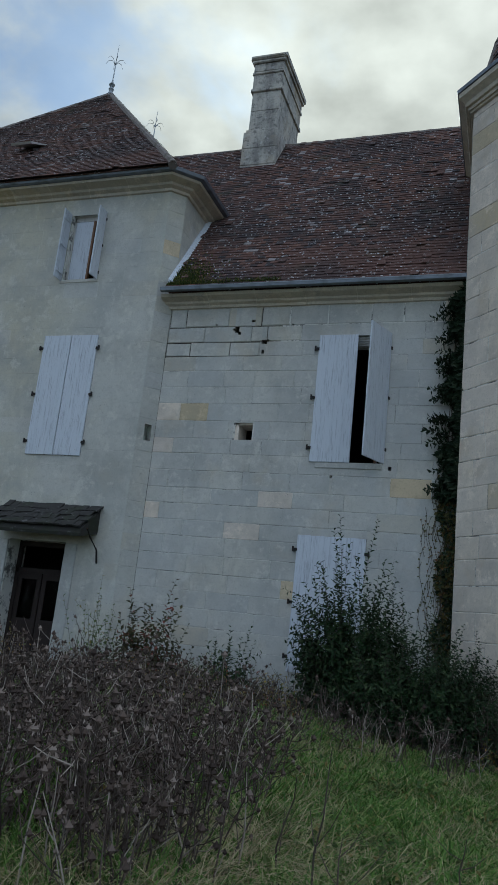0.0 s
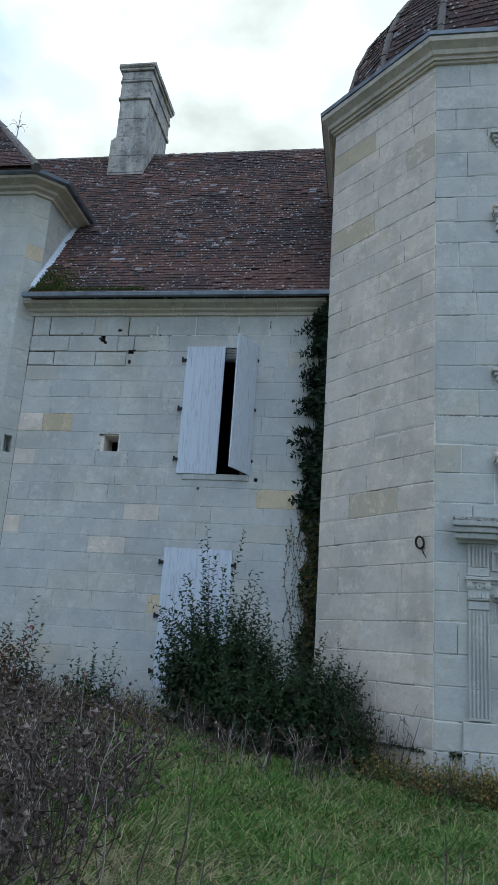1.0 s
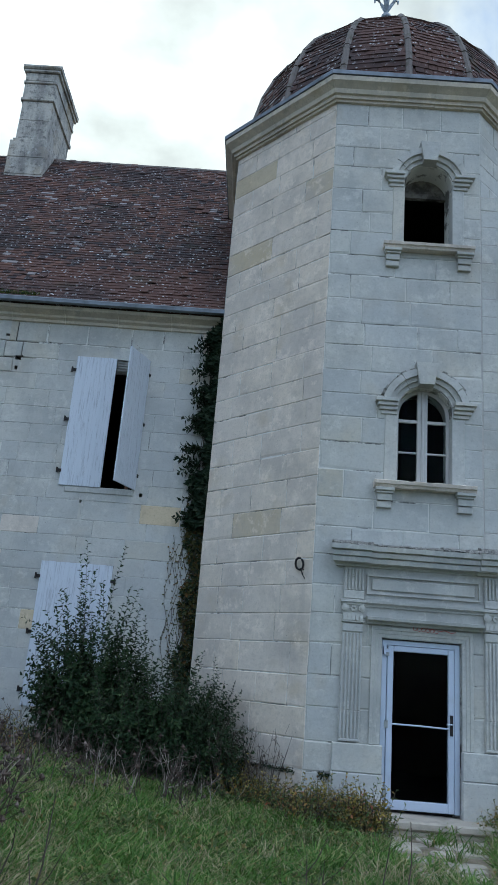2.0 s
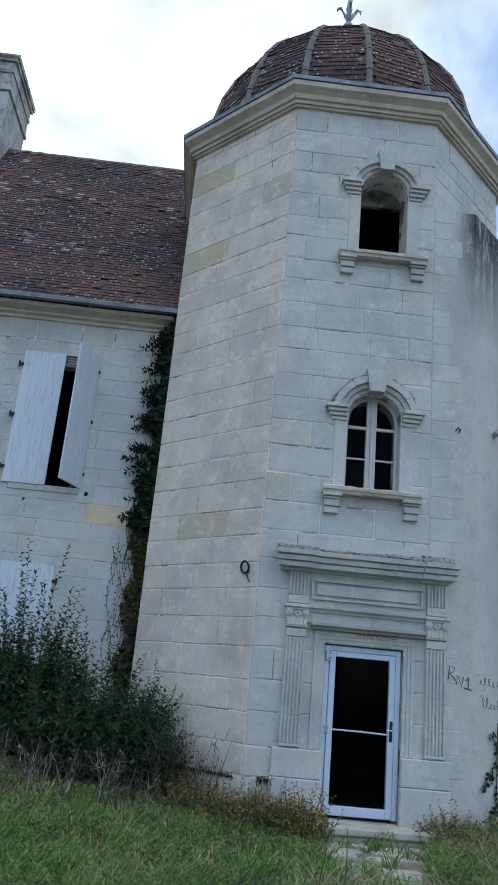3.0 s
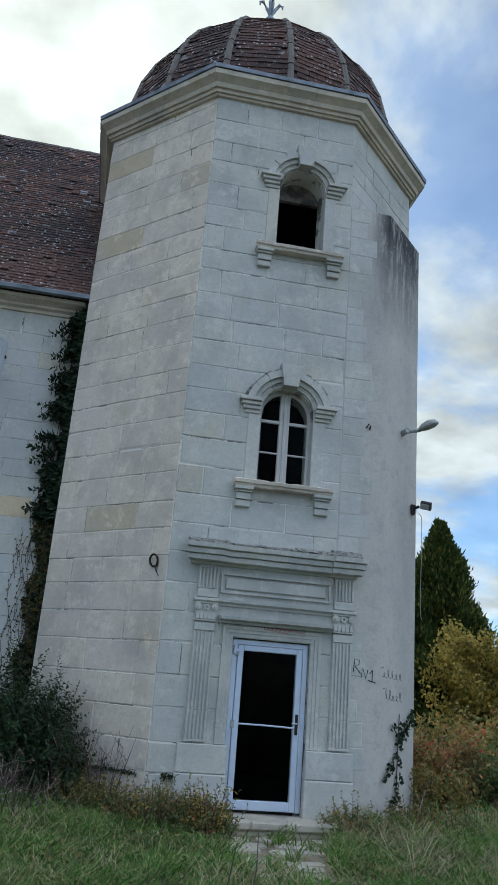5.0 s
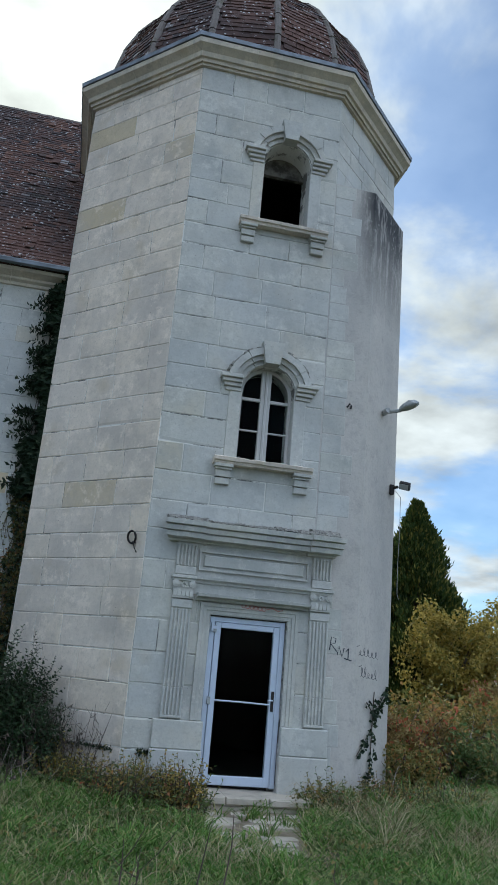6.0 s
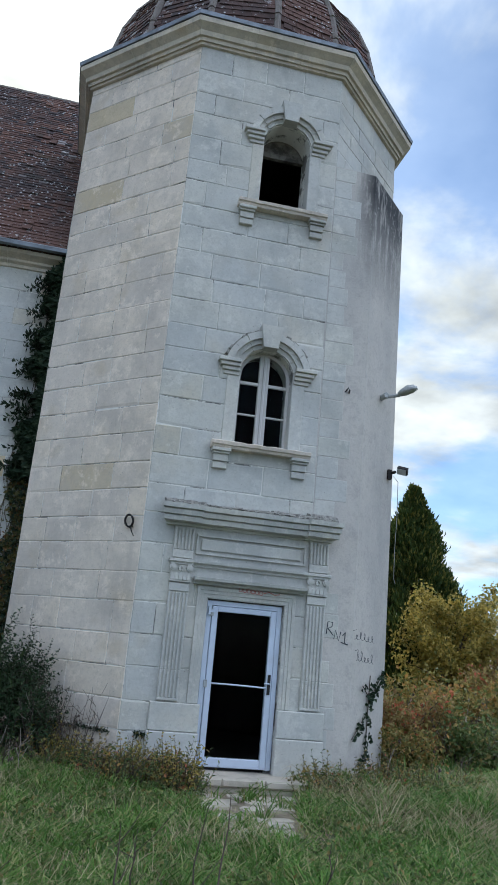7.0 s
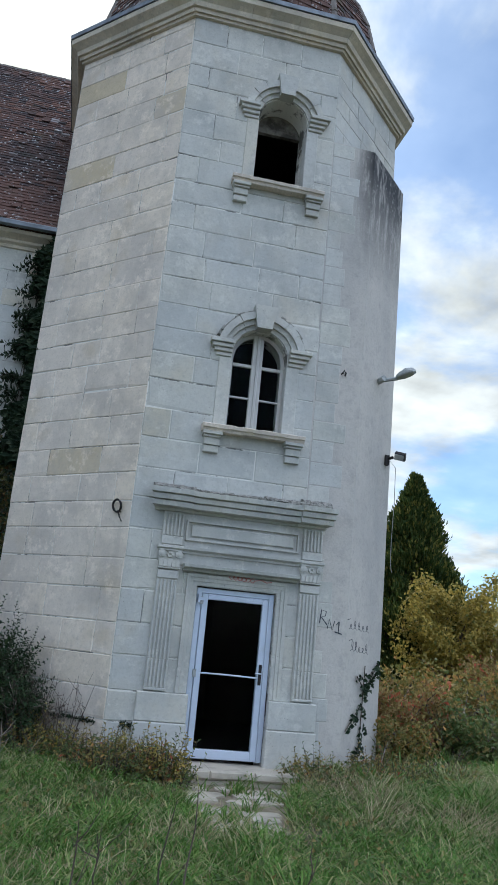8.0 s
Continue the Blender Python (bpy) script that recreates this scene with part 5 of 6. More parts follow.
part("flashing", Build().add([(x0 - 0.14, y0 - 0.26, zf + 0.06), (x1 + 0.12, y0 - 0.26, zf + 0.06), (x1 + 0.12, y0 - 0.06, zf + 0.36), (x0 - 0.14, y0 - 0.06, zf + 0.36), (x0 - 0.14, y0, zf - 0.1), (x1 + 0.12, y0, zf - 0.1)],
                              [(0, 1, 2, 3), (0, 4, 5, 1), (3, 2, 5, 4), (0, 3, 4), (1, 5, 2)]), ZINC, chim, "grey zinc flashing")

# flashing along the pavilion's return wall
b = Build()
for i in range(7):
    za, zb = EAVE_Z + 0.03 + i * 0.33, EAVE_Z + 0.03 + (i + 1) * 0.33
    ya, yb = (EAVE_Y + (z - EAVE_Z) * (RIDGE_Y - EAVE_Y) / (RIDGE_Z - EAVE_Z) for z in (za, zb))
    b.add([(X_IN - 0.01, ya, za + 0.22), (X_IN + 0.03, ya, za + 0.22), (X_IN + 0.03, yb, zb + 0.22), (X_IN - 0.01, yb, zb + 0.22),
           (X_IN - 0.01, ya, za), (X_IN + 0.16, ya, za + 0.05), (X_IN + 0.16, yb, zb + 0.05), (X_IN - 0.01, yb, zb)],
          [(0, 1, 2, 3), (1, 5, 6, 2), (4, 5, 1, 0), (3, 2, 6, 7), (4, 7, 6, 5), (0, 3, 7, 4)])
part("valley_flashing", b, PAINT, roof_wing, "pale mortar flashing")

# ---------------------------------------------------------------- finials
def finial(label, x, y, z, h, base=LEAD):
    t = thing("roof_finial", label, "finial", "iron finials on the roofs")
    part("finial_base", Build().lathe([(0.14, z - 0.15), (0.12, z + 0.05), (0.06, z + 0.2), (0.09, z + 0.28), (0.05, z + 0.36), (0.10, z + 0.45), (0.03, z + 0.56), (0.0, z + 0.58)], x, y), base, t)
    part("rod", Build().tube([(x, y, z + 0.4), (x + 0.02, y, z + h)], [0.022, 0.008]), LEAD, t)
    for k in range(6):
        a = k * math.pi / 3 + 0.2
        pts = [(x + r * math.cos(a), y + r * math.sin(a), z + h * 0.62 + q) for r, q in ((0.0, 0.0), (0.12, 0.16), (0.24, 0.17), (0.32, 0.05))]
        part("scroll", Build().tube(pts, [0.012, 0.010, 0.008, 0.006], 5), LEAD, t)
    return t


finial("pale metal rod finial with drooping scrolls", apex.x, apex.y, apex.z - 0.05, 1.95)
finial("pale metal rod finial with drooping scrolls", back.x, back.y, back.z - 0.05, 1.75)
fin = thing("tower_finial", "lead fleur-de-lis finial on the tower dome", "finial")
zt = 15.92
part("finial_base", Build().lathe([(0.34, zt - 0.85), (0.24, zt - 0.70), (0.17, zt - 0.3), (0.15, zt + 0.0), (0.10, zt + 0.18), (0.07, zt + 0.32), (0.12, zt + 0.40), (0.12, zt + 0.45), (0.05, zt + 0.55)], TC.x, TC.y), LEAD, fin)
part("spike", Build().lathe([(0.04, zt + 0.5), (0.05, zt + 0.75), (0.075, zt + 0.95), (0.05, zt + 1.15), (0.0, zt + 1.4)], TC.x, TC.y), LEAD, fin)
for k in range(4):
    a = k * math.pi / 2
    pts = [(TC.x + r * math.cos(a), TC.y + r * math.sin(a), zt + q) for r, q in ((0.02, 0.58), (0.09, 0.75), (0.20, 0.95), (0.27, 0.92), (0.27, 0.84))]
    part("petal", Build().tube(pts, [0.03, 0.045, 0.04, 0.03, 0.015], 7), LEAD, fin)

# roof light of the pavilion
vent = thing("roof_vent", "small lead-covered vent hood on the roof tiles", "vent")
def on_pav(x, s, out=0.0):
    """A point s metres up the pavilion's front slope."""
    n = Vector((0, 1, RISE)).normalized()
    o = Vector((0, -RISE, 1)).normalized()
    return Vector((x, PAV_CORNER.y, EZ)) + n * s + o * out
zx = -11.75
part("hood", Build().add([on_pav(zx - 0.3, 2.2, 0.34), on_pav(zx + 0.3, 2.2, 0.34), on_pav(zx + 0.3, 2.95, 0.03), on_pav(zx - 0.3, 2.95, 0.03), on_pav(zx - 0.3, 2.2, 0.28), on_pav(zx + 0.3, 2.2, 0.28), on_pav(zx + 0.3, 2.95, 0.0), on_pav(zx - 0.3, 2.95, 0.0)],
                       [(0, 1, 2, 3), (4, 7, 6, 5), (0, 4, 5, 1), (1, 5, 6, 2), (2, 6, 7, 3), (3, 7, 4, 0)]), SASH, vent, "pale sheet metal hood")
part("cheek", Build().add([on_pav(zx + 0.22, 2.25, 0.16), on_pav(zx + 0.26, 2.25, 0.16), on_pav(zx + 0.26, 2.25, 0), on_pav(zx + 0.22, 2.25, 0), on_pav(zx + 0.22, 2.8, 0.02), on_pav(zx + 0.26, 2.8, 0.02)], [(0, 1, 2, 3), (0, 4, 5, 1), (1, 5, 2), (0, 3, 4), (3, 2, 5, 4)]), IRON, vent)

# ---------------------------------------------------------------- lamps, cable, ring
lamp = thing("wall_lamp", "grey street lamp head on a short wall arm", "lamp")
part("bracket", Build().tube([(4.62, 11.66, 5.70), (4.66, 11.50, 5.72)], 0.05, 8), LAMP, lamp)
part("arm", Build().tube([(4.64, 11.56, 5.70), (4.74, 11.50, 5.71), (4.86, 11.44, 5.73)], 0.033, 8), LAMP, lamp)
b = Build()
for i, (s, w, h) in enumerate(((0.0, 0.045, 0.045), (0.05, 0.09, 0.08), (0.15, 0.115, 0.115), (0.26, 0.10, 0.09), (0.33, 0.04, 0.03))):
    c = Vector((4.83, 11.45, 5.73)) + Vector((0.82, -0.45, 0.32)).normalized() * s
    side = Vector((0.45, 0.82, 0)).normalized()
    for q in range(10):
        a = 2 * math.pi * q / 10
        b.v.append(c + side * w * math.cos(a) + Vector((0, 0, 1)) * (h * math.sin(a) if math.sin(a) > 0 else 0.35 * h * math.sin(a)))
b.f = [(i * 10 + q, i * 10 + (q + 1) % 10, (i + 1) * 10 + (q + 1) % 10, (i + 1) * 10 + q) for i in range(4) for q in range(10)] + [tuple(range(10))[::-1], tuple(range(40, 50))]
part("lamp_head", b, LAMP, lamp, "mottled grey lamp head", smooth=True)
flood = thing("floodlight", "small dark floodlight fixed to the pier edge", "lamp")
part("bracket", Build().tube([(4.93, 11.97, 4.52), (4.99, 11.80, 4.53)], 0.025, 6).box(4.90, 4.97, 11.88, 11.98, 4.42, 4.58), IRON, flood)
m_ = Matrix.Translation((5.08, 11.72, 4.54)) @ Matrix.Rotation(radians(-38), 4, "Z") @ Matrix.Rotation(radians(14), 4, "Y") @ Matrix.Rotation(radians(38), 4, "X")
part("housing", Build(m_).slab(-0.085, 0.085, -0.04, 0.04, -0.06, 0.06, 0.012), IRON, flood)
part("glass", Build(m_).slab(-0.072, 0.072, -0.046, -0.04, -0.048, 0.048, 0.002), LAMP, flood)
cable = thing("cable", "thin pale cable hanging beside the pier", "cable")
b = Build().tube([(4.97, 11.86, 4.48), (5.07, 11.86, 4.38), (5.075, 11.86, 3.8), (5.055, 11.86, 3.2), (5.06, 11.86, 2.8), (5.09, 11.86, 2.72)], 0.0055, 5)
part("cord", b, CABLE, cable)
ringt = thing("iron_ring", "rusty iron tethering ring on the wall", "ring")
part("ring", Build(FA).tube([(1.02 + 0.075 * math.cos(q * math.pi / 8), -0.04 - 0.015 * math.sin(q * math.pi / 8), 3.14 + 0.085 * math.sin(q * math.pi / 8)) for q in range(16)] + [(1.095, -0.04, 3.14)], 0.016, 6), IRON, ringt)
part("staple", Build(FA).tube([(1.07, 0.01, 3.06), (1.07, -0.06, 3.07), (1.10, -0.05, 2.98), (1.10, 0.0, 2.93)], 0.010, 6), IRON, ringt)
clamp = thing("wall_clamp", "rusted iron clamp let into the render", "clamp")
part("clamp_body", Build(FB).tube([(1.64, 0.0, 5.55), (1.65, -0.03, 5.56), (1.67, -0.04, 5.60), (1.70, -0.03, 5.57), (1.69, -0.02, 5.52)], 0.014, 6), IRON, clamp)

# ---------------------------------------------------------------- writing on the walls
def scrawl(name, label, strokes, f, material, r=0.007):
    t = thing(name, label, "graffiti")
    b = Build(f)
    for s in strokes:
        b.tube([(u, -0.006, z) for u, z in s], r, 5)
    for i, p in enumerate(b.v):
        q = f.inverted() @ p
        b.v[i] = f @ Vector((q.x, -0.004 + (q.y + 0.006) * 0.2, q.z))
    part("strokes", b, material, t)


RN1 = [[(1.56, 1.83), (1.58, 2.02), (1.65, 2.0), (1.64, 1.94), (1.58, 1.92), (1.67, 1.82)], [(1.68, 1.77), (1.70, 1.90), (1.755, 1.75), (1.78, 1.88)],
       [(1.81, 1.83), (1.85, 1.88), (1.845, 1.72)], [(1.79, 1.735), (1.90, 1.71)]]
scrawl("graffiti", "black sprayed letters RN1 on grey render", RN1, FB, SPRAY, 0.008)


def squiggle(u0, z0, w, h, loops, seed, lean=-0.12):
    """An unreadable looping line."""
    rng = random.Random(seed)
    n = loops * 8
    amp = [rng.uniform(0.45, 1.0) for _ in range(loops + 1)]
    line = []
    for i in range(n + 1):
        t = i / n
        k = amp[min(int(t * loops), loops - 1)]
        line.append((u0 + w * t + 0.022 * math.sin(2 * math.pi * loops * t), z0 + h * 0.5 * k * (1 - math.cos(2 * math.pi * loops * t)) + lean * w * t))
    return [line, [(u0 - 0.03, z0 + h * 0.9), (u0 + 0.02, z0 + h * 1.05)]]


scrawl("graffiti", "thin black unreadable scribble on the render", squiggle(2.0, 1.80, 0.30, 0.13, 5, 1) + squiggle(2.04, 1.50, 0.26, 0.15, 5, 2), FB, SPRAY, 0.004)
scrawl("graffiti", "small red spray scribble above the door", [[(0.24 + 0.06 * i + 0.028 * math.cos(q), 2.325 - 0.012 * i * 0.3 + 0.028 * math.sin(q)) for q in [k * math.pi / 4 for k in range(9)]] for i in range(6)] + [[(0.58, 2.31), (0.66, 2.33), (0.74, 2.30), (0.82, 2.315)]], frame_of(TC.x, TC.y - TR - 0.034, 0), SPRAY_RED, 0.006)

# ---------------------------------------------------------------- plants
class Leaves:
    """Many small leaves, each a folded kite, in one mesh."""

    def __init__(self):
        self.p, self.d, self.n, self.l, self.w = [], [], [], [], []

    def put(self, p, d, n, l, w):
        self.p.append(tuple(p)), self.d.append(tuple(d)), self.n.append(tuple(n)), self.l.append(l), self.w.append(w)

    def build(self):
        P, Dv, N = np.array(self.p), np.array(self.d), np.array(self.n)
        L, W = np.array(self.l)[:, None], np.array(self.w)[:, None]
        Dv /= np.linalg.norm(Dv, axis=1)[:, None] + 1e-9
        S = np.cross(Dv, N)
        S /= np.linalg.norm(S, axis=1)[:, None] + 1e-9
        U = np.cross(S, Dv)
        v = np.stack([P, P + Dv * L * 0.45 + S * W * 0.5 + U * W * 0.18, P + Dv * L - U * L * 0.12, P + Dv * L * 0.45 - S * W * 0.5 + U * W * 0.18], 1).reshape(-1, 3)
        n = len(P)
        f = np.arange(4 * n).reshape(n, 4)
        f = np.concatenate([f[:, [0, 1, 2]], f[:, [0, 2, 3]]])
        b = Build()
        b.v, b.f = v.tolist(), f.tolist()
        return b


def rand_unit(rng):
    while True:
        v = Vector((rng.uniform(-1, 1), rng.uniform(-1, 1), rng.uniform(-1, 1)))
        if 0.1 < v.length < 1:
            return v.normalized()


def shoot(rng, stems, lv, base, way, length, leaf, gap, bend=0.25, start=0.1, radius=0.006, droop=0.0):
    """A leafy shoot: a thin stem with leaves by turns."""
    pts, p, d = [], Vector(base), Vector(way).normalized()
    n = max(4, int(length / 0.12))
    side = rand_unit(rng) * bend
    for i in range(n + 1):
        pts.append(p.copy())
        d = (d + side / n + Vector((0, 0, -droop / n))).normalized()
        p = p + d * length / n
    stems.tube(pts, [radius * (1 - 0.75 * i / n) for i in range(n + 1)], 3)
    k = int(length / gap)
    turn = rng.uniform(0, 6)
    for i in range(k):
        s = start + (1 - start) * (i + 0.5) / k
        q = s * n
        j = min(int(q), n - 1)
        a = pts[j].lerp(pts[j + 1], q - j)
        dd = (pts[j + 1] - pts[j]).normalized()
        o = dd.orthogonal().normalized()
        turn += 2.4
        o = Matrix.Rotation(turn, 3, dd) @ o
        size = leaf * rng.uniform(0.65, 1.15) * (1.0 - 0.35 * s)
        lv.put(a, o * 0.9 + dd * rng.uniform(0.2, 0.9) + rand_unit(rng) * 0.25, dd + rand_unit(rng) * 0.4, size, size * 0.52)


def bush(name, label, category, x, y, height, spread, count, leaf, gap, material, seed, lean=(0, 0), low=0.45, group="", twigs=3):
    """A shrub of upright shoots, tallest in its middle, with side twigs."""
    rng = random.Random(seed)
    t = thing(name, label, category, group)
    stems, lv = Build(), Leaves()
    z = gz(x, y) - 0.03
    for i in range(count):
        a, r = rng.uniform(0, 2 * math.pi), math.sqrt(rng.random())
        bx, by = x + 0.35 * spread * r * math.cos(a), y + 0.35 * spread * 0.8 * r * math.sin(a)
        h = height * (low + (1 - low) * (1 - r) ** 0.8) * rng.uniform(0.62, 1.06)
        way = Vector((spread * r * math.cos(a) * 0.75 / height + lean[0], spread * 0.8 * r * math.sin(a) * 0.75 / height + lean[1], 1))
        shoot(rng, stems, lv, (bx, by, z), way, h, leaf, gap, 0.25, 0.12)
        for k in range(twigs):
            s = rng.uniform(0.08, 0.62)
            p = Vector((bx, by, z)) + way.normalized() * h * s
            w2 = Vector((math.cos(a) + rng.gauss(0, 0.7), math.sin(a) + rng.gauss(0, 0.7), rng.uniform(0.3, 1.3)))
            shoot(rng, stems, lv, p, w2, h * rng.uniform(0.18, 0.34), leaf, gap, 0.3, 0.1, 0.004)
    part("wood", stems, BARK, t, tidy=False)
    part("leaves", lv.build(), material, t, tidy=False)
    return t


bush("privet_bush", "tall dark green privet with spiky leafy shoots", "bush", -2.30, 12.45, 3.55, 1.45, 110, 0.13, 0.046, PRIVET, 1, low=0.33, twigs=6)
bush("privet_bush", "dense dark evergreen bush against the tower foot", "bush", -1.20, 11.9, 2.35, 1.8, 210, 0.11, 0.042, PRIVET, 2, low=0.5, twigs=7)
bush("privet_bush", "low dark bush with a few long shoots", "bush", -0.40, 11.5, 1.9, 1.0, 90, 0.085, 0.04, PRIVET, 3, low=0.45, twigs=6)
bush("young_tree", "young self-sown bush with reddish leaves", "bush", -5.75, 12.3, 2.05, 0.85, 24, 0.15, 0.06, SAPLING, 4, low=0.72)
bush("young_tree", "thin sapling with sparse leaves beside the wall", "bush", -6.75, 12.1, 2.15, 0.7, 16, 0.09, 0.09, HERB, 5, low=0.7, twigs=4)
bush("young_tree", "small upright green bush beside the wall", "bush", -4.25, 12.3, 1.55, 0.6, 18, 0.12, 0.05, PRIVET, 6, low=0.6)
bush("young_tree", "small yellow-green shrub beside the wall", "bush", -4.55, 12.2, 1.0, 0.7, 26, 0.09, 0.045, HERB, 7, low=0.7)
bush("young_tree", "low russet shrub under the wall", "bush", -5.5, 12.0, 1.15, 1.0, 40, 0.11, 0.05, SAPLING, 8, low=0.7)
bush("young_tree", "dark shrub before the pavilion door", "bush", -8.7, 12.1, 1.3, 0.9, 26, 0.08, 0.05, BRAMBLE, 9, low=0.6)

# ivy and creeper in the corner of wing and tower
ivy = thing("ivy", "dark ivy climbing the corner of wing and tower", "climber")
rng = random.Random(12)
stems, lv, dry = Build(), Leaves(), Leaves()
for i in range(5):
    x = rng.uniform(-1.10, -0.82)
    pts = [(x + 0.10 * math.sin(k * 0.7 + i) * (1 - k / 24), YM - 0.05 - 0.03 * rng.random(), gz(x, YM) + k * 7.9 / 20) for k in range(21)]
    stems.tube(pts, [0.014 - 0.0005 * k for k in range(21)], 5)
def ivy_width(z):
    """How far the ivy reaches from the corner at a height: in tongues, thin between them."""
    if z < 4.0:
        return 0.40
    return 0.25 + 0.12 * math.sin(z * 4.3 + 1.0) + 0.09 * math.sin(z * 11.0)
for i in range(3600):
    z = 3.9 + 3.95 * rng.random()
    w = ivy_width(z) * (1.0 if z < 7.2 else 0.75)
    s = rng.random() ** 0.9
    size = rng.uniform(0.08, 0.17)
    lv.put((-0.72 - w * s, YM - 0.04 - 0.38 * rng.random() * (1 - s) ** 0.7, z), Vector((rng.gauss(-0.8, 0.5), -0.4 + rng.gauss(0, 0.3), rng.gauss(-0.1, 0.5))), Vector((0, -1, 0.3)) + rand_unit(rng) * 0.5, size, size * 0.5)
for i in range(2800):                                   # thin fading creeper lower down
    z = 0.3 + 3.8 * rng.random()
    w = ivy_width(z) * (0.55 + 0.45 * abs(math.sin(z * 3.0)))
    s = rng.random()
    size = rng.uniform(0.045, 0.10)
    (dry if rng.random() < 0.55 else lv).put((-0.74 - w * s, YM - 0.04 - 0.20 * rng.random() * (1 - s), z), rand_unit(rng) + Vector((-0.4, -0.3, 0)), Vector((0, -1, 0.3)) + rand_unit(rng) * 0.5, size, size * 0.6)
for z0 in (4.1, 4.55, 5.0, 5.35, 5.8, 6.2, 6.45, 6.9, 7.3):
    for i in range(6):
        z = z0 + rng.gauss(0, 0.06)
        shoot(rng, stems, lv, (-0.85 - 0.2 * rng.random(), YM - 0.12, z), (-1, -0.35, rng.uniform(-0.15, 0.45)), rng.uniform(0.15, 0.45), 0.17, 0.028, 0.25, 0.1, 0.004, 0.35)
for i in range(26):
    z = rng.uniform(2.2, 4.6)
    x = -1.05 - 0.35 * rng.random()
    pts = [(x + 0.04 * math.sin(k + i), YM - 0.02, z - k * 0.12) for k in range(8)]
    stems.tube(pts, 0.004, 3)
    for k in range(8):
        dry.put(pts[k], rand_unit(rng), (0, -1, 0.2), 0.045, 0.03)
part("wood", stems, BARK, ivy, tidy=False)
part("leaves", lv.build(), IVY, ivy, tidy=False)
part("fading_leaves", dry.build(), IVY_DRY, ivy, "yellowing creeper leaves", tidy=False)
creeper = thing("ivy", "young ivy strand climbing the rendered pier", "climber")
rng = random.Random(13)
stems, lv = Build(), Leaves()
f = frame_of(4.17, TC.y - TR, math.pi / 4)
for (ua, za), (ub, zb), n in (((0.55, -0.2), (0.66, 1.30), 60), ((0.58, 0.75), (0.10, 0.42), 30), ((0.56, 0.2), (0.42, 0.0), 22), ((0.62, 0.9), (1.15, 1.35), 60), ((0.62, 1.0), (0.40, 1.15), 14)):
    stems.tube([f @ Vector((ua + (ub - ua) * k / 6, -0.02, za + (zb - za) * k / 6)) for k in range(7)], 0.008, 4)
    for i in range(n):
        s = rng.random()
        p = f @ Vector((ua + (ub - ua) * s + rng.gauss(0, 0.035), -0.03 - 0.04 * rng.random(), za + (zb - za) * s + rng.gauss(0, 0.03)))
        lv.put(p, rand_unit(rng) + Vector((0, -0.4, 0)), Vector((0.5, -1, 0.2)), rng.uniform(0.05, 0.09), rng.uniform(0.04, 0.07))
part("wood", stems, BARK, creeper, tidy=False)
part("leaves", lv.build(), IVY, creeper, tidy=False)


# ---------------------------------------------------------------- grass
def blades(name, label, count, area, height, width, material, seed, keep=None, lean=0.55):
    rs = np.random.RandomState(seed)
    x0, x1, y0, y1 = area
    X, Y = rs.uniform(x0, x1, count * 2), rs.uniform(y0, y1, count * 2)
    clump = np.array([noise.noise((a * 1.6, b * 1.6, seed)) for a, b in zip(X, Y)])
    ok = clump + rs.uniform(-0.5, 0.5, len(X)) > -0.15
    if keep:
        ok &= np.array([keep(a, b) for a, b in zip(X, Y)])
    X, Y, clump = X[ok][:count], Y[ok][:count], clump[ok][:count]
    n = len(X)
    Z = np.array([gz(a, b) for a, b in zip(X, Y)]) - 0.03
    H = rs.uniform(height[0], height[1], n) * (1.0 + 0.55 * clump)
    A = rs.uniform(0, 2 * np.pi, n)
    B = 0.8 * np.array([noise.noise((a * 0.9, b * 0.9, 5.0)) for a, b in zip(X, Y)]) * np.pi + rs.normal(0, 2.0, n)
    Lx, Ly = np.cos(B) * H * lean * rs.uniform(0.2, 1.6, n), np.sin(B) * H * lean * rs.uniform(0.2, 1.6, n)
    Wx, Wy = np.cos(A) * width * 0.5, np.sin(A) * width * 0.5
    tip = rs.uniform(0.45, 1.0, n)
    rings = [(1.0, 0.0, 0.0), (0.95, 0.16, 0.48), (0.75, 0.52, 0.86)]          # width, reach and height along a blade
    v = []
    for w, reach, up in rings:
        for s in (-1, 1):
            v.append(np.stack([X + s * Wx * w + Lx * reach, Y + s * Wy * w + Ly * reach, Z + H * up], 1))
    v.append(np.stack([X + Lx, Y + Ly, Z + H * tip], 1))
    v = np.stack(v, 1).reshape(-1, 3)
    i = np.arange(n)[:, None] * 7
    b = Build()
    b.v = v.tolist()
    b.f = (i + [0, 1, 3, 2]).tolist() + (i + [2, 3, 5, 4]).tolist() + (i + [4, 5, 6]).tolist()
    ob = part(name, b, material, tidy=False)
    tagged(ob, label, "grass", kind="stuff")


def on_path(x, y):
    """On the flagged way to the door, wide at the step and narrow towards the meadow."""
    return 8.15 < y < 10.75 and 1.78 + 0.06 * (10.7 - y) < x < 3.35 - 0.29 * (10.7 - y)


def off_walls(x, y):
    """Outside the buildings and off the paved path, but for tufts between its stones."""
    if y > 12.9 and x < 0:
        return False
    if math.hypot(x - TC.x, y - TC.y) < TR + 0.12 or (3.3 < x < 5.1 and y > 11.1 and y < 13.2):
        return False
    if 1.72 < x < 3.45 and y > 10.60:
        return False
    return not on_path(x, y) or noise.noise((x * 3.0, y * 3.0, 9.0)) > 0.30


def thicket(x, y):
    return x < -1.55 - 0.15 * (y - 4.5) + 0.25 * math.sin(3 * y) and x > -0.95 * y - 1.5


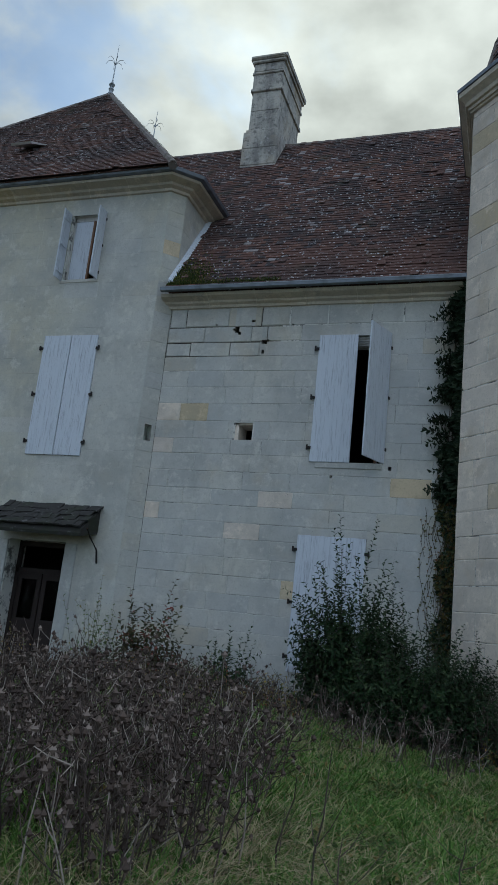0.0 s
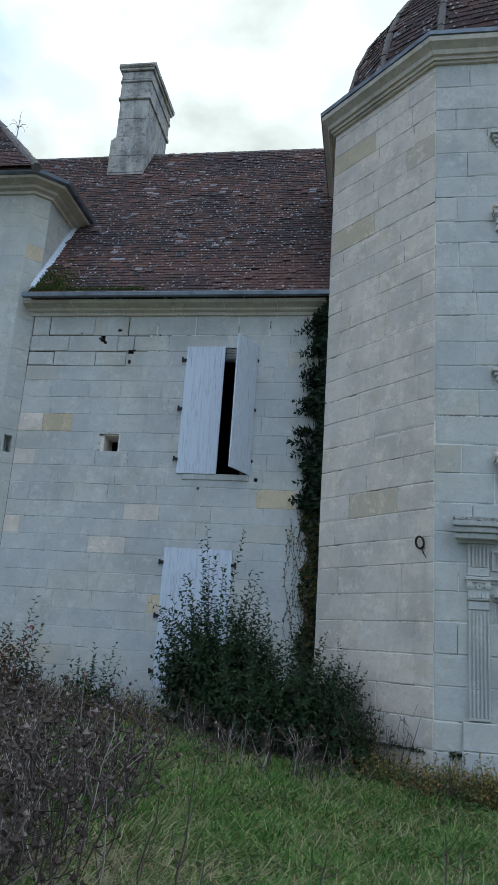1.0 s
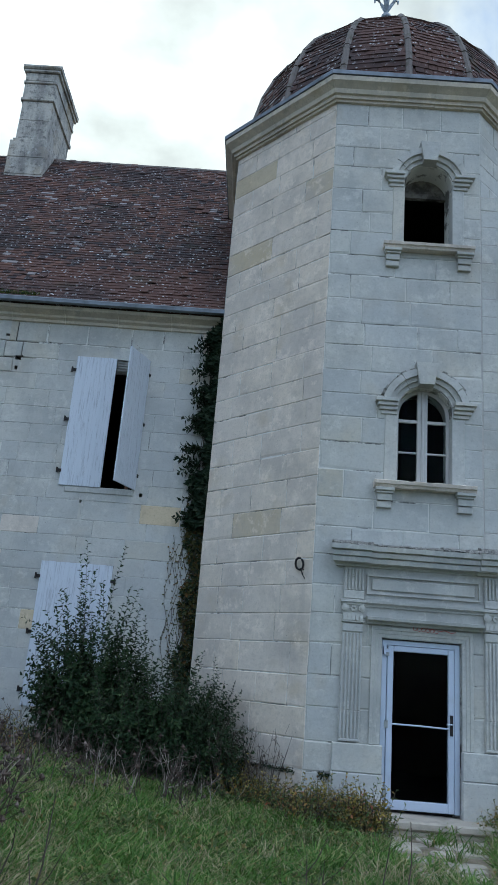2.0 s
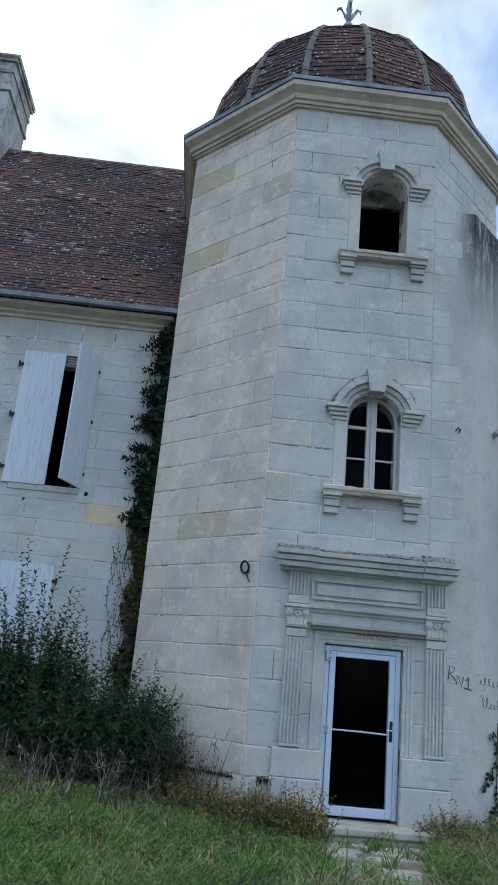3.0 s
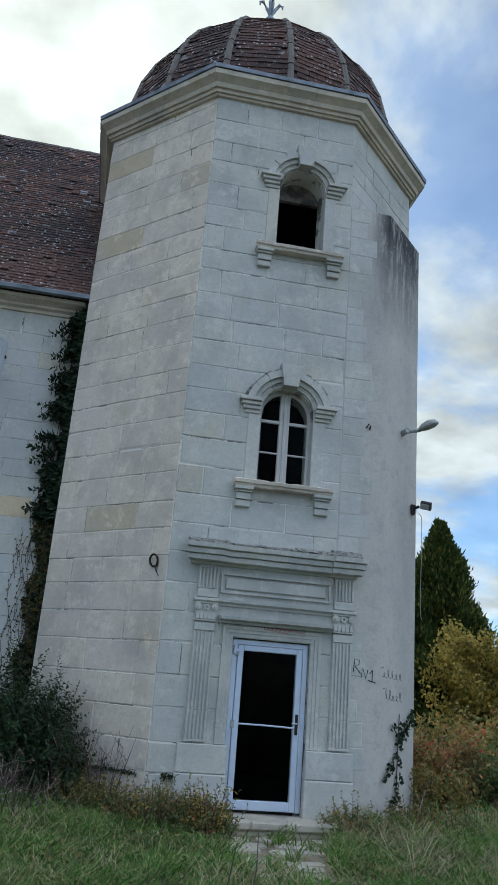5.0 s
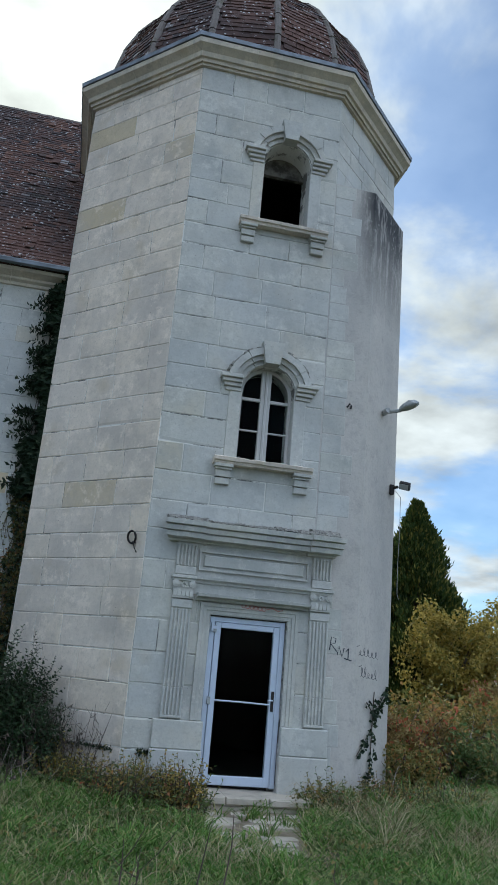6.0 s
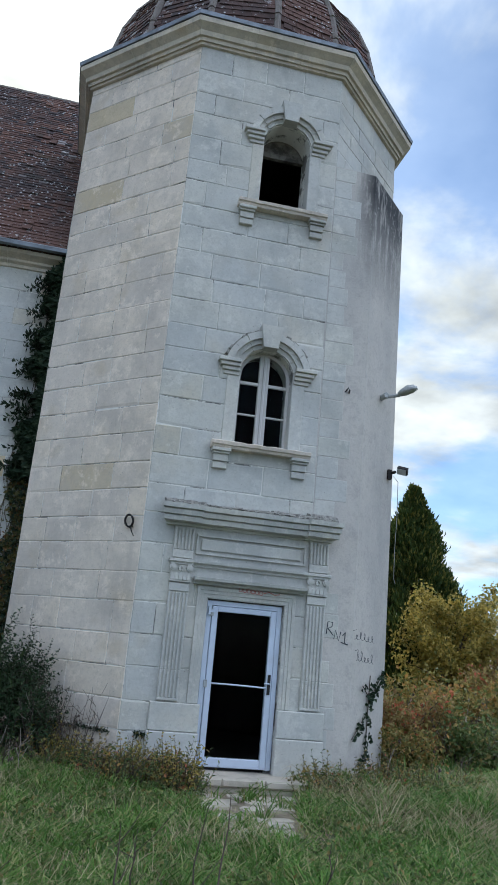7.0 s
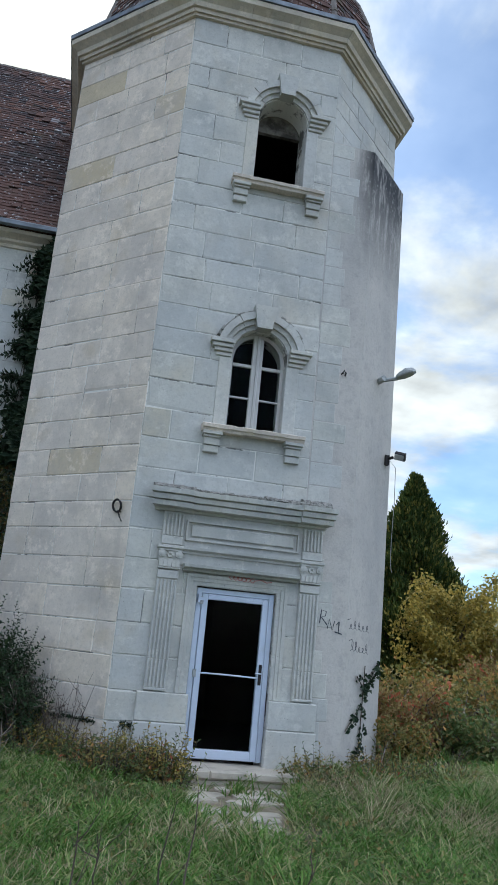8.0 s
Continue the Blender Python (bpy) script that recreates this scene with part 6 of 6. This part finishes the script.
def meadow(x, y):
    return off_walls(x, y) and -0.85 * y - 1.0 < x < 0.62 * y + 1.2 and not (thicket(x, y) and y < 8)


blades("grass", "rank green autumn grass", 95000, (-8, 9, 3.6, 13.2), (0.09, 0.26), 0.014, GRASS, 21, meadow, 1.25)
blades("grass", "fine short grass of the near meadow", 60000, (-4, 5.5, 3.6, 8.0), (0.06, 0.19), 0.011, GRASS, 28, meadow, 1.4)
blades("grass", "thin grass under the dead thicket", 14000, (-7, -1.2, 3.6, 8.0), (0.10, 0.30), 0.011, GRASS, 29, lambda x, y: thicket(x, y), 1.0)
blades("grass", "rank green autumn grass beyond the tower", 26000, (4.8, 22, 11, 24), (0.2, 0.5), 0.016, GRASS, 22, off_walls, 0.8)
blades("dry_grass", "bleached dry grass stalks", 34000, (-8, 9, 3.6, 13.2), (0.08, 0.28), 0.006, STRAW, 23, meadow, 1.3)
blades("grass", "long tussocks beside the pier", 9000, (3.9, 9.5, 9.2, 11.6), (0.2, 0.42), 0.012, GRASS, 25, off_walls, 1.3)
blades("dry_grass", "pale dry tussocks beside the pier", 4500, (3.6, 9.5, 8.5, 11.8), (0.2, 0.45), 0.009, STRAW, 26, off_walls, 1.3)
blades("dry_grass", "fallen straw at the thicket's edge", 5000, (-2.6, 0.4, 3.4, 6.0), (0.10, 0.30), 0.006, STRAW, 24, off_walls, 2.4)


# broad-leaved weeds among the grass
rng = random.Random(27)
lv = Leaves()
while len(lv.p) < 14000:
    x, y = rng.uniform(-3.5, 9.0), rng.uniform(3.6, 12.6)
    if not off_walls(x, y) or noise.noise((x * 0.8, y * 0.8, 2.0)) < 0.05 + 0.3 * (rng.random() - 0.5):
        continue
    for k in range(6):
        size = rng.uniform(0.03, 0.075)
        lv.put((x + rng.gauss(0, 0.05), y + rng.gauss(0, 0.05), gz(x, y) + rng.uniform(0.03, 0.2)), rand_unit(rng) + Vector((0, 0, 0.5)), Vector((0, 0, 1)) + rand_unit(rng) * 0.6, size, size * 0.6)
tagged(part("meadow_herbs", lv.build(), HERB, tidy=False), "broad-leaved herbs among the grass", "plants", kind="stuff")


# ---------------------------------------------------------------- weeds
def weeds(name, label, count, area, height, seed, heads=0.8, lean=0.25, keep=None):
    """Dead branching weeds with round seed heads."""
    rng = random.Random(seed)
    st, hd = Build(), Build()
    x0, x1, y0, y1 = area
    made = 0
    while made < count:
        x, y = rng.uniform(x0, x1), rng.uniform(y0, y1)
        if keep and not keep(x, y):
            continue
        made += 1
        h = rng.uniform(*height)
        d = Vector((rng.gauss(0, lean), rng.gauss(0, lean), 1)).normalized()
        p0 = Vector((x, y, gz(x, y) - 0.02))
        pts = [p0 + d * h * k / 4 + Vector((rng.gauss(0, 0.012), rng.gauss(0, 0.012), 0)) for k in range(5)]
        st.tube(pts, [0.0075, 0.0065, 0.0055, 0.004, 0.003], 3)
        for k in range(rng.randint(5, 9)):
            s = rng.uniform(0.25, 1.0)
            q = p0 + d * h * s
            w = (d + rand_unit(rng) * 0.9).normalized()
            e = q + w * rng.uniform(0.10, 0.32)
            m_ = q.lerp(e, 0.5) + Vector((0, 0, -0.015))
            st.tube([q, m_, e], [0.004, 0.0034, 0.0024], 3)
            if rng.random() < heads:
                r = rng.uniform(0.015, 0.030)
                v = [e + Vector(c) * r for c in ((1, 0, 0), (0, 1, 0), (-1, 0, 0), (0, -1, 0), (0, 0, 1.25), (0, 0, -1))]
                hd.add(v, [(0, 1, 4), (1, 2, 4), (2, 3, 4), (3, 0, 4), (1, 0, 5), (2, 1, 5), (3, 2, 5), (0, 3, 5)])
                for c in range(5):
                    g = rand_unit(rng)
                    o = g.orthogonal().normalized() * r * 0.35
                    hd.add([e + o, e - o, e + g * r * 2.0], [(0, 1, 2)])
    t = part(name, st, WEED, tidy=False)
    tagged(t, label, "weeds", kind="stuff")
    if hd.v:
        part("seed_heads", hd, BURR, t, "round dry seed heads", tidy=False)


weeds("dead_weeds", "tangled dead thistle thicket with seed heads", 820, (-8.0, -1.4, 3.6, 7.6), (0.5, 1.0), 31, keep=thicket)
weeds("dead_weeds", "tangled dead thistle thicket with seed heads", 170, (-10.0, -4.5, 7.4, 11.5), (0.4, 0.8), 32)
weeds("dead_weeds", "dead stalks along the foot of the wing", 230, (-7.0, -0.4, 9.4, 12.4), (0.3, 0.75), 33, 0.15)
weeds("dead_weeds", "dead stalks along the foot of the tower", 14, (-0.6, 2.0, 10.0, 11.2), (0.2, 0.5), 34, 0.1, keep=off_walls)
weeds("dead_weeds", "grey dead brush beside the tower wall", 40, (-0.3, 0.5, 11.2, 11.9), (0.6, 1.15), 35, 0.05, 0.12, keep=off_walls)
weeds("dead_weeds", "dead stalks and brush right of the pier", 26, (4.2, 9.0, 10.2, 12.5), (0.3, 0.6), 36, 0.05, keep=off_walls)
weeds("dead_weeds", "bare bramble canes among the thicket", 150, (5.2, 9.6, 12.4, 15.6), (0.7, 1.5), 37, 0.04, 0.45, keep=off_walls)


def tall_stem(x, y, h, dx, dy, branches, seed):
    t = thing("weed_stalk", "single tall bare dead weed stalk", "weeds", "tall bare stalks in the grass")
    rng = random.Random(seed)
    p0 = Vector((x, y, gz(x, y) - 0.03))
    tip = p0 + Vector((dx, dy, h))
    pts = [p0.lerp(tip, k / 5) + Vector((rng.gauss(0, 0.012), rng.gauss(0, 0.012), 0)) for k in range(6)]
    part("stalk", Build().tube(pts, [0.008, 0.007, 0.006, 0.005, 0.004, 0.002], 5), WEED if seed % 2 else BARK, t, tidy=False)
    for k in range(branches):
        q = p0.lerp(tip, rng.uniform(0.3, 0.9))
        e = q + Vector((rng.uniform(-0.2, 0.25), rng.uniform(-0.1, 0.1), rng.uniform(0.08, 0.3)))
        part("twig", Build().tube([q, q.lerp(e, 0.5) - Vector((0, 0, 0.02)), e], [0.004, 0.003, 0.002], 4), WEED, t, tidy=False)


for i, a in enumerate(((-0.95, 4.6, 0.95, 0.05, 0.1, 3), (-0.72, 4.4, 0.55, -0.03, 0.0, 3), (-1.25, 4.9, 0.7, 0.1, 0.0, 2), (0.55, 5.0, 0.75, 0.0, 0.1, 4), (0.95, 5.2, 0.85, 0.14, 0.1, 3), (1.12, 5.0, 0.95, 0.06, 0.05, 0),
                       (0.75, 5.6, 0.6, -0.05, 0.0, 3), (-2.0, 5.0, 1.2, -0.1, 0.1, 4), (-0.2, 5.4, 0.5, 0.05, 0.0, 2), (2.2, 6.2, 0.5, 0.04, 0.0, 2))):
    tall_stem(*a, seed=60 + i)

# leafy herbs along the foot of tower and wing
rng = random.Random(41)
for k in range(80):
    x = rng.uniform(-0.5, 1.95) if k % 3 else rng.uniform(-6.6, -3.0)
    y = (11.15 + max(0.0, 0.95 - x) - rng.uniform(0.15, 1.0)) if k % 3 else rng.uniform(11.2, 12.7)
    if not off_walls(x, y):
        continue
    bush("herb", "small wild herb at the foot of the wall", "plant", x, y, rng.uniform(0.4, 0.85), rng.uniform(0.4, 0.75), 18, 0.085, 0.045, rng.choice([HERB, BRAMBLE, GOLD, HERB, BRAMBLE, RUST]), 100 + k, low=0.65, group="herbs at the walls' foot", twigs=2)
for k in range(26):
    x, y = rng.uniform(3.4, 5.6), rng.uniform(10.2, 11.15)
    bush("herb", "bramble and herb tuft before the pier", "plant", x, y, rng.uniform(0.4, 0.85), rng.uniform(0.4, 0.7), 16, 0.085, 0.045, rng.choice([HERB, BRAMBLE, RUST, BRAMBLE, HERB]), 200 + k, low=0.65, group="herbs at the walls' foot", twigs=2)
for k in range(34):
    x = rng.uniform(-0.3, 1.75)
    y = 11.1 + max(0.0, 0.95 - x) - rng.uniform(0.25, 0.75)
    if off_walls(x, y):
        bush("herb", "golden-green bramble tuft at the tower foot", "plant", x, y, rng.uniform(0.35, 0.7), rng.uniform(0.4, 0.7), 16, 0.085, 0.045, rng.choice([HERB, GOLD, BRAMBLE, HERB]), 500 + k, low=0.6, group="herbs at the walls' foot", twigs=2)
for k in range(22):
    x, y = -7.4 + 0.2 * k + rng.gauss(0, 0.12), rng.uniform(11.7, 12.5)
    bush("herb", "dark wild herb tuft under the wing wall", "plant", x, y, rng.uniform(0.5, 1.0), rng.uniform(0.5, 0.8), 18, 0.09, 0.05, rng.choice([SAPLING, PRIVET, HERB, SAPLING]), 400 + k, low=0.6, group="herbs at the walls' foot", twigs=2)
bush("herb", "one tall leafy shoot by the tower wall", "plant", 1.22, 10.75, 1.0, 0.12, 2, 0.09, 0.045, HERB, 300, low=0.8, twigs=0)
bush("herb", "arched leafy shoot beside the doorstep", "plant", 1.62, 10.8, 0.62, 0.3, 5, 0.07, 0.05, HERB, 301, low=0.8, twigs=1)

# ---------------------------------------------------------------- trees and brush beyond the tower
def conifer(x, y, h, r, seed):
    t = thing("conifer_tree", "dark conical cypress with yellowish tips", "tree")
    rng = random.Random(seed)
    z0 = gz(x, y)
    part("trunk", Build().tube([(x, y, z0 - 0.1), (x + 0.05, y, z0 + h * 0.5), (x, y, z0 + h * 0.97)], [0.22, 0.13, 0.02], 8), BARK, t)
    limbs, lv = Build(), Leaves()
    for i in range(850):
        s = rng.random() ** 1.25
        a = rng.uniform(0, 2 * math.pi)
        rr = r * (1 - s) * (1.25 - 0.35 * (1 - s)) * (0.78 + 0.28 * noise.noise((math.cos(a) * 1.7, math.sin(a) * 1.7, s * 9))) + 0.05
        p = Vector((x, y, z0 + 0.1 + h * 0.98 * s))
        e = Vector((x + rr * math.cos(a), y + rr * math.sin(a), p.z + 0.30 * rr + 0.05))
        limbs.tube([p, p.lerp(e, 0.5) - Vector((0, 0, 0.05)), e], [0.02, 0.014, 0.005], 3)
        for k in range(80):
            q = p.lerp(e, 0.62 + 0.42 * rng.random()) + Vector((rng.gauss(0, 0.085), rng.gauss(0, 0.085), rng.gauss(0, 0.10))) * min(1.0, 0.25 + rr)
            lv.put(q, Vector((math.cos(a) * 0.5, math.sin(a) * 0.5, 1.2)) + rand_unit(rng) * 0.5, rand_unit(rng), rng.uniform(0.10, 0.20), rng.uniform(0.05, 0.085))
    part("branchwork", limbs, BARK, t, tidy=False)
    part("crown", lv.build(), CONIFER, t, "dense dark green sprays", tidy=False)


conifer(10.0, 22.0, 6.98, 2.75, 51)


def broadleaf(name, label, x, y, h, r, material, seed, leaf=0.09, limbs_n=26, per=150, crown="loose yellowing leaves", low=0.15):
    t = thing(name, label, "tree")
    rng = random.Random(seed)
    z0 = gz(x, y)
    trunk = Build()
    st, lv = Build(), Leaves()
    for k in range(4):
        a = rng.uniform(0, 6.3)
        trunk.tube([(x, y, z0 - 0.1), (x + 0.1 * math.cos(a), y + 0.1 * math.sin(a), z0 + h * 0.3), (x + r * 0.4 * math.cos(a), y + r * 0.4 * math.sin(a), z0 + h * 0.72)], [0.07, 0.05, 0.02], 6)
    part("trunk", trunk, BARK, t)
    for i in range(limbs_n):
        a = rng.uniform(0, 6.3)
        s = rng.uniform(low, 0.85)
        p = Vector((x + 0.25 * r * s * math.cos(a), y + 0.25 * r * s * math.sin(a), z0 + h * s))
        d = Vector((math.cos(a), math.sin(a), rng.uniform(0.25, 1.5))).normalized()
        L = r * rng.uniform(0.6, 1.05) * (1.15 - 0.6 * abs(s - 0.45))
        e = p + d * L
        st.tube([p, p.lerp(e, 0.5) + Vector((0, 0, 0.06)), e], [0.018, 0.012, 0.004], 4)
        for k in range(per):
            q = p.lerp(e, 0.2 + 0.85 * rng.random())
            q += rand_unit(rng) * rng.random() * 0.34
            size = leaf * rng.uniform(0.6, 1.2)
            lv.put(q, rand_unit(rng) + Vector((0, 0, -0.2)), rand_unit(rng), size, size * 0.6)
    tagged(part("branchwork", st, BARK, t, tidy=False), kind="stuff")
    part("crown", lv.build(), material, t, crown, tidy=False)


broadleaf("autumn_tree", "bushy tree with yellowing olive leaves", 9.85, 19.0, 3.35, 1.40, GOLD, 52, 0.12, 70, 230)
broadleaf("autumn_tree", "tall airy tree turning gold", 12.9, 20.5, 3.9, 1.6, GOLD, 53, 0.10, 26, 110)
broadleaf("autumn_tree", "thinly leaved orange-tinted shrub tree", 11.6, 17.8, 2.2, 1.2, RUST, 54, 0.10, 30, 120)
broadleaf("bramble_thicket", "bramble thicket with russet and green leaves", 6.75, 14.4, 0.9, 1.0, BRAMBLE, 55, 0.11, 46, 170, "mixed bramble leaves", 0.02)
broadleaf("bramble_thicket", "bramble thicket with russet and green leaves", 8.3, 15.2, 1.15, 1.25, BRAMBLE, 56, 0.11, 50, 170, "mixed bramble leaves", 0.02)
broadleaf("bramble_thicket", "dark red bramble mound beside the pier", 5.95, 13.3, 0.85, 0.85, RUST, 57, 0.10, 40, 130, "dark red bramble leaves", 0.02)
broadleaf("bramble_thicket", "orange and red autumn thicket", 9.9, 16.2, 1.4, 1.3, RUST, 58, 0.11, 40, 170, "orange-red leaves", 0.02)
broadleaf("bramble_thicket", "low green and yellow bramble mound", 7.2, 12.9, 0.5, 0.95, HERB, 59, 0.09, 34, 120, "green and yellow leaves", 0.02)
broadleaf("bramble_thicket", "low green and yellow bramble mound", 9.0, 13.9, 0.7, 1.2, BRAMBLE, 61, 0.09, 36, 130, "green and yellow leaves", 0.02)
broadleaf("bramble_thicket", "low bramble creeping round the pier", 5.45, 12.2, 0.45, 0.6, BRAMBLE, 62, 0.08, 26, 110, "mixed bramble leaves", 0.02)
for i, (x, y, h) in enumerate(((15.5, 22, 4.2), (18, 25, 5.0), (21, 23, 4.4), (16.5, 27, 4.0), (7.6, 24.5, 4.0), (13, 26, 3.6), (25, 27, 5.0))):
    broadleaf("hedge_tree", "distant hedgerow tree in dull autumn leaf", x, y, h, 1.9, GOLD if i % 2 else BRAMBLE, 70 + i, 0.13, 24, 90, "dull autumn leaves", 0.05)

# ---------------------------------------------------------------- stepping stones of the path
path = thing("paved_path", "irregular worn flagstones leading to the door", "path", kind="structure")
rng = random.Random(15)
edge = [(1.66 + 0.06 * (10.9 - y) + 0.10 * noise.noise((y * 2.3, 0, 1)), y) for y in [10.9 - 0.15 * k for k in range(19)]]
edge += [(3.45 - 0.29 * (10.9 - y) + 0.14 * noise.noise((y * 2.1, 5, 1)), y) for y in [8.2 + 0.15 * k for k in range(19)]]
part("trodden_earth", Build().prism(edge, [gz(x, y) - 0.1 for x, y in edge], [gz(x, y) + 0.012 for x, y in edge]), TRODDEN, path, "bare trodden earth between the flagstones")
for j in range(8):
    cy = 8.32 + j * 0.295
    u, end = 1.80 + 0.06 * (10.7 - cy), 3.32 - 0.29 * (10.7 - cy)
    while u < end - 0.15:
        w = min(rng.uniform(0.30, 0.62), end - u)
        cx, y0 = u + w / 2, cy + rng.gauss(0, 0.03)
        u += w + rng.uniform(0.02, 0.07)
        if rng.random() < 0.12:
            continue
        n = rng.randint(9, 12)
        poly = []
        for k in range(n):
            a = 2 * math.pi * (k + rng.uniform(-0.2, 0.2)) / n
            sq = 1.0 / max(abs(math.cos(a)), abs(math.sin(a))) ** 0.55
            poly.append((cx + 0.47 * w * sq * rng.uniform(0.86, 1.04) * math.cos(a), y0 + 0.135 * sq * rng.uniform(0.86, 1.04) * math.sin(a)))
        z = gz(cx, y0) + 0.030 + rng.uniform(-0.008, 0.008)
        part("flagstone", Build().prism(poly, z - 0.12, [z + rng.uniform(-0.008, 0.008) for _ in range(n)]), PAVING, path)

# ---------------------------------------------------------------- moss along the tower's base course
rng = random.Random(92)
lv = Leaves()
for i in range(900):
    f, u = (FA, rng.uniform(-0.2, HALF)) if i % 3 else (FB, rng.uniform(-HALF, -0.82))
    if noise.noise((u * 3.0, i % 3, 2.0)) < -0.1:
        continue
    p = f @ Vector((u, -0.012 - 0.025 * rng.random(), 0.31 + 0.02 * noise.noise((u * 4.0, 1.0, 0.0)) + rng.gauss(0, 0.012)))
    lv.put(p, rand_unit(rng) + Vector((0, -0.3, 0.2)), rand_unit(rng), rng.uniform(0.02, 0.05), rng.uniform(0.012, 0.03))
tagged(part("wall_moss", lv.build(), IVY, tidy=False), "dark moss in the joint over the base course", "moss", kind="stuff")

# ---------------------------------------------------------------- moss on the low corner of the wing's roof
rng = random.Random(91)
lv = Leaves()
for i in range(5200):
    u, q = abs(rng.gauss(0, 0.42)), abs(rng.gauss(0, 0.42))
    if rng.random() < 0.3:
        u, q = rng.uniform(0, 2.4), abs(rng.gauss(0, 0.05))
    y = EAVE_Y + q * 0.62
    z = EAVE_Z + (y - EAVE_Y) * (RIDGE_Z - EAVE_Z) / (RIDGE_Y - EAVE_Y) + 0.045
    lv.put((X_IN + 0.02 + u, y - 0.02, z + rng.uniform(-0.02, 0.03)), Vector((rng.gauss(0, 0.5), -0.5, 1)) + rand_unit(rng) * 0.4, rand_unit(rng), rng.uniform(0.03, 0.08), rng.uniform(0.015, 0.03))
moss = part("roof_moss", lv.build(), CONIFER, tidy=False)
tagged(moss, "moss and weeds rooted on the roof edge", "moss", kind="stuff")

# ---------------------------------------------------------------- roof tiles
def span_wing(s):
    if s == "length":
        return LEN_MAIN - 0.05
    z = EAVE_Z + s / LEN_MAIN * (RIDGE_Z - EAVE_Z)
    return (wing_left(z), -0.4)


tiling(roof_wing, (0, EAVE_Y - 0.03, EAVE_Z + 0.02), (1, 0, 0), up_main, span_wing, near=lambda p: p.z < 9.2 and -4.4 < p.x < -0.5, seed=3)

SL = math.hypot(D, D * RISE)


def span_pav(s):
    if s == "length":
        return SL - 0.05
    k = s / SL * D
    return (max(left.x + k, -15.0), corner.x - k)


tiling(roof_pav, (0, corner.y - 0.02, EZ + 0.02), (1, 0, 0), (0, 1, RISE), span_pav, near=lambda p: p.z < 11.6 and p.x > -9.4, seed=5)


def span_pav_side(s):
    if s == "length":
        return SL - 0.05
    k = s / SL * D
    return (corner.y + k, 21.4)


tiling(roof_pav, (corner.x + 0.02, 0, EZ + 0.02), (0, 1, 0), (-1, 0, RISE), span_pav_side, seed=7)

# the dome: courses of short tiles on each visible face
rng = random.Random(9)
rest = Build()
count = 0
for k in range(-6, 6):
    a = (k + 0.5) * math.pi / 8
    c16 = math.cos(math.pi / 16)
    f = frame_of(TC.x, TC.y, a)
    for (r0, za), (r1, zb) in zip(DOME[:9], DOME[1:]):
        r0, r1 = r0 * c16, r1 * c16
        L = math.hypot(r1 - r0, zb - za)
        n = max(1, round(L / 0.115))
        for i in range(n):
            t0 = i / n
            r, z = r0 + (r1 - r0) * t0, za + (zb - za) * t0
            half = r * math.tan(math.pi / 16) - 0.03
            up = Vector((0, -(r1 - r0), zb - za)).normalized()
            out = Vector((1, 0, 0)).cross(up)
            u = -half + (0.085 if i % 2 else 0.0)
            while u < half:
                w = min(0.165, half - u + 0.02)
                if rng.random() > 0.006:
                    a2 = (Vector((1, 0, 0)) + up * rng.gauss(0, 0.025)).normalized()
                    u2 = (up - out * 0.12).normalized()
                    p = Vector((u + w / 2, -r, z)) + out * (0.025 + abs(rng.gauss(0, 0.006)))
                    m_ = f @ Matrix.Translation(p) @ Matrix((a2 * w * 0.97, u2 * 0.20, a2.cross(u2) * 0.016)).transposed().to_4x4()
                    if k in (-1, 0) and count < 280:
                        ob = new("tile", TILE_MESH)
                        ob.parent, ob.matrix_basis = roof_tower, m_
                        count += 1
                    else:
                        rest.add([m_ @ Vector(q) for q in TILE_V], TILE_F)
                u += 0.168
tagged(part("tiles", rest, TILE, roof_tower, tidy=False), "red-brown clay tiles on the dome", kind="stuff")
